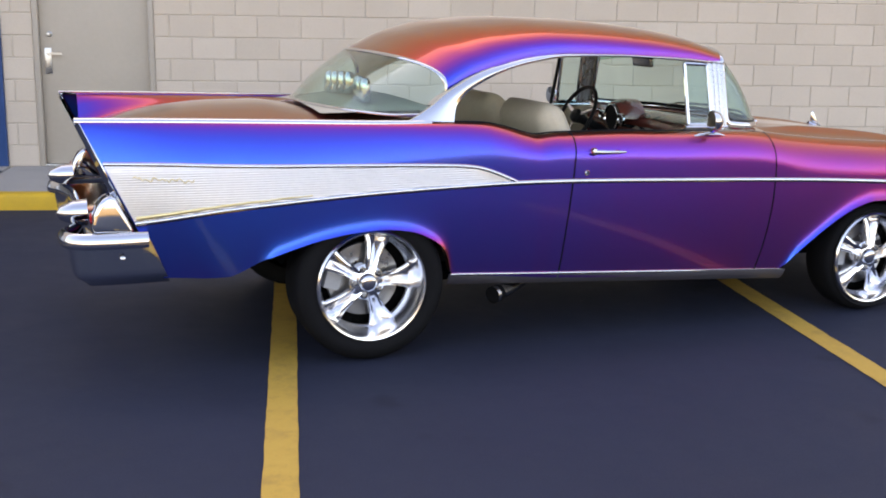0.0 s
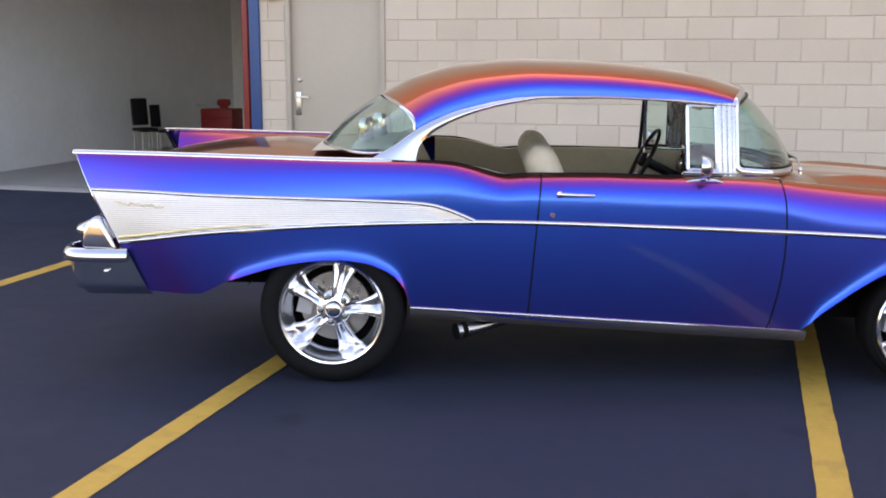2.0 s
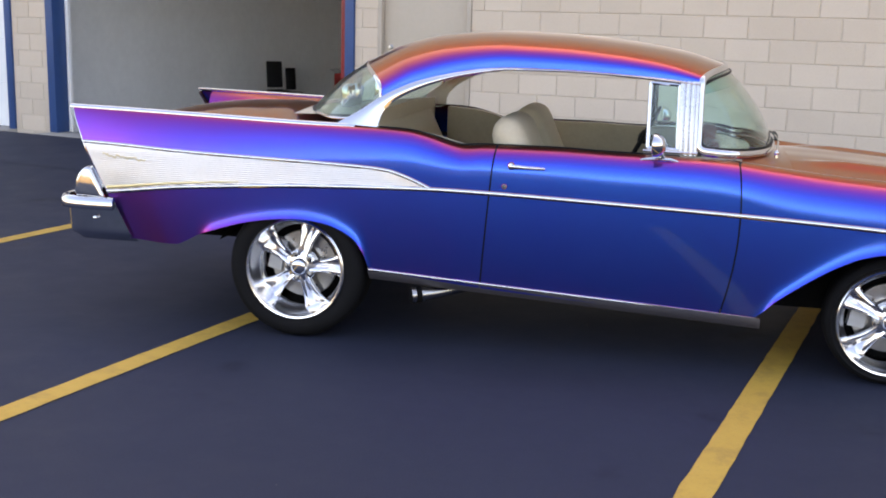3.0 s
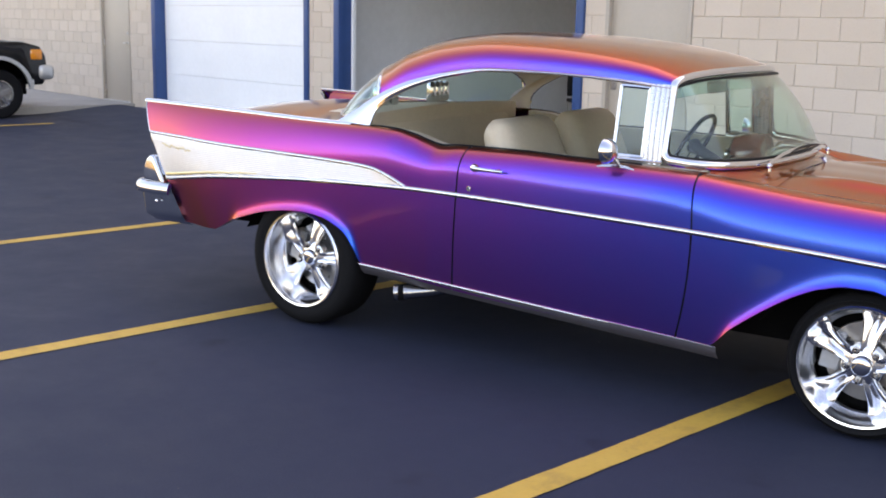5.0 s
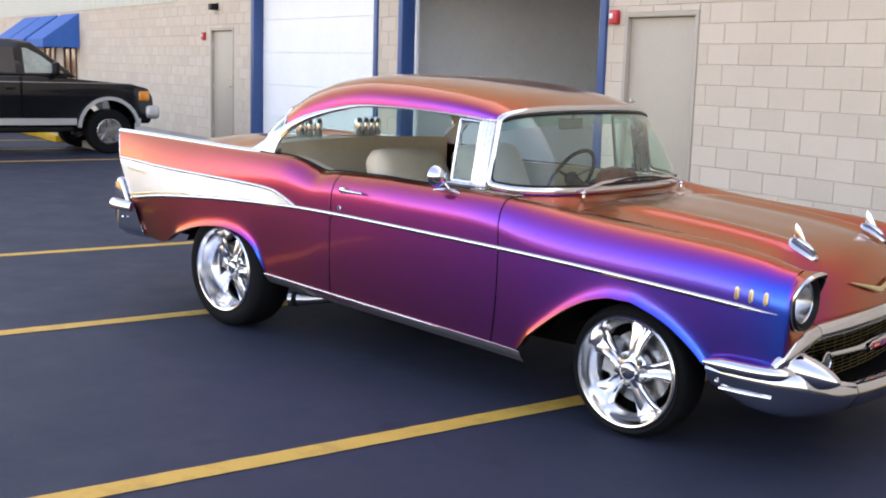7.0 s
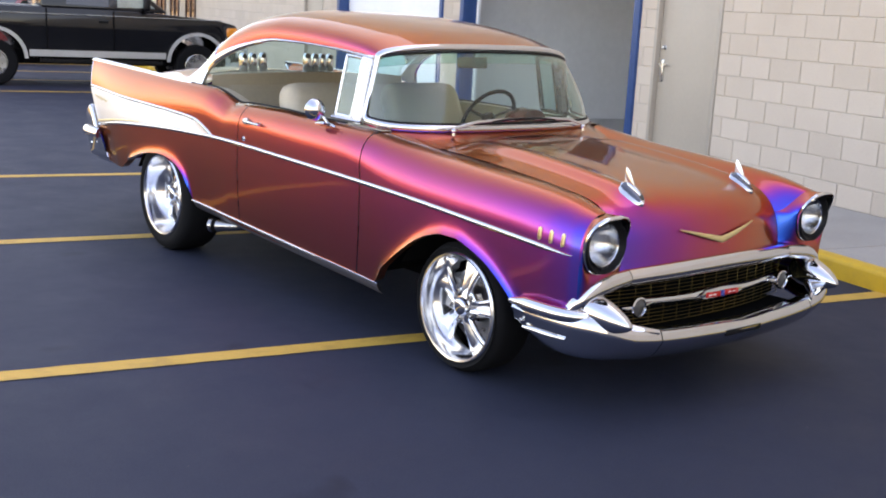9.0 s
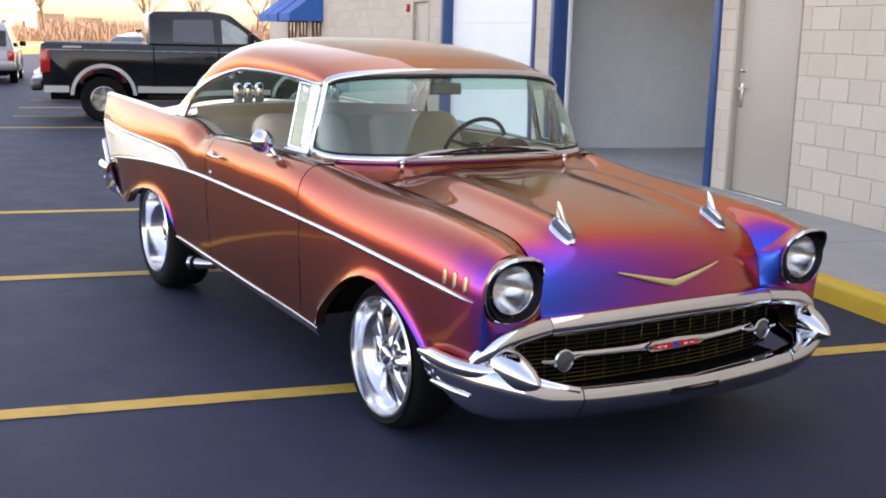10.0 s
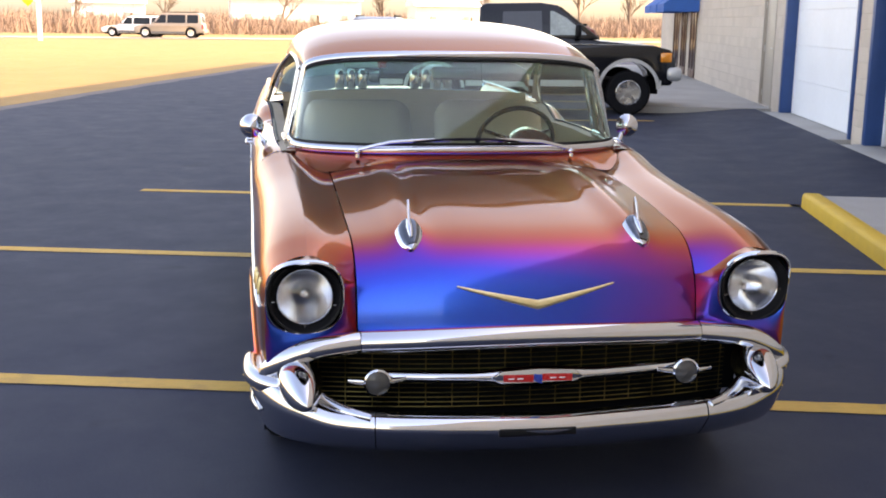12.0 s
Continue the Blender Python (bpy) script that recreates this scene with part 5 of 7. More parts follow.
# vee emblem and hood spears
vee = [Vector((2.238 - 0.10 * (y / 0.26) ** 2 * 0.34, y, 0.690 + 0.058 * abs(y) / 0.26)) for y in np.linspace(-0.262, 0.262, 41)]
part("vee_emblem", mesh("vee_emblem", *sweep(vee, Vector((1, 0, 0.25)), lambda t: dome(0.004, 0.003 + 0.012 * (1 - abs(2 * t - 1)), 6)), GOLD), car, "slim gold vee on the hood front")
for s in (-1, 1):
    # a rounded chrome shield lying down the hood's curve, with a dark inset, a bullet and a swept fin
    tip_p, tail_p = on_hood(2.098, s * 0.396), on_hood(1.968, s * 0.396)

    def shield(scale, lift, back=0.0, rise=0.0):
        def fn(u, v):
            q = u * (1 - 2 * back) + back
            x = 1.968 + 0.130 * q
            wd = 0.045 * scale * max(1 - (2 * max(0.34 - q, 0) / 0.72) ** 2.2 - max((q - 0.34) / 0.665, 0) ** 2.3, 0.004) ** 0.62
            p = on_hood(x, s * 0.396 + (2 * v - 1) * wd)
            return p + (Vector((0.35, 0, 1)).normalized() * (rise + lift * (1 - abs(2 * v - 1) ** 3) ** 0.5))
        return grid(fn, 22, 10)

    sp = part("hood_spear", mesh("hood_spear", *shield(1.0, 0.015), CHROME), car, "chrome shield-shaped ornament on the hood")
    part("spear_inset", mesh("spear_inset", *shield(0.78, 0.008, 0.095, 0.0115), DARK_STEEL_GLOSS), sp, "dark inset of the shield")
    d = (tip_p - tail_p).normalized()
    up = Vector((-d.z, 0, d.x))
    mid = tail_p.lerp(tip_p, 0.47)
    body = [mid + d * q + up * (0.026 + 0.004 * math.sin(math.pi * (q + 0.05) / 0.12)) for q in np.linspace(-0.045, 0.040, 15)]
    part("spear_body", mesh("spear_body", *sweep(body, up, lambda t: oval(0.003 + 0.010 * math.sin(math.pi * (0.15 + 0.80 * t)) ** 0.7, 0.003 + 0.0085 * math.sin(math.pi * (0.15 + 0.80 * t)) ** 0.7, 14)), CHROME), sp, "chrome bullet")
    fin = [mid + d * q + up * h for q, h in ((0.010, 0.030), (-0.020, 0.050), (-0.066, 0.078), (-0.092, 0.083), (-0.080, 0.054), (-0.060, 0.016))]
    part("spear_fin", from_bm("spear_fin", prism([(p.x, p.z) for p in fin], s * 0.396 - 0.004, s * 0.396 + 0.004, 0.002), CHROME), sp)
    # wipers
    wp = Vector((0.888, s * 0.470, 1.030)) + Vector((0.02, 0, 0))
    wiper = part("wiper", mesh("wiper_pivot", *lathe([(0.0, 0.017), (0.006, 0.016), (0.012, 0.011), (0.014, 0.004), (0.012, -0.002), (0.009, -0.005), (0.010, -0.020)], 16, "z"), CHROME), car, "chrome windscreen wiper", Matrix.Translation(wp))
    tipv = Vector((0.925, s * 0.075, 1.085)) - wp
    part("wiper_arm", mesh("wiper_arm", *sweep([Vector((0, 0, 0.015)), tipv * 0.35 + Vector((0.01, 0, 0.028)), tipv * 0.7 + Vector((0.004, 0, 0.016)), tipv], Vector((1, 0, 0.3)), oval(0.005, 0.008, 8)), CHROME), wiper)
    b0, b1 = tipv + Vector((-0.006, s * 0.16, -0.008)), tipv + Vector((0.004, -s * 0.12, 0.004))
    part("wiper_blade", mesh("wiper_blade", *sweep([b0, b0.lerp(b1, 0.5) + Vector((0.004, 0, 0.004)), b1], Vector((1, 0, 0.3)), oval(0.011, 0.006, 6)), BLACK), wiper)

# ---- tail chrome ----
for s in (-1, 1):
    pod_bm = prism([(-2.512, 0.668), (-2.592, 0.836), (-2.622, 0.836), (-2.656, 0.808), (-2.680, 0.762), (-2.688, 0.715), (-2.688, 0.676)], s * 0.775, s * 0.904, 0.020, 4)
    pod = part("tail_lamp", from_bm("tail_lamp_pod", pod_bm, CHROME, 60), car, "chrome tail lamp pod under the fin")
    part("lens", mesh("lens", *moved(lathe([(0.0, -0.008), (0.020, -0.006), (0.030, 0.002)], 16, "x"), Matrix.Translation((-2.688, s * 0.84, 0.735))), RED_PLASTIC), pod)
    part("tail_filler", mesh("tail_filler", *grid(lambda a, b: Vector((-2.60 + 0.16 * a, s * (0.70 + 0.17 * b), 0.99 - 0.30 * a)), 6, 4), BLACK), car)

RB = curve([(-2.462, -0.900), (-2.58, -0.905), (-2.71, -0.892), (-2.785, -0.83), (-2.800, -0.73), (-2.745, -0.60), (-2.705, -0.35), (-2.695, 0.0), (-2.705, 0.35), (-2.745, 0.60), (-2.800, 0.73), (-2.785, 0.83), (-2.71, 0.892), (-2.58, 0.905), (-2.462, 0.900)])


def out_of(cv, a):
    t = (cv(min(a + 0.005, 1)) - cv(max(a - 0.005, 0))).normalized()
    o = Vector((t.y, -t.x))
    return o if o.dot(cv(a) - Vector((0, 0))) > 0 else -o


def rbumper_fn(a, b):
    p, o = RB(a), out_of(RB, a)
    k = 0.5 - abs(a - 0.5)
    z = 0.660 - 0.228 * b
    off = -0.004 - 0.035 * b - 0.05 * sst(0.80, 1.0, b)
    lean = (1 - sst(0.0, 0.13, k)) * (0.660 - z) * 0.43
    return Vector((p.x + o.x * off + lean, p.y + o.y * off, z))


rb = part("rear_bumper", mesh("rear_bumper", *grid(rbumper_fn, 90, 12), CHROME, 70), car, "chrome rear bumper wrapping under the fins")
rail = [Vector((RB(k / 80).x, RB(k / 80).y, 0.642)) for k in range(81)]
part("bumper_rail", mesh("bumper_rail", *sweep(rail, [Vector((*out_of(RB, k / 80), 0.3)) for k in range(81)], lambda t: oval(0.020, 0.035, 14, 0.002)), CHROME), rb)
for s in (-1, 1):
    part("bumper_bullet", mesh("bumper_bullet", *moved(lathe([(0.0, -0.10), (0.030, -0.085), (0.055, -0.03), (0.060, 0.03)], 20, "x"), Matrix.Identity(4)), CHROME), car, "", Matrix.Translation((-2.72, s * 0.60, 0.72)))
    part("bumper_bolt", mesh("bumper_bolt", *lathe([(0.0, 0.006), (0.008, 0.004), (0.012, 0.0)], 10, "y"), ALLOY), car, "", Matrix.Translation((-2.57, s * 0.906, 0.565)) @ Matrix.Diagonal((1, s, 1, 1)))

# ---- underneath ----
part("underbody", mesh("underbody", *join([boxvf(-1.05, 2.05, -0.52, 0.52, 0.27, 0.52), boxvf(-2.45, -1.05, -0.55, 0.55, 0.44, 0.56), boxvf(-0.98, 0.80, -0.83, 0.83, 0.325, 0.42)]), UNDER), car, "black underbody")
for s in (-1, 1):
    for xc, zc_, r in ((-1.46, 0.36, 0.42), (1.46, 0.305, 0.42)):
        part("wheel_well", mesh("wheel_well", *moved(lathe([(r, 0.0), (r, 0.42), (0.0, 0.42)], 24, "y", 136, 22), Matrix.Translation((xc, s * 0.87, zc_)) @ Matrix.Diagonal((1.08, -s, 0.80, 1))), UNDER), car)
    ep = curve([(-0.34, 0.55, 0.325), (-0.58, 0.70, 0.300), (-0.74, 0.82, 0.276), (-0.846, 0.880, 0.268)])
    path = [Vector((p.x, s * p.y, p.z)) for p in (ep(k / 20) for k in range(21))]
    part("exhaust_pipe", mesh("exhaust_pipe", *sweep(path, Vector((0, 0, 1)), lambda t: oval(0.030 + 0.012 * sst(0.6, 1, t), 0.030 + 0.012 * sst(0.6, 1, t), 16), True, False), EXHAUST), car, "polished exhaust pipe ahead of the rear wheel")
    part("exhaust_mouth", mesh("exhaust_mouth", *sweep([path[-1] + (path[-2] - path[-1]) * 0.1, path[-4]], Vector((0, 0, 1)), oval(0.041, 0.041, 16)), UNDER), car)


# ---- wheels ----
WHEEL = {}


def wheel_parts(R, rim, width, dish):
    """Meshes of a five-spoke wheel with its tyre; the face looks towards -y."""
    key = (R, rim)
    if key in WHEEL:
        return WHEEL[key]
    h = width / 2
    tyre = lathe([(rim - 0.004, -h + 0.030), (rim + 0.002, -h + 0.012), (rim + 0.010, -h + 0.004), (rim + (R - rim) * 0.45, -h - 0.006), (R - 0.030, -h + 0.004), (R - 0.012, -h + 0.018), (R - 0.002, -h + 0.040), (R, 0.0),
                  (R - 0.002, h - 0.040), (R - 0.012, h - 0.018), (rim + (R - rim) * 0.45, h + 0.004), (rim, h - 0.01)], 72)
    barrel = lathe([(rim + 0.004, -h + 0.016), (rim + 0.006, -h + 0.002), (rim - 0.002, -h - 0.006), (rim - 0.010, -h - 0.004), (rim - 0.014, -h + 0.008), (rim - 0.018, -h + 0.030), (rim - 0.024, -h + dish), (rim - 0.040, -h + dish + 0.014),
                    (rim - 0.046, -h + dish + 0.03), (rim - 0.040, h)], 72)
    y0 = -h + dish

    def spoke(a):
        ca, sa = math.cos(a), math.sin(a)
        ds = np.linspace(0.055, rim - 0.030, 12)
        vs, fs = [], []
        for d in ds:
            t = (d - 0.055) / (rim - 0.085)
            w = 0.029 + 0.006 * t + 0.038 * t**2.6
            yf = y0 - 0.026 + 0.036 * t**1.6
            sec = [(-w, yf + 0.030), (-w, yf + 0.008), (-w * 0.78, yf), (-w * 0.42, yf + 0.003), (0, yf + 0.010 + 0.014 * min(t * 2.5, 1)), (w * 0.42, yf + 0.003), (w * 0.78, yf), (w, yf + 0.008), (w, yf + 0.030)]
            for q, y in sec:
                vs.append(Vector((d * ca - q * sa, y, d * sa + q * ca)))
        m = 9
        for i in range(len(ds) - 1):
            for j in range(m):
                fs.append((i * m + j, i * m + (j + 1) % m, (i + 1) * m + (j + 1) % m, (i + 1) * m + j))
        return vs, fs

    hub = lathe([(0.0, y0 - 0.024), (0.070, y0 - 0.022), (0.086, y0 - 0.012), (0.089, y0 + 0.03)], 40)
    cap = lathe([(0.0, y0 - 0.052), (0.020, y0 - 0.051), (0.036, y0 - 0.047), (0.042, y0 - 0.040), (0.044, y0 - 0.020)], 32)
    nut = lathe([(0.0, y0 - 0.042), (0.006, y0 - 0.041), (0.0105, y0 - 0.034), (0.0105, y0 - 0.026), (0.0165, y0 - 0.0245), (0.0165, y0 - 0.018)], 14)
    disc = lathe([(0.05, y0 + 0.055), (rim - 0.085, y0 + 0.055), (rim - 0.083, y0 + 0.075), (0.05, y0 + 0.075)], 40)
    cal = boxvf(-rim + 0.075, -rim + 0.150, y0 + 0.035, y0 + 0.10, -0.075, 0.085)
    back = lathe([(0.0, h - 0.02), (rim - 0.03, h - 0.02)], 32)
    WHEEL[key] = {
        "barrel": mesh("wheel", *barrel, ALLOY, 50), "tyre": mesh("tyre", *tyre, RUBBER, 50), "hub": mesh("hub", *hub, ALLOY), "cap": mesh("centre_cap", *cap, CHROME),
        "nut": mesh("lug_nut", *nut, DARK_STEEL), "disc": mesh("brake_disc", *disc, DISC), "cal": mesh("caliper", *cal, CALIPER), "back": mesh("backing", *back, UNDER),
        "spokes": [mesh("spoke", *spoke(radians(90 + 72 * k)), ALLOY, 60) for k in range(5)]}
    return WHEEL[key]


def custom_wheel(x, s, R, rim, width, dish, face_y, turn):
    w = wheel_parts(R, rim, width, dish)
    cy = face_y - width / 2
    m = Matrix.Translation((x, s * cy, R)) @ (Matrix.Identity(4) if s < 0 else pose(0, 0, 0, 0, 0, 180)) @ pose(0, 0, 0, 0, turn, 0)
    wh = part("wheel", w["barrel"], car, "polished five-spoke alloy wheel", m)
    part("tyre", w["tyre"], wh, "low-profile black tyre")
    part("hub", w["hub"], wh)
    for k in range(5):
        part("spoke", w["spokes"][k], wh)
        a = radians(126 + 72 * k)
        part("lug_nut", w["nut"], wh, "", Matrix.Translation((0.066 * math.cos(a), 0, 0.066 * math.sin(a))))
    part("centre_cap", w["cap"], wh, "chrome centre cap")
    part("brake_disc", w["disc"], wh)
    part("caliper", w["cal"], wh)
    part("backing", w["back"], wh)


for s in (-1, 1):
    custom_wheel(-1.4605, s, 0.362, 0.260, 0.27, 0.108, 0.903, 15)
    custom_wheel(1.4605, s, 0.305, 0.252, 0.22, 0.066, 0.878, 10)

# ---- cabin ----
def cushion(name, sx, sy, sz, r, m, parent, label="", mat=None, taper=None):
    return part(name, from_bm(name, rbox(sx, sy, sz, r, 5, taper), mat or CREAM, 70), parent, label, m)


part("cabin_floor", mesh("cabin_floor", *boxvf(-1.2, 0.72, -0.74, 0.74, 0.42, 0.46), CARPET), car, "dark cabin carpet")
for s in (-1, 1):
    seat = cushion("front_seat", 0.58, 0.64, 0.22, 0.08, pose(-0.02, s * 0.365, 0.66, 0, -6, 0), car, "cream leather front seat with a broad rounded back")
    cushion("backrest", 0.20, 0.64, 0.60, 0.095, pose(-0.30, 0, 0.255, 0, -16, 0), seat, "", None, (0.85, 0.92))
rs = cushion("rear_seat", 0.58, 1.36, 0.20, 0.07, pose(-0.82, 0, 0.68, 0, -6, 0), car, "cream leather rear bench seat")
cushion("backrest", 0.20, 1.40, 0.56, 0.08, pose(-0.26, 0, 0.25, 0, -18, 0), rs, "", None, (0.8, 0.97))
part("parcel_shelf", mesh("parcel_shelf", *grid(lambda a, b: Vector((-1.10 - 0.50 * a, (2 * b - 1) * (0.74 - 0.24 * a), 1.178 - 0.02 * (2 * b - 1) ** 2 - 0.03 * a)), 8, 20), CREAM), car, "cream rear parcel shelf")
part("shelf_front", mesh("shelf_front", *grid(lambda a, b: Vector((-1.10, (2 * b - 1) * 0.74, 1.178 - 0.02 * (2 * b - 1) ** 2 - 0.25 * a)), 3, 20), CREAM), car)
# dashboard, column and wheel
dash = part("dashboard", mesh("dashboard", *sweep([Vector((0.60 + 0.10 * (1 - (y / 0.74) ** 2), y, 0.93)) for y in np.linspace(-0.74, 0.74, 21)], Vector((-1, 0, 0)), [(0.12, 0.05), (0.13, 0.0), (0.10, -0.10), (0.0, -0.11), (-0.10, -0.09), (-0.10, 0.10), (0.0, 0.105), (0.08, 0.09)]), DASH), car, "dark red-brown padded dashboard")
part("instrument_hood", mesh("instrument_hood", *moved(lathe([(0.0, -0.06), (0.10, -0.06), (0.12, 0.0), (0.115, 0.10), (0.0, 0.10)], 24, "x", 180, 0), Matrix.Translation((0.53, 0.36, 0.985))), DASH), dash)
for y_, r_ in ((0.36, 0.085), (0.245, 0.035), (0.475, 0.035)):
    part("gauge_bezel", mesh("gauge_bezel", *lathe([(r_ - 0.012, 0.0), (r_ - 0.006, -0.012), (r_, -0.010), (r_ + 0.002, 0.004)], 24, "x"), CHROME), dash, "chrome gauge ring", Matrix.Translation((0.466, y_, 0.990)))
    part("gauge_face", mesh("gauge_face", *lathe([(0.0, -0.002), (r_ - 0.010, -0.002)], 20, "x"), BLACK), dash, "", Matrix.Translation((0.466, y_, 0.990)))
part("dash_strip", mesh("dash_strip", *boxvf(0.475, 0.482, -0.60, 0.60, 0.945, 0.965), CHROME), dash)
sw = part("steering_wheel", mesh("steering_rim", *grid(lambda a, b: Vector((0.012 * math.sin(2 * math.pi * b), (0.190 + 0.012 * math.cos(2 * math.pi * b)) * math.cos(2 * math.pi * a), (0.190 + 0.012 * math.cos(2 * math.pi * b)) * math.sin(2 * math.pi * a))), 48, 10), BLACK), car, "black steering wheel with chrome spokes", pose(0.225, 0.375, 1.005, 0, 27, 0))
part("steering_hub", mesh("steering_hub", *lathe([(0.0, -0.03), (0.035, -0.02), (0.045, 0.0), (0.03, 0.05), (0.025, 0.34), (0.0, 0.34)], 16, "x"), BLACK), sw)
for a in (20, 160, 270):
    part("steering_spoke", mesh("steering_spoke", *sweep([Vector((0.0, 0.04 * math.cos(radians(a)), 0.04 * math.sin(radians(a)))), Vector((0.0, 0.185 * math.cos(radians(a)), 0.185 * math.sin(radians(a))))], Vector((1, 0, 0)), oval(0.004, 0.012, 8)), CHROME), sw)
rv = part("rear_view_mirror", from_bm("rear_view_mirror", rbox(0.028, 0.21, 0.060, 0.028, 5), DARK_STEEL), car, "oval rear-view mirror", pose(0.46, 0.02, 1.345, 0, -8, 0))
part("mirror_stem", mesh("mirror_stem", *sweep([Vector((0.0, 0, 0.02)), Vector((0.05, 0, 0.075))], Vector((0, 1, 0)), oval(0.006, 0.006, 8)), CHROME), rv)
# dark seal strips of the far door glass runs
for s in (1,):
    part("glass_run", mesh("glass_run", *sweep([Vector((0.262, s * 0.80, 1.04)), Vector((0.272, s * 0.705, 1.37))], Vector((0, s, 0)), oval(0.010, 0.012, 8)), BLACK), car)
# chrome flasks on the parcel shelf, things of their own
flask_prof = [(0.0, 0.0), (0.026, 0.0), (0.029, 0.012), (0.029, 0.085), (0.026, 0.105), (0.016, 0.118), (0.0, 0.121)]
first = None
for y in (-0.385, -0.315, -0.245, 0.075, 0.15, 0.22, 0.29):
    m = Matrix.Translation((-1.315 + 0.03 * math.cos(y * 9), y, 1.172 - 0.02 * (y / 0.7) ** 2))
    if first is None:
        first = part("chrome_flask", mesh("chrome_flask", *lathe(flask_prof, 20, "z"), CHROME), None, "", m)
        tagged(first, "small chrome flask with a domed top on the parcel shelf", "flask", "chrome flasks on the shelf")
    else:
        copy_thing(first, m)


# ---- other vehicles ----
def wheel_simple(parent, x, y, s, R, w, rim_mat, rim=0.62):
    key = ("v", R, w, rim)
    if key not in WHEEL:
        tyre = lathe([(R * rim, -w / 2 + 0.01), (R * (rim + 0.06), -w / 2), (R * 0.93, -w / 2 + 0.004), (R, -w / 2 + 0.04), (R, w / 2 - 0.04), (R * 0.93, w / 2), (R * rim, w / 2)], 40)
        r = R * rim
        rimv = [lathe([(r, -w / 2 + 0.008), (r - 0.012, -w / 2 + 0.004), (r - 0.02, -w / 2 + 0.02), (r - 0.03, -w / 2 + 0.06), (0.0, -w / 2 + 0.07)], 40),
                lathe([(0.0, -w / 2 + 0.012), (0.055, -w / 2 + 0.016), (0.062, -w / 2 + 0.07)], 20)]
        for k in range(5):
            a = radians(90 + 72 * k)
            rimv.append(moved(boxvf(0.05, r - 0.015, -w / 2 + 0.022, -w / 2 + 0.06, -0.032, 0.032), pose(0, 0, 0, 0, -math.degrees(a), 0)))
        WHEEL[key] = (mesh("wheel", *join(rimv), rim_mat, 50), mesh("tyre", *tyre, RUBBER, 50))
    m = Matrix.Translation((x, s * y, R)) @ (Matrix.Identity(4) if s < 0 else pose(0, 0, 0, 0, 0, 180))
    wh = part("wheel", WHEEL[key][0], parent, "silver alloy wheel", m)
    part("tyre", WHEEL[key][1], wh, "black tyre")


def shell(poly, half, r, mat, name, tumble=0.0, z0=0.0, nose=0.0):
    """A body drawn across the width from a side outline, its edges rounded; tumble draws it in above z0, nose at the ends."""
    bm = prism(poly, -half, half, r, 3)
    x0, x1 = min(p[0] for p in poly), max(p[0] for p in poly)
    for v in bm.verts:
        k = max(v.co.z - z0, 0.0) * tumble
        e = nose * (sst(x1 - 0.5, x1, v.co.x) + sst(x0 + 0.5, x0, v.co.x))
        v.co.y *= max(1.0 - k / half - e, 0.3)
    return from_bm(name, bm, mat, 35)


def side_panel(pts, half, z0, tumble, s, depth, mat, name):
    """A flat panel lying on a body's side, following its tumble-home."""
    vs = []
    for d in (0.0, depth):
        for x, z in pts:
            y = half * max(1.0 - max(z - z0, 0) * tumble / half, 0.3) + d
            vs.append(Vector((x, s * y, z)))
    n = len(pts)
    fs = [tuple(range(n)), tuple(range(n, 2 * n))[::-1]] + [(i, (i + 1) % n, n + (i + 1) % n, n + i) for i in range(n)]
    return mesh(name, vs, fs, mat, 30)


def arc_pts(cx, cz, r, a0, a1, n):
    return [(cx + r * math.cos(radians(a0 + (a1 - a0) * k / n)), cz + r * math.sin(radians(a0 + (a1 - a0) * k / n))) for k in range(n + 1)]


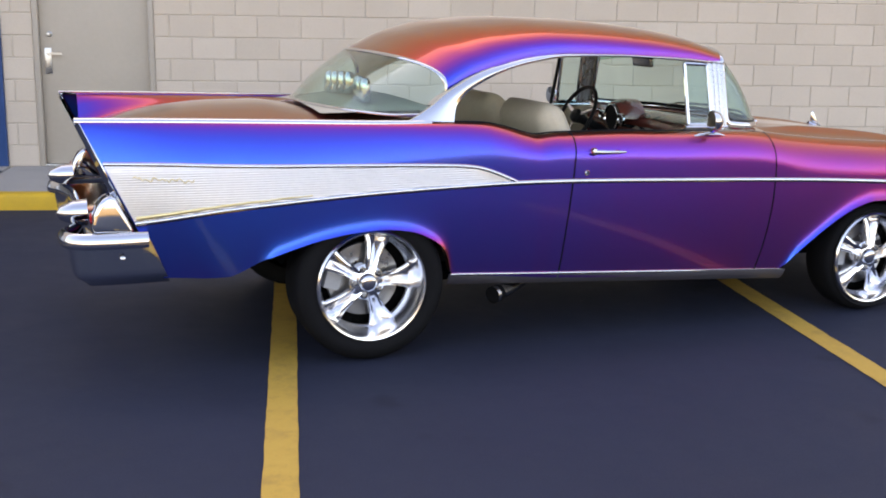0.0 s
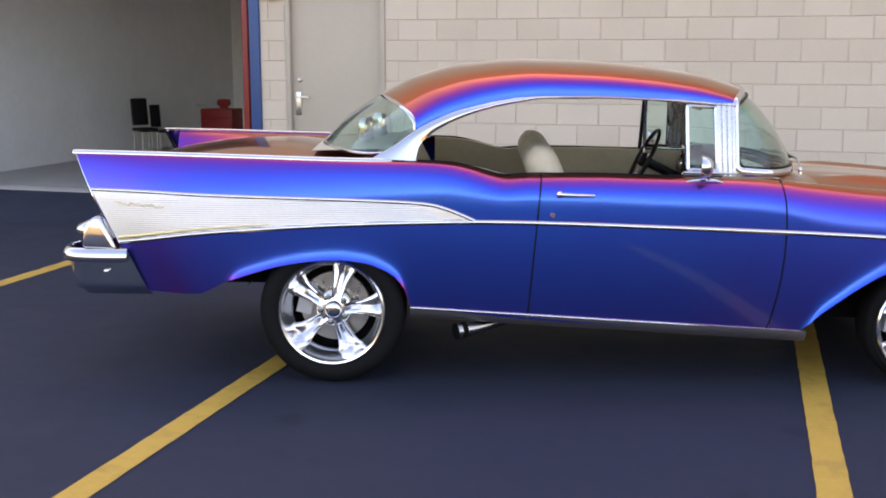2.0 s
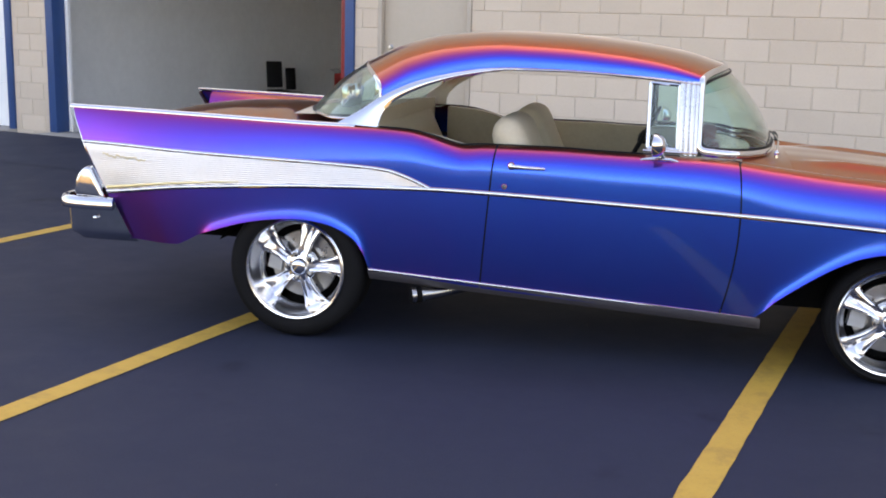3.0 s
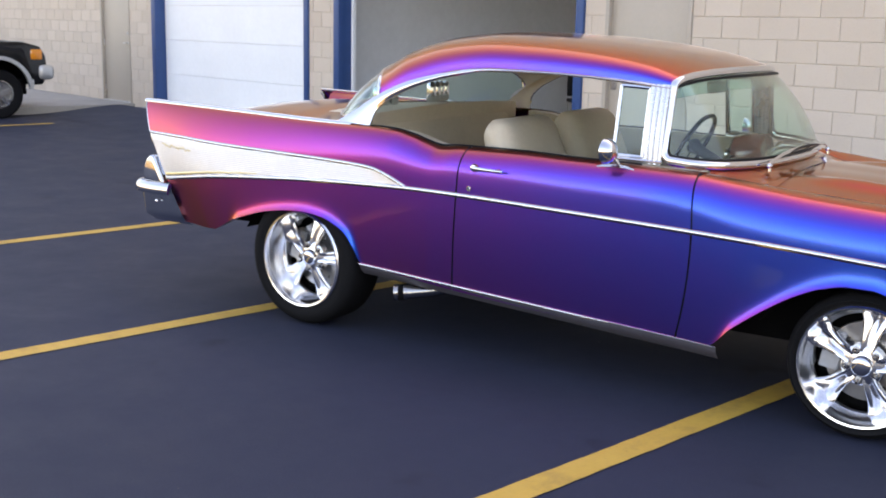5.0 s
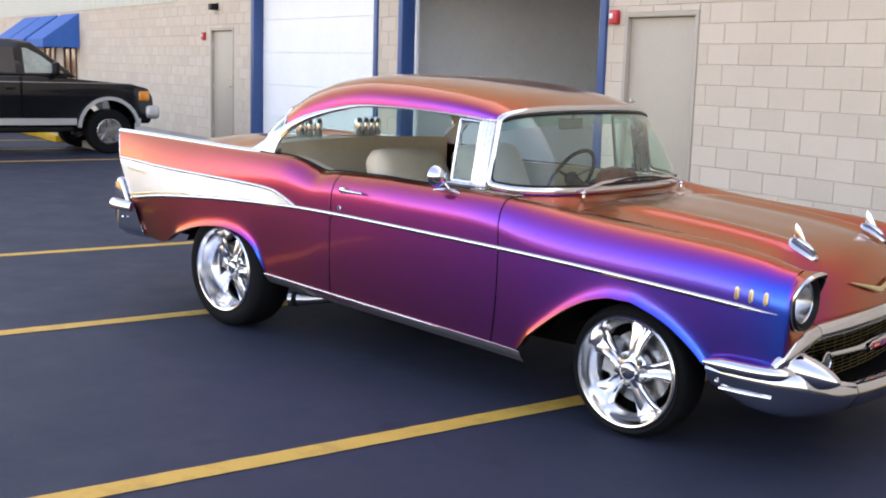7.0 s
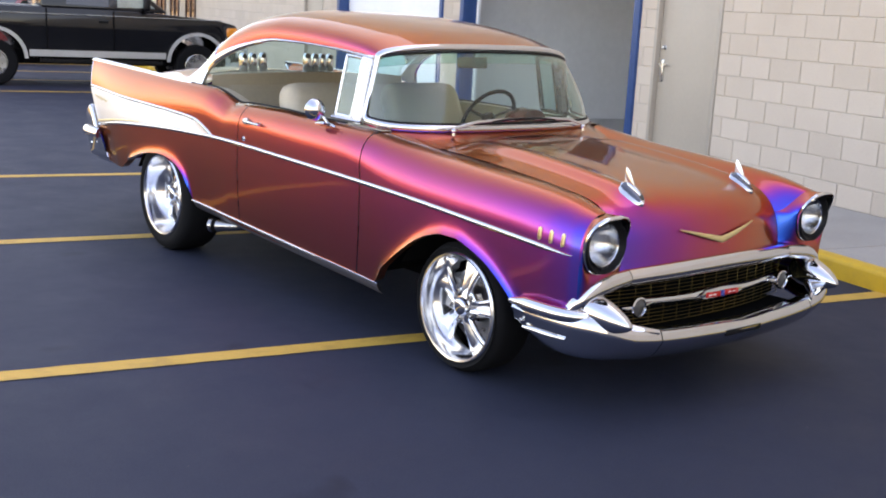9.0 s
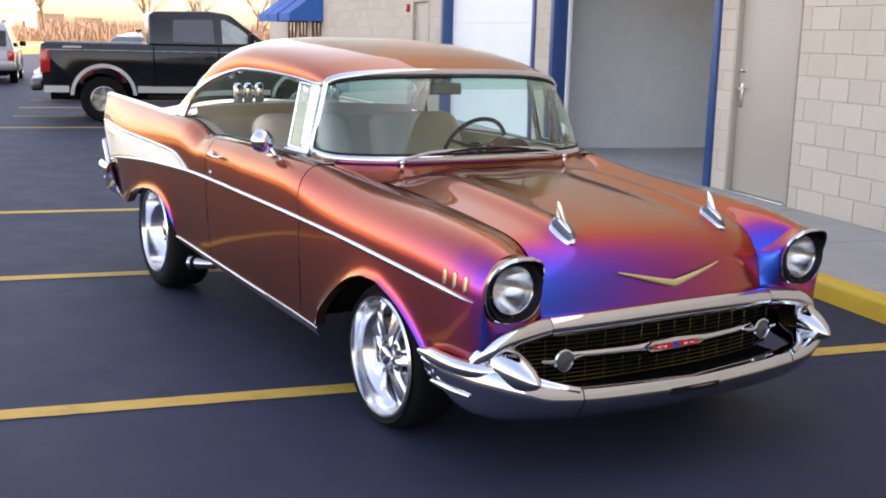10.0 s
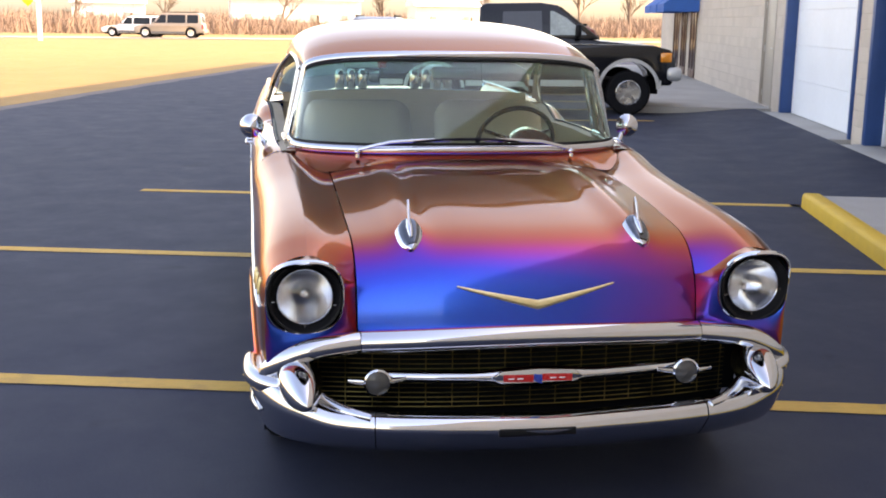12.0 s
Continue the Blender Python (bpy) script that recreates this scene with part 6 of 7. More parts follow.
def pickup(m):
    t = thing("pickup_truck", "black crew-cab pickup truck with silver lower trim, parked", "pickup truck", m)
    H = 0.94
    R = 0.385
    xf, xr = 1.765, -1.64
    arch = lambda c: arc_pts(c, 0.44, 0.49, 180, 0, 12)
    # side outline from the tail round the top to the nose and back under through both arches
    low = [(-2.62, 0.62), (-2.64, 1.26), (-2.62, 1.315), (-0.88, 1.325), (0.60, 1.32), (1.28, 1.27), (2.2, 1.20), (2.48, 1.13), (2.56, 0.98), (2.58, 0.70), (2.50, 0.52)]
    under = [(xf + 0.49, 0.52)] + arch(xf)[::-1][1:-1] + [(xf - 0.49, 0.50), (xr + 0.49, 0.50)] + arch(xr)[::-1][1:-1] + [(xr - 0.49, 0.55)]
    body = part("body", shell(low + under, H, 0.035, TRUCK_BLACK, "body", 0.10, 0.9, 0.03), t)
    cab = [(-0.88, 1.30), (-0.86, 1.83), (-0.76, 1.89), (0.20, 1.915), (0.52, 1.87), (1.18, 1.36), (1.26, 1.29)]
    part("cab", shell(cab, H - 0.03, 0.05, TRUCK_BLACK, "cab", 0.26, 1.30), t)
    part("bed_cavity", from_bm("bed_cavity", rbox(1.64, 1.6, 0.02, 0.005), BLACK), t, "", Matrix.Translation((-1.75, 0, 1.322)))
    for s in (-1, 1):
        hw = H - 0.03
        part("window", side_panel([(-0.47, 1.38), (-0.45, 1.75), (0.22, 1.77), (0.24, 1.36)], hw, 1.30, 0.26, s, 0.006, SMOKED, "window"), t, "tinted rear side window")
        part("window", side_panel([(0.38, 1.36), (0.37, 1.77), (0.44, 1.765), (0.66, 1.65), (1.02, 1.37)], hw, 1.30, 0.26, s, 0.006, GLASS_PALE, "window"), t, "pale front side window")
        for c in (xf, xr):
            o, i_ = arc_pts(c, 0.44, 0.545, 178, 2, 16), arc_pts(c, 0.44, 0.485, 178, 2, 16)
            vs = [Vector((x, s * (H + d), z)) for d in (-0.02, 0.035) for x, z in o + i_]
            n, k = len(o), len(o) * 2
            fs = []
            for q in range(n - 1):
                fs += [(q, q + 1, n + q + 1, n + q), (k + q, k + n + q, k + n + q + 1, k + q + 1), (q, k + q, k + q + 1, q + 1), (n + q, n + q + 1, k + n + q + 1, k + n + q)]
            part("arch_flare", mesh("arch_flare", vs, fs, SILVER_PAINT, 40), t, "silver wheel-arch flare")
        for a, b in ((-2.60, xr - 0.56), (xr + 0.56, xf - 0.56), (xf + 0.56, 2.30)):
            part("lower_cladding", mesh("lower_cladding", *boxvf(a, b, s * H - 0.01, s * H + 0.022, 0.50, 0.61), SILVER_PAINT), t, "silver lower cladding")
        part("body_crease", mesh("body_crease", *boxvf(-2.56, 2.2, s * (H - 0.012) - 0.004, s * (H - 0.012) + 0.004, 1.205, 1.215), SILVER_PAINT), t)
        part("bed_decal", mesh("bed_decal", *boxvf(-2.28, -1.98, s * (H - 0.016) - 0.004, s * (H - 0.016) + 0.0055, 1.245, 1.275), SILVER_PAINT), t, "small pale decal as a plain bar")
        part("door_handle", from_bm("door_handle", rbox(0.16, 0.03, 0.035, 0.012), BLACK), t, "", Matrix.Translation((0.14, s * (H - 0.005), 1.11)))
        part("door_gap", mesh("door_gap", *boxvf(-0.805, -0.790, s * H - 0.03, s * H + 0.002, 0.62, 1.31), UNDER), t)
        part("door_gap", mesh("door_gap", *boxvf(0.305, 0.315, s * H - 0.03, s * H + 0.001, 0.62, 1.31), UNDER), t)
        part("tail_lamp", from_bm("tail_lamp", rbox(0.16, 0.10, 0.38, 0.02), RED_PLASTIC), t, "red tail lamp", Matrix.Translation((-2.57, s * (H - 0.05), 1.02)))
        part("turn_lamp", from_bm("turn_lamp", rbox(0.20, 0.08, 0.17, 0.03), AMBER), t, "amber corner lamp", Matrix.Translation((2.40, s * (H - 0.055), 1.00)))
        mr = part("wing_mirror", from_bm("wing_mirror", rbox(0.10, 0.20, 0.22, 0.04), BLACK), t, "", Matrix.Translation((0.86, s * (H + 0.07), 1.44)))
        for x in (xf, xr):
            wheel_simple(t, x, H - 0.11, s, R, 0.25, DULL_ALLOY, 0.57)
    part("windscreen", from_bm("windscreen", prism([(0.56, 1.83), (0.57, 1.84), (1.17, 1.375), (1.16, 1.365)], -0.70, 0.70), DARK_GLASS), t)
    part("front_bumper", from_bm("front_bumper", rbox(0.26, 1.92, 0.24, 0.07), SILVER_PAINT), t, "grey front bumper", Matrix.Translation((2.55, 0, 0.72)))
    part("rear_bumper", from_bm("rear_bumper", rbox(0.20, 1.80, 0.20, 0.05), simple("dull_chrome", (0.10, 0.10, 0.11), 0.3, 1.0)), t, "dull chrome rear bumper", Matrix.Translation((-2.71, 0, 0.62)))
    part("underbody", mesh("underbody", *boxvf(-2.5, 2.3, -0.70, 0.70, 0.36, 0.60), UNDER), t)
    part("side_step", mesh("side_step", *boxvf(-0.9, 1.15, -H + 0.02, -H + 0.10, 0.40, 0.46), BLACK), t)
    return t


DULL_ALLOY = simple("dull_alloy", (0.42, 0.41, 0.40), 0.28, 1.0, 0.1)
SMOKED = simple("smoked_glass", (0.035, 0.036, 0.038), 0.06, 0.0, 0.15, 3, Coat_Weight=0.6)
# opaque; the bright view through the pane is put into its pale colour
GLASS_PALE = simple("sky_lit_glass", (0.30, 0.34, 0.30), 0.08, 0.0, 0.3, 3, Coat_Weight=1.0)
TD = 77.0
pickup(Matrix.Translation((-14.55, 3.98, 0)) @ pose(0, 0, 0, 0, 0, TD))


def wagon(name, label, category, m, paint, length=4.6, half=0.88, height=1.70, boxy=1.0, R=0.34):
    """An upright estate or sport-utility car."""
    t = thing(name, label, category, m)
    L = length / 2
    xf, xr = L - 0.85, -L + 0.92
    belt = height * 0.56
    low = [(-L, 0.45), (-L - 0.02, belt - 0.25), (-L + 0.04, belt), (L - 1.35, belt), (L - 0.35, belt - 0.12), (L - 0.05, belt - 0.22), (L, 0.55), (L - 0.1, 0.36)]
    under = [(xf + 0.42, 0.34)] + arc_pts(xf, R + 0.02, 0.41, 0, 180, 10)[1:-1] + [(xf - 0.42, 0.30), (xr + 0.42, 0.30)] + arc_pts(xr, R + 0.02, 0.41, 0, 180, 10)[1:-1] + [(xr - 0.42, 0.36)]
    part("body", shell(low + under, half, 0.05, paint, "body", 0.06, 0.7, 0.06), t)
    top = [(-L + 0.05, belt - 0.03), (-L + 0.05 + 0.28 * (1.2 - boxy * 0.7), height - 0.08), (-L + 0.55, height), (L - 2.35, height - 0.02), (L - 2.0, height - 0.10), (L - 1.30, belt - 0.02)]
    part("cabin", shell(top, half - 0.03, 0.06, paint, "cabin", 0.30, belt), t)
    hb = half - 0.03
    xs = (-L + 0.35, -L + 1.20, -L + 1.28, L - 2.45, L - 2.38, L - 1.62)
    for s in (-1, 1):
        for a, b in zip(xs[::2], xs[1::2]):
            part("window", side_panel([(a, belt + 0.06), (a + 0.02, height - 0.16), (b - 0.04 - (0.32 if b > L - 1.8 else 0), height - 0.16), (b, belt + 0.06)], hb, belt, 0.30, s, 0.006, DARK_GLASS, "window"), t, "dark side window")
        part("tail_lamp", from_bm("tail_lamp", rbox(0.12, 0.18, 0.34, 0.03), RED_PLASTIC), t, "red tail lamp", Matrix.Translation((-L + 0.04, s * (half - 0.12), belt - 0.20)))
        part("headlamp", from_bm("headlamp", rbox(0.14, 0.26, 0.14, 0.04), ALLOY), t, "", Matrix.Translation((L - 0.08, s * (half - 0.22), belt - 0.30)))
        part("wing_mirror", from_bm("wing_mirror", rbox(0.10, 0.18, 0.14, 0.04), BLACK), t, "", Matrix.Translation((L - 1.58, s * (half + 0.07), belt + 0.12)))
        part("roof_rail", mesh("roof_rail", *boxvf(-L + 0.5, L - 2.5, s * (half - 0.30) - 0.02, s * (half - 0.30) + 0.02, height, height + 0.05), BLACK), t)
        part("lower_cladding", mesh("lower_cladding", *boxvf(xr + 0.45, xf - 0.45, s * half - 0.01, s * half + 0.015, 0.32, 0.48), simple("grey_cladding", (0.12, 0.12, 0.12), 0.6) if "grey_cladding" not in bpy.data.materials else bpy.data.materials["grey_cladding"]), t)
        for x in (xf, xr):
            wheel_simple(t, x, half - 0.10, s, R, 0.21, ALLOY, 0.60)
    part("rear_window", from_bm("rear_window", rbox(0.03, 2 * half - 0.44, height * 0.255, 0.012), DARK_GLASS), t, "dark rear window", Matrix.Translation((-L + 0.070 + 0.10 * (1 - boxy), 0, belt + 0.175 * height)) @ pose(0, 0, 0, 0, 10 + 16 * (1 - boxy), 0))
    part("windscreen", from_bm("windscreen", prism([(L - 1.98, height - 0.13), (L - 1.97, height - 0.12), (L - 1.33, belt + 0.02), (L - 1.34, belt + 0.01)], -0.62, 0.62), DARK_GLASS), t)
    part("rear_bumper", from_bm("rear_bumper", rbox(0.22, 2 * half - 0.04, 0.26, 0.07), paint), t, "", Matrix.Translation((-L - 0.02, 0, 0.50)))
    pl = part("number_plate", from_bm("number_plate", rbox(0.02, 0.34, 0.17, 0.005), WHITE_ENAMEL), t, "pale plate with plain bars", Matrix.Translation((-L - 0.03, 0, belt - 0.22)))
    part("plate_bar", mesh("plate_bar", *boxvf(-0.014, -0.011, -0.12, 0.12, -0.02, 0.02), STEEL), pl)
    part("underbody", mesh("underbody", *boxvf(-L + 0.2, L - 0.2, -half + 0.25, half - 0.25, 0.22, 0.42), UNDER), t)
    return t


wagon("sport_utility_vehicle", "pale silver sport-utility vehicle seen from behind in the lot", "SUV", Matrix.Translation((-28.9, 2.90, 0)) @ pose(0, 0, 0, 0, 0, 166), SUV_PAINT, 4.45, 0.865, 1.66, 0.7, 0.34)
wagon("parked_car", "dark red car parked beyond the black pickup", "car", Matrix.Translation((-20.6, 4.9, 0)) @ pose(0, 0, 0, 0, 0, -75), RED_PAINT, 4.7, 0.88, 1.50, 0.3)
wagon("parked_car", "white car parked along the far road", "car", Matrix.Translation((-84.6, -10.1, 0.0)) @ pose(0, 0, 0, 0, 0, -97), WHITE_PAINT, 5.0, 0.90, 1.62, 0.4)
wagon("parked_car", "tan and white sport-utility vehicle on the far road", "SUV", Matrix.Translation((-81.6, -7.3, 0.0)) @ pose(0, 0, 0, 0, 0, -97), TAN_PAINT, 5.1, 0.95, 1.86, 1.0, 0.40)

# ---- in the garage ----
def chair(m):
    c = thing("stacking_chair", "black padded chair standing in the garage", "chair", m, group="chairs in the garage")
    part("seat", from_bm("seat", rbox(0.44, 0.44, 0.06, 0.02), BLACK), c, "", Matrix.Translation((0, 0, 0.46)))
    part("backrest", from_bm("backrest", rbox(0.42, 0.05, 0.50, 0.03), BLACK), c, "", Matrix.Translation((0, -0.22, 0.78)) @ pose(0, 0, 0, 6, 0, 0))
    for x in (-0.19, 0.19):
        for y in (-0.19, 0.19):
            part("leg", mesh("leg", *sweep([Vector((x, y, 0)), Vector((x, y, 0.44))], Vector((1, 0, 0)), oval(0.012, 0.012, 8)), STEEL), c)
    return c


ch = chair(WM @ pose(-4.92, 4.98, 0.015, 0, 0, -125) @ Matrix.Diagonal((0.65, 0.9, 0.86, 1)))
copy_thing(ch, WM @ pose(-4.97, 5.52, 0.015, 0, 0, -125) @ Matrix.Diagonal((0.65, 0.9, 0.86, 1)))
cart = thing("tool_cart", "red steel tool cart with a grinder on top in the garage", "tool cart", WM @ pose(-4.25, 6.3, 0.015, 0, 0, 0) @ Matrix.Diagonal((0.95, 0.95, 0.82, 1)))
part("cabinet", from_bm("cabinet", rbox(0.62, 0.42, 0.62, 0.02), RED_STEEL), cart, "", Matrix.Translation((0, 0, 0.52)))
part("drawer", from_bm("drawer", rbox(0.54, 0.02, 0.14, 0.006), RED_STEEL), cart, "", Matrix.Translation((0, -0.215, 0.70)))
part("drawer", from_bm("drawer", rbox(0.54, 0.02, 0.14, 0.006), RED_STEEL), cart, "", Matrix.Translation((0, -0.215, 0.52)))
part("grinder", mesh("grinder", *join([lathe([(0.0, -0.10), (0.07, -0.10), (0.075, 0.0), (0.07, 0.10), (0.0, 0.10)], 18, "x"), boxvf(-0.06, 0.06, -0.05, 0.05, -0.12, 0.0)]), RED_STEEL), cart, "", Matrix.Translation((0.05, 0, 0.95)))
part("handle", mesh("handle", *sweep([Vector((-0.34, -0.12, 0.86)), Vector((-0.44, -0.12, 0.90)), Vector((-0.44, 0.12, 0.90)), Vector((-0.34, 0.12, 0.86))], Vector((0, 0, 1)), oval(0.012, 0.012, 8)), STEEL), cart)
for x in (-0.25, 0.25):
    for y in (-0.15, 0.15):
        part("castor", mesh("castor", *moved(lathe([(0.0, -0.02), (0.06, -0.02), (0.06, 0.02), (0.0, 0.02)], 14), Matrix.Translation((x, y, 0.06))), BLACK), cart)
        part("leg", mesh("leg", *boxvf(x - 0.015, x + 0.015, y - 0.015, y + 0.015, 0.06, 0.24), RED_STEEL), cart)
lift = thing("lift_post", "red steel lift post beside the doorway", "lift post", WM @ pose(-0.80, 0.36, 0.015))
part("column", from_bm("column", rbox(0.07, 0.10, 3.1, 0.008), RED_STEEL), lift, "", Matrix.Translation((0, 0, 1.55)))
part("base_plate", from_bm("base_plate", rbox(0.20, 0.20, 0.02, 0.004), RED_STEEL), lift, "", Matrix.Translation((0, 0, 0.01)))

# ---- three cloth awnings and dark shop windows at the far end ----
MAROON = simple("maroon_frame", (0.055, 0.016, 0.016), 0.4)
AW_TOP, AW_LOW, AW_OUT = 2.80, 1.90, 0.95
for u1, wd in ((-21.35, 1.8), (-23.5, 1.75), (-25.4, 1.9)):
    u0 = u1 - wd
    aw = thing("awning", "plain blue cloth wedge awning over a dark shop window", "awning", WM, "", "awnings")
    slope = [(-0.002, AW_TOP), (-AW_OUT, AW_LOW + 0.20), (-AW_OUT + 0.012, AW_LOW + 0.185), (-0.002, AW_TOP - 0.02)]
    bm_ = [Vector((u, w, z)) for u in (u0, u1) for w, z in slope]
    part("canopy", mesh("canopy", bm_, [(3, 2, 1, 0), (4, 5, 6, 7)] + [(i, (i + 1) % 4, 4 + (i + 1) % 4, 4 + i) for i in range(4)], AWNING_BLUE, 30), aw)
    drop = grid(lambda a, b: Vector((u0 + (u1 - u0) * a, -AW_OUT + 0.012 * math.sin(a * 40) * b, AW_LOW + 0.20 * (1 - b) - 0.02 * b * abs(math.sin(a * 6 * math.pi)))), 48, 3)
    part("valance", mesh("valance", *drop, AWNING_BLUE, 60), aw)
    for u in (u0, u1 - 0.012):
        side = [(-0.002, AW_TOP - 0.02), (-AW_OUT + 0.01, AW_LOW + 0.19), (-AW_OUT + 0.01, AW_LOW), (-0.002, AW_LOW)]
        vv = [Vector((u + d, w, z)) for d in (0.0, 0.012) for w, z in side]
        part("side_panel", mesh("side_panel", vv, [(3, 2, 1, 0), (4, 5, 6, 7)] + [(i, (i + 1) % 4, 4 + (i + 1) % 4, 4 + i) for i in range(4)], AWNING_BLUE), aw)
    w = thing("shop_window", "tall dark shop window in a maroon frame under an awning", "window", WM, "structure", "shop windows")
    part("pane", from_bm("pane", prism([(u0 + 0.35, 0.35), (u1 - 0.35, 0.35), (u1 - 0.35, 2.4), (u0 + 0.35, 2.4)], -0.015, -0.002), DARK_GLASS), w)
    for a in (u0 + 0.28, (u0 + u1) / 2 - 0.03, u1 - 0.35):
        part("frame", from_bm("frame", prism([(a, 0.14), (a + 0.07, 0.14), (a + 0.07, 2.46), (a, 2.46)], -0.04, -0.016), MAROON), w)
    for z in (0.14, 2.40):
        part("frame", from_bm("frame", prism([(u0 + 0.352, z), (u1 - 0.352, z), (u1 - 0.352, z + 0.07 + (0.14 if z < 1 else 0)), (u0 + 0.352, z + 0.07 + (0.14 if z < 1 else 0))], -0.038, -0.0155), MAROON), w)

# ---- far field: road, hedge, trees, houses, sign ----
far_road = mesh("road", [(-71, -120, 0.0), (-64, -120, 0.0), (-96, 140, 0.0), (-104, 140, 0.0)], [(0, 1, 2, 3)], ROAD_GREY)
tagged(part("road", far_road), "pale road across the far field", "road", kind="structure")


def clump_band(x0, y0, x1, y1, count, hmin, hmax, seed, spread=5.0):
    """Dry brush as many small leaning twig blades."""
    rnd = random.Random(seed)
    vs, fs = [], []
    for _ in range(count):
        t = rnd.random()
        x, y = x0 + (x1 - x0) * t + rnd.gauss(0, spread), y0 + (y1 - y0) * t + rnd.gauss(0, spread * 0.6)
        h = rnd.uniform(hmin, hmax) * (0.6 + 0.4 * math.sin(t * 37 + seed) ** 2)
        for _k in range(9):
            a = rnd.uniform(0, math.pi)
            w = rnd.uniform(0.02, 0.06)
            d = Vector((math.cos(a), math.sin(a), 0)) * w
            lean = Vector((rnd.gauss(0, 0.4), rnd.gauss(0, 0.4), h * rnd.uniform(0.6, 1.0)))
            b = Vector((x + rnd.gauss(0, 0.8), y + rnd.gauss(0, 0.8), -0.05))
            k = len(vs)
            vs += [b - d, b + d, b + lean * 0.7 + d * 0.8, b + lean, b + lean * 0.75 - d * 0.7]
            fs.append((k, k + 1, k + 2, k + 3, k + 4))
    return vs, fs


hedge = part("brush", mesh("brush", *clump_band(-100, -80, -138, 120, 12000, 0.8, 2.3, 3), BRUSH, 30))
tagged(hedge, "band of dry tan brush beyond the road", "brush", kind="stuff")
hedge = part("brush", mesh("brush", *clump_band(-156, -120, -196, 160, 9000, 1.4, 3.6, 5, 9.0), BRUSH, 30))
tagged(hedge, "distant belt of bare tan undergrowth", "brush", kind="stuff")


def bare_tree(x, y, h, seed):
    rnd = random.Random(seed)
    t = thing("bare_tree", "leafless winter tree with many fine twigs", "tree", Matrix.Translation((x, y, -0.05)), group="bare trees")
    trunk, twigs = [], []

    def limb(p, d, length, r, depth):
        n = 4
        path = [p]
        for k in range(n):
            d = (d + Vector((rnd.gauss(0, 0.13), rnd.gauss(0, 0.13), 0.06))).normalized()
            path.append(path[-1] + d * length / n)
        sides = 7 if depth == 0 else (5 if depth < 3 else 3)
        (trunk if depth < 2 else twigs).append(sweep(path, Vector((1, 0.3, 0)) if abs(d.x) < 0.9 else Vector((0, 1, 0)), lambda q: oval(r * (1 - 0.55 * q), r * (1 - 0.55 * q), sides), True, False))
        if depth < 5:
            for _ in range(4 if depth < 2 else 3):
                q = rnd.uniform(0.35, 1.0)
                b = path[min(int(q * n) + 0, n)]
                nd = (d + Vector((rnd.gauss(0, 0.6), rnd.gauss(0, 0.6), rnd.uniform(0.0, 0.5)))).normalized()
                limb(b, nd, length * rnd.uniform(0.55, 0.75), r * 0.50, depth + 1)

    limb(Vector((0, 0, 0)), Vector((0, 0, 1)), h * 0.30, h * 0.014, 0)
    part("trunk", mesh("trunk", *join(trunk), BARK, 60), t)
    part("crown", mesh("crown", *join(twigs), BARK, 60), t, "open crown of bare twigs")


for k, (x, y, h) in enumerate(((-112, 33, 13), (-122, 42, 15), (-128, 52, 14), (-118, 24, 12), (-130, 14, 13), (-138, 2, 14), (-134, 62, 15), (-126, 70, 14), (-140, -12, 12), (-150, 30, 16), (-132, -22, 12))):
    bare_tree(x, y, h, 11 + k)


def house(x, y, turn, wd, dp, h, wall_mat, label, wins=3, roof_mat=None):
    m = Matrix.Translation((x, y, -0.03)) @ pose(0, 0, 0, 0, 0, turn)
    b = thing("house", label, "house", m)
    part("wall", from_bm("wall", rbox(dp, wd, h, 0.0), wall_mat), b, "", Matrix.Translation((0, 0, h / 2)))
    rf = prism([(-dp / 2 - 0.4, h - 0.05), (0, h + dp * 0.28), (dp / 2 + 0.4, h - 0.05)], -wd / 2 - 0.3, wd / 2 + 0.3)
    part("roof", from_bm("roof", rf, roof_mat or ROOF_DARK), b)
    for k in range(wins):
        yy = -wd / 2 + wd * (k + 0.5) / wins
        w = part("window", from_bm("window", rbox(0.06, 1.1, 1.2, 0.01), SIDING), b, "", Matrix.Translation((dp / 2 + 0.02, yy, 1.6)))
        part("pane", from_bm("pane", rbox(0.03, 0.9, 1.0, 0.005), GLASS_PALE), w, "", Matrix.Translation((0.025, 0, 0)))
    part("door", from_bm("door", rbox(0.06, 0.95, 2.05, 0.01), ROOF_DARK), b, "", Matrix.Translation((dp / 2 + 0.02, wd * 0.5 / wins + 0.3, 1.03)))


house(-150, 4, 4, 17, 8, 4.0, SIDING, "low white house beyond the far road", 4, SIDING)
house(-146, 24, 2, 9, 7, 3.4, SIDING, "small white house with a pale roof", 2, SIDING)
house(-372, 94, -20, 8, 6, 2.4, BRICK_RED, "distant red brick house among the trees", 3)
house(-165, -22, 5, 10, 7, 3.4, SIDING, "distant pale house at the edge of the field", 2, SIDING)
house(-346, 72, -14, 15, 8, 2.6, BARK, "distant low brown building", 3)
sg = thing("road_sign", "yellow diamond warning sign on a pale post", "road sign", Matrix.Translation((-69, -14.4, -0.03)) @ pose(0, 0, 0, 0, 0, 8))
part("post", mesh("post", *boxvf(-0.10, 0.10, -0.14, 0.14, 0, 3.4), SIDING), sg)
part("plate", from_bm("plate", rbox(0.03, 0.50, 0.50, 0.01), SIGN_YELLOW), sg, "", Matrix.Translation((0.12, -0.62, 2.45)) @ pose(0, 0, 0, 45, 0, 0))
part("arm", mesh("arm", *boxvf(0.08, 0.11, -0.6, 0.0, 2.42, 2.48), SIDING), sg)


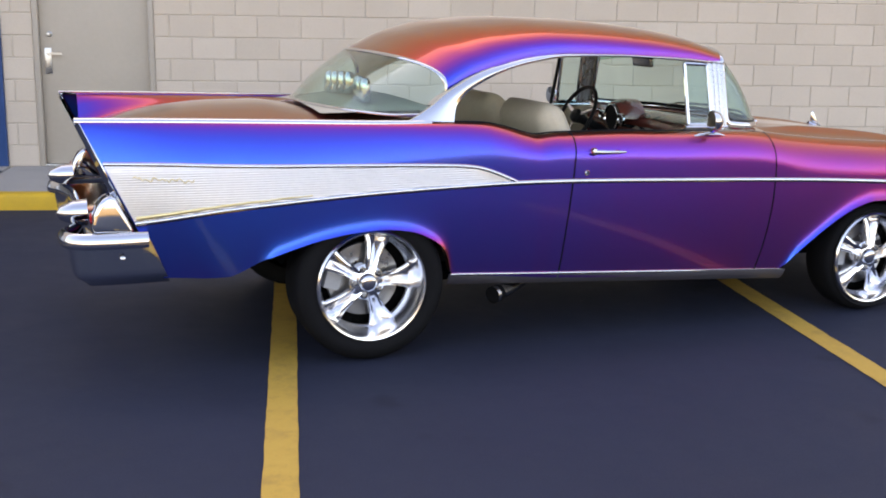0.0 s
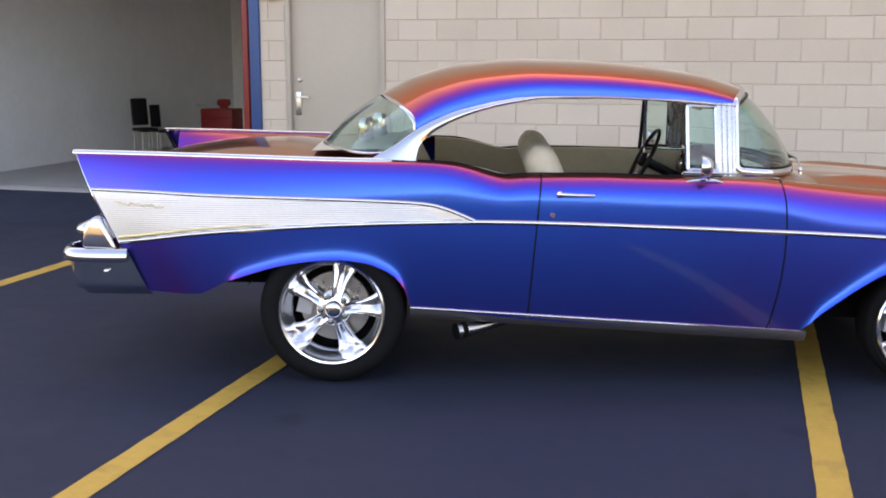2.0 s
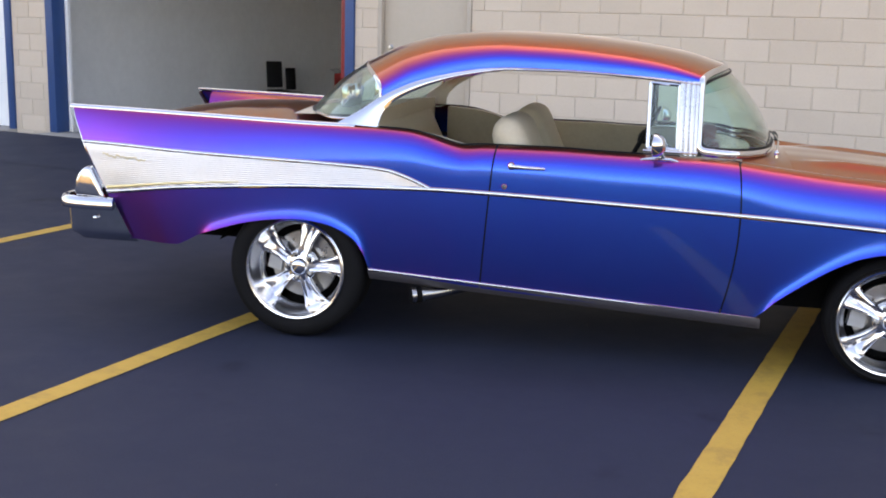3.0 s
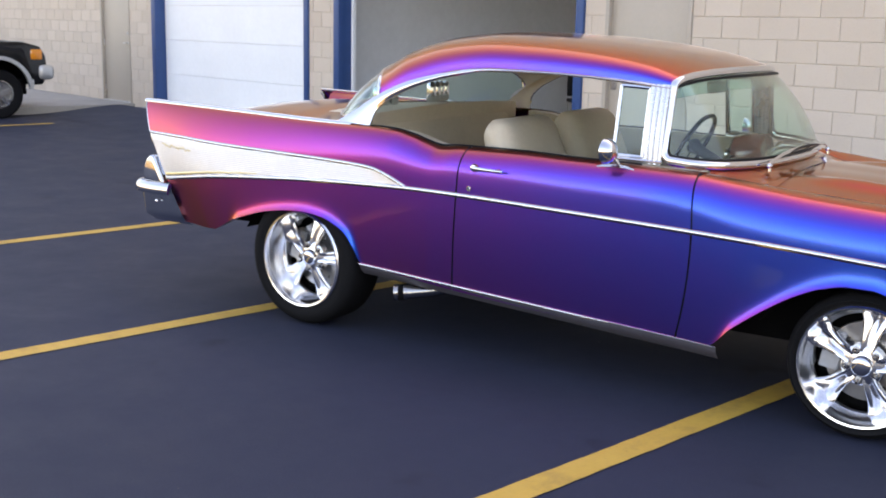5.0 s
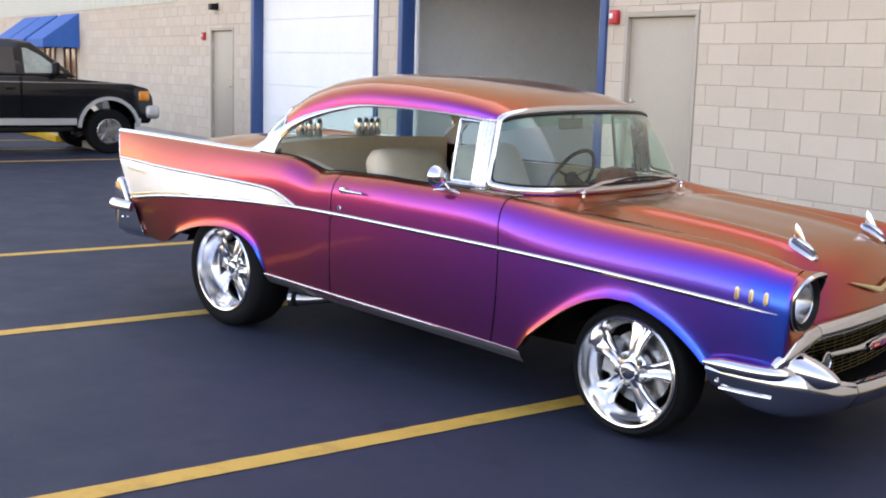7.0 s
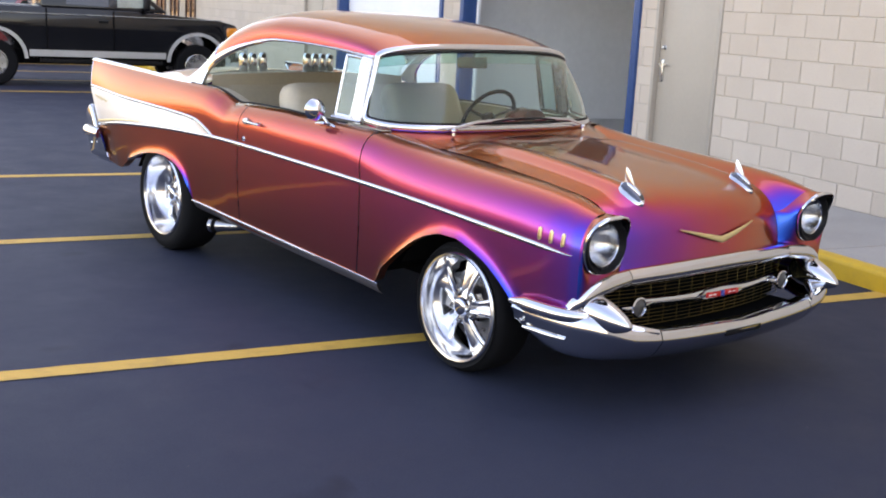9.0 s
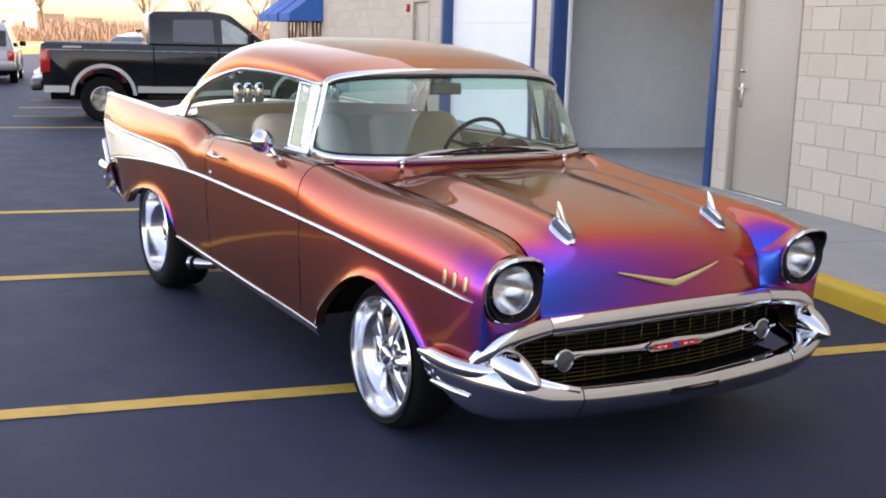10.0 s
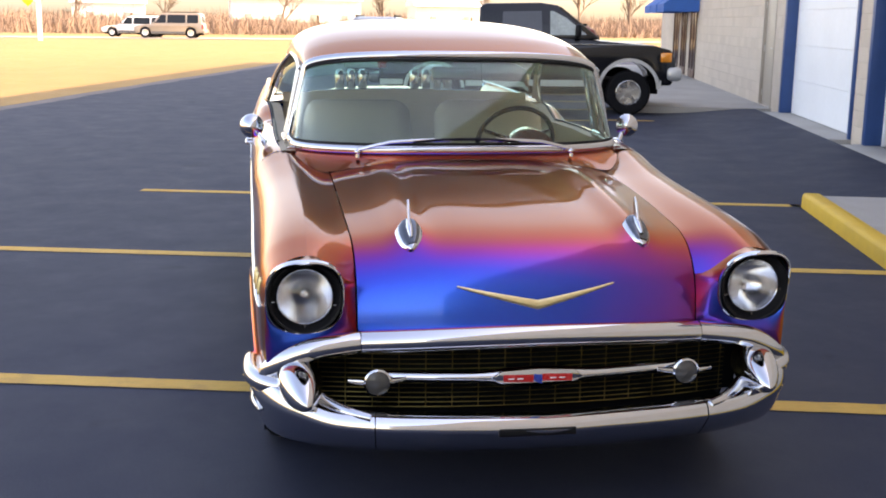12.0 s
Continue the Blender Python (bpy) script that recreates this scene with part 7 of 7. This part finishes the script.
# ---- wall blocks, one by one ----
BLOCK_L, BLOCK_H, JOINT = 0.4064, 0.2032, 0.010
BLOCK_PHASE, COURSE_Z = 0.036, 0.1145


def block_shape(length, height):
    e, d = 0.004, 0.012
    x, z = length / 2, height / 2
    vs = [(-x, d, -z), (x, d, -z), (x, d, z), (-x, d, z), (-x, e, -z), (x, e, -z), (x, e, z), (-x, e, z),
          (-x + e, 0, -z + e), (x - e, 0, -z + e), (x - e, 0, z - e), (-x + e, 0, z - e)]
    fs = [(0, 1, 5, 4), (1, 2, 6, 5), (2, 3, 7, 6), (3, 0, 4, 7), (4, 5, 9, 8), (5, 6, 10, 9), (6, 7, 11, 10), (7, 4, 8, 11), (8, 9, 10, 11)]
    return [Vector(v) for v in vs], fs


def course_pieces(k):
    """The (left, right) spans of the blocks of a course, cut at the openings."""
    z0 = COURSE_Z + BLOCK_H * (k - 1)
    z1 = z0 + BLOCK_H
    u = BLOCK_PHASE + (BLOCK_L / 2 if k % 2 else 0.0)
    u -= BLOCK_L * math.ceil((u - U_END) / BLOCK_L)
    while u < U_START:
        spans = [(max(u, U_END), min(u + BLOCK_L, U_START))]
        for a, b, top in OPENINGS:
            if z1 < top + 0.05:
                spans = [s for p, q in spans for s in ((p, min(q, a)), (max(p, b), q)) if s[1] - s[0] > 0.03]
            elif z0 + 0.02 < top:
                for p, q in spans:
                    if min(q, b) - max(p, a) > 0.03:
                        yield (max(p, a), min(q, b)), top, z1
                spans = [s for p, q in spans for s in ((p, min(q, a)), (max(p, b), q)) if s[1] - s[0] > 0.03]
        for s in spans:
            yield s, max(z0, 0.0), z1
        u += BLOCK_L


shapes, rest = {}, []
made = 0
for k in range(0, 16):
    for (a, b), z0, z1 in course_pieces(k):
        if z1 - z0 < 0.05:
            continue
        length, height = round(b - a - JOINT, 3), round(z1 - z0 - JOINT, 3)
        at_ = Vector(((a + b) / 2, 0.0015 * noise.noise(Vector((a * 3.1, z0 * 5.3, 0.7))), (z0 + z1) / 2))
        if -1 < a < 7.2 and 0.9 < z0 < 2.4 or (-0.6 < a < 3.2 and made < 40 and z0 < 0.9):
            made += 1
            if (length, height) not in shapes:
                shapes[length, height] = mesh("block", *block_shape(length, height), BLOCK, 20)
            part("block", shapes[length, height], wall_front, "", Matrix.Translation(at_))
        else:
            rest.append(moved(block_shape(length, height), Matrix.Translation(at_)))
bl = part("block_field", mesh("block_field", *join(rest), BLOCK, 20), wall_front)
tagged(bl, kind="stuff")
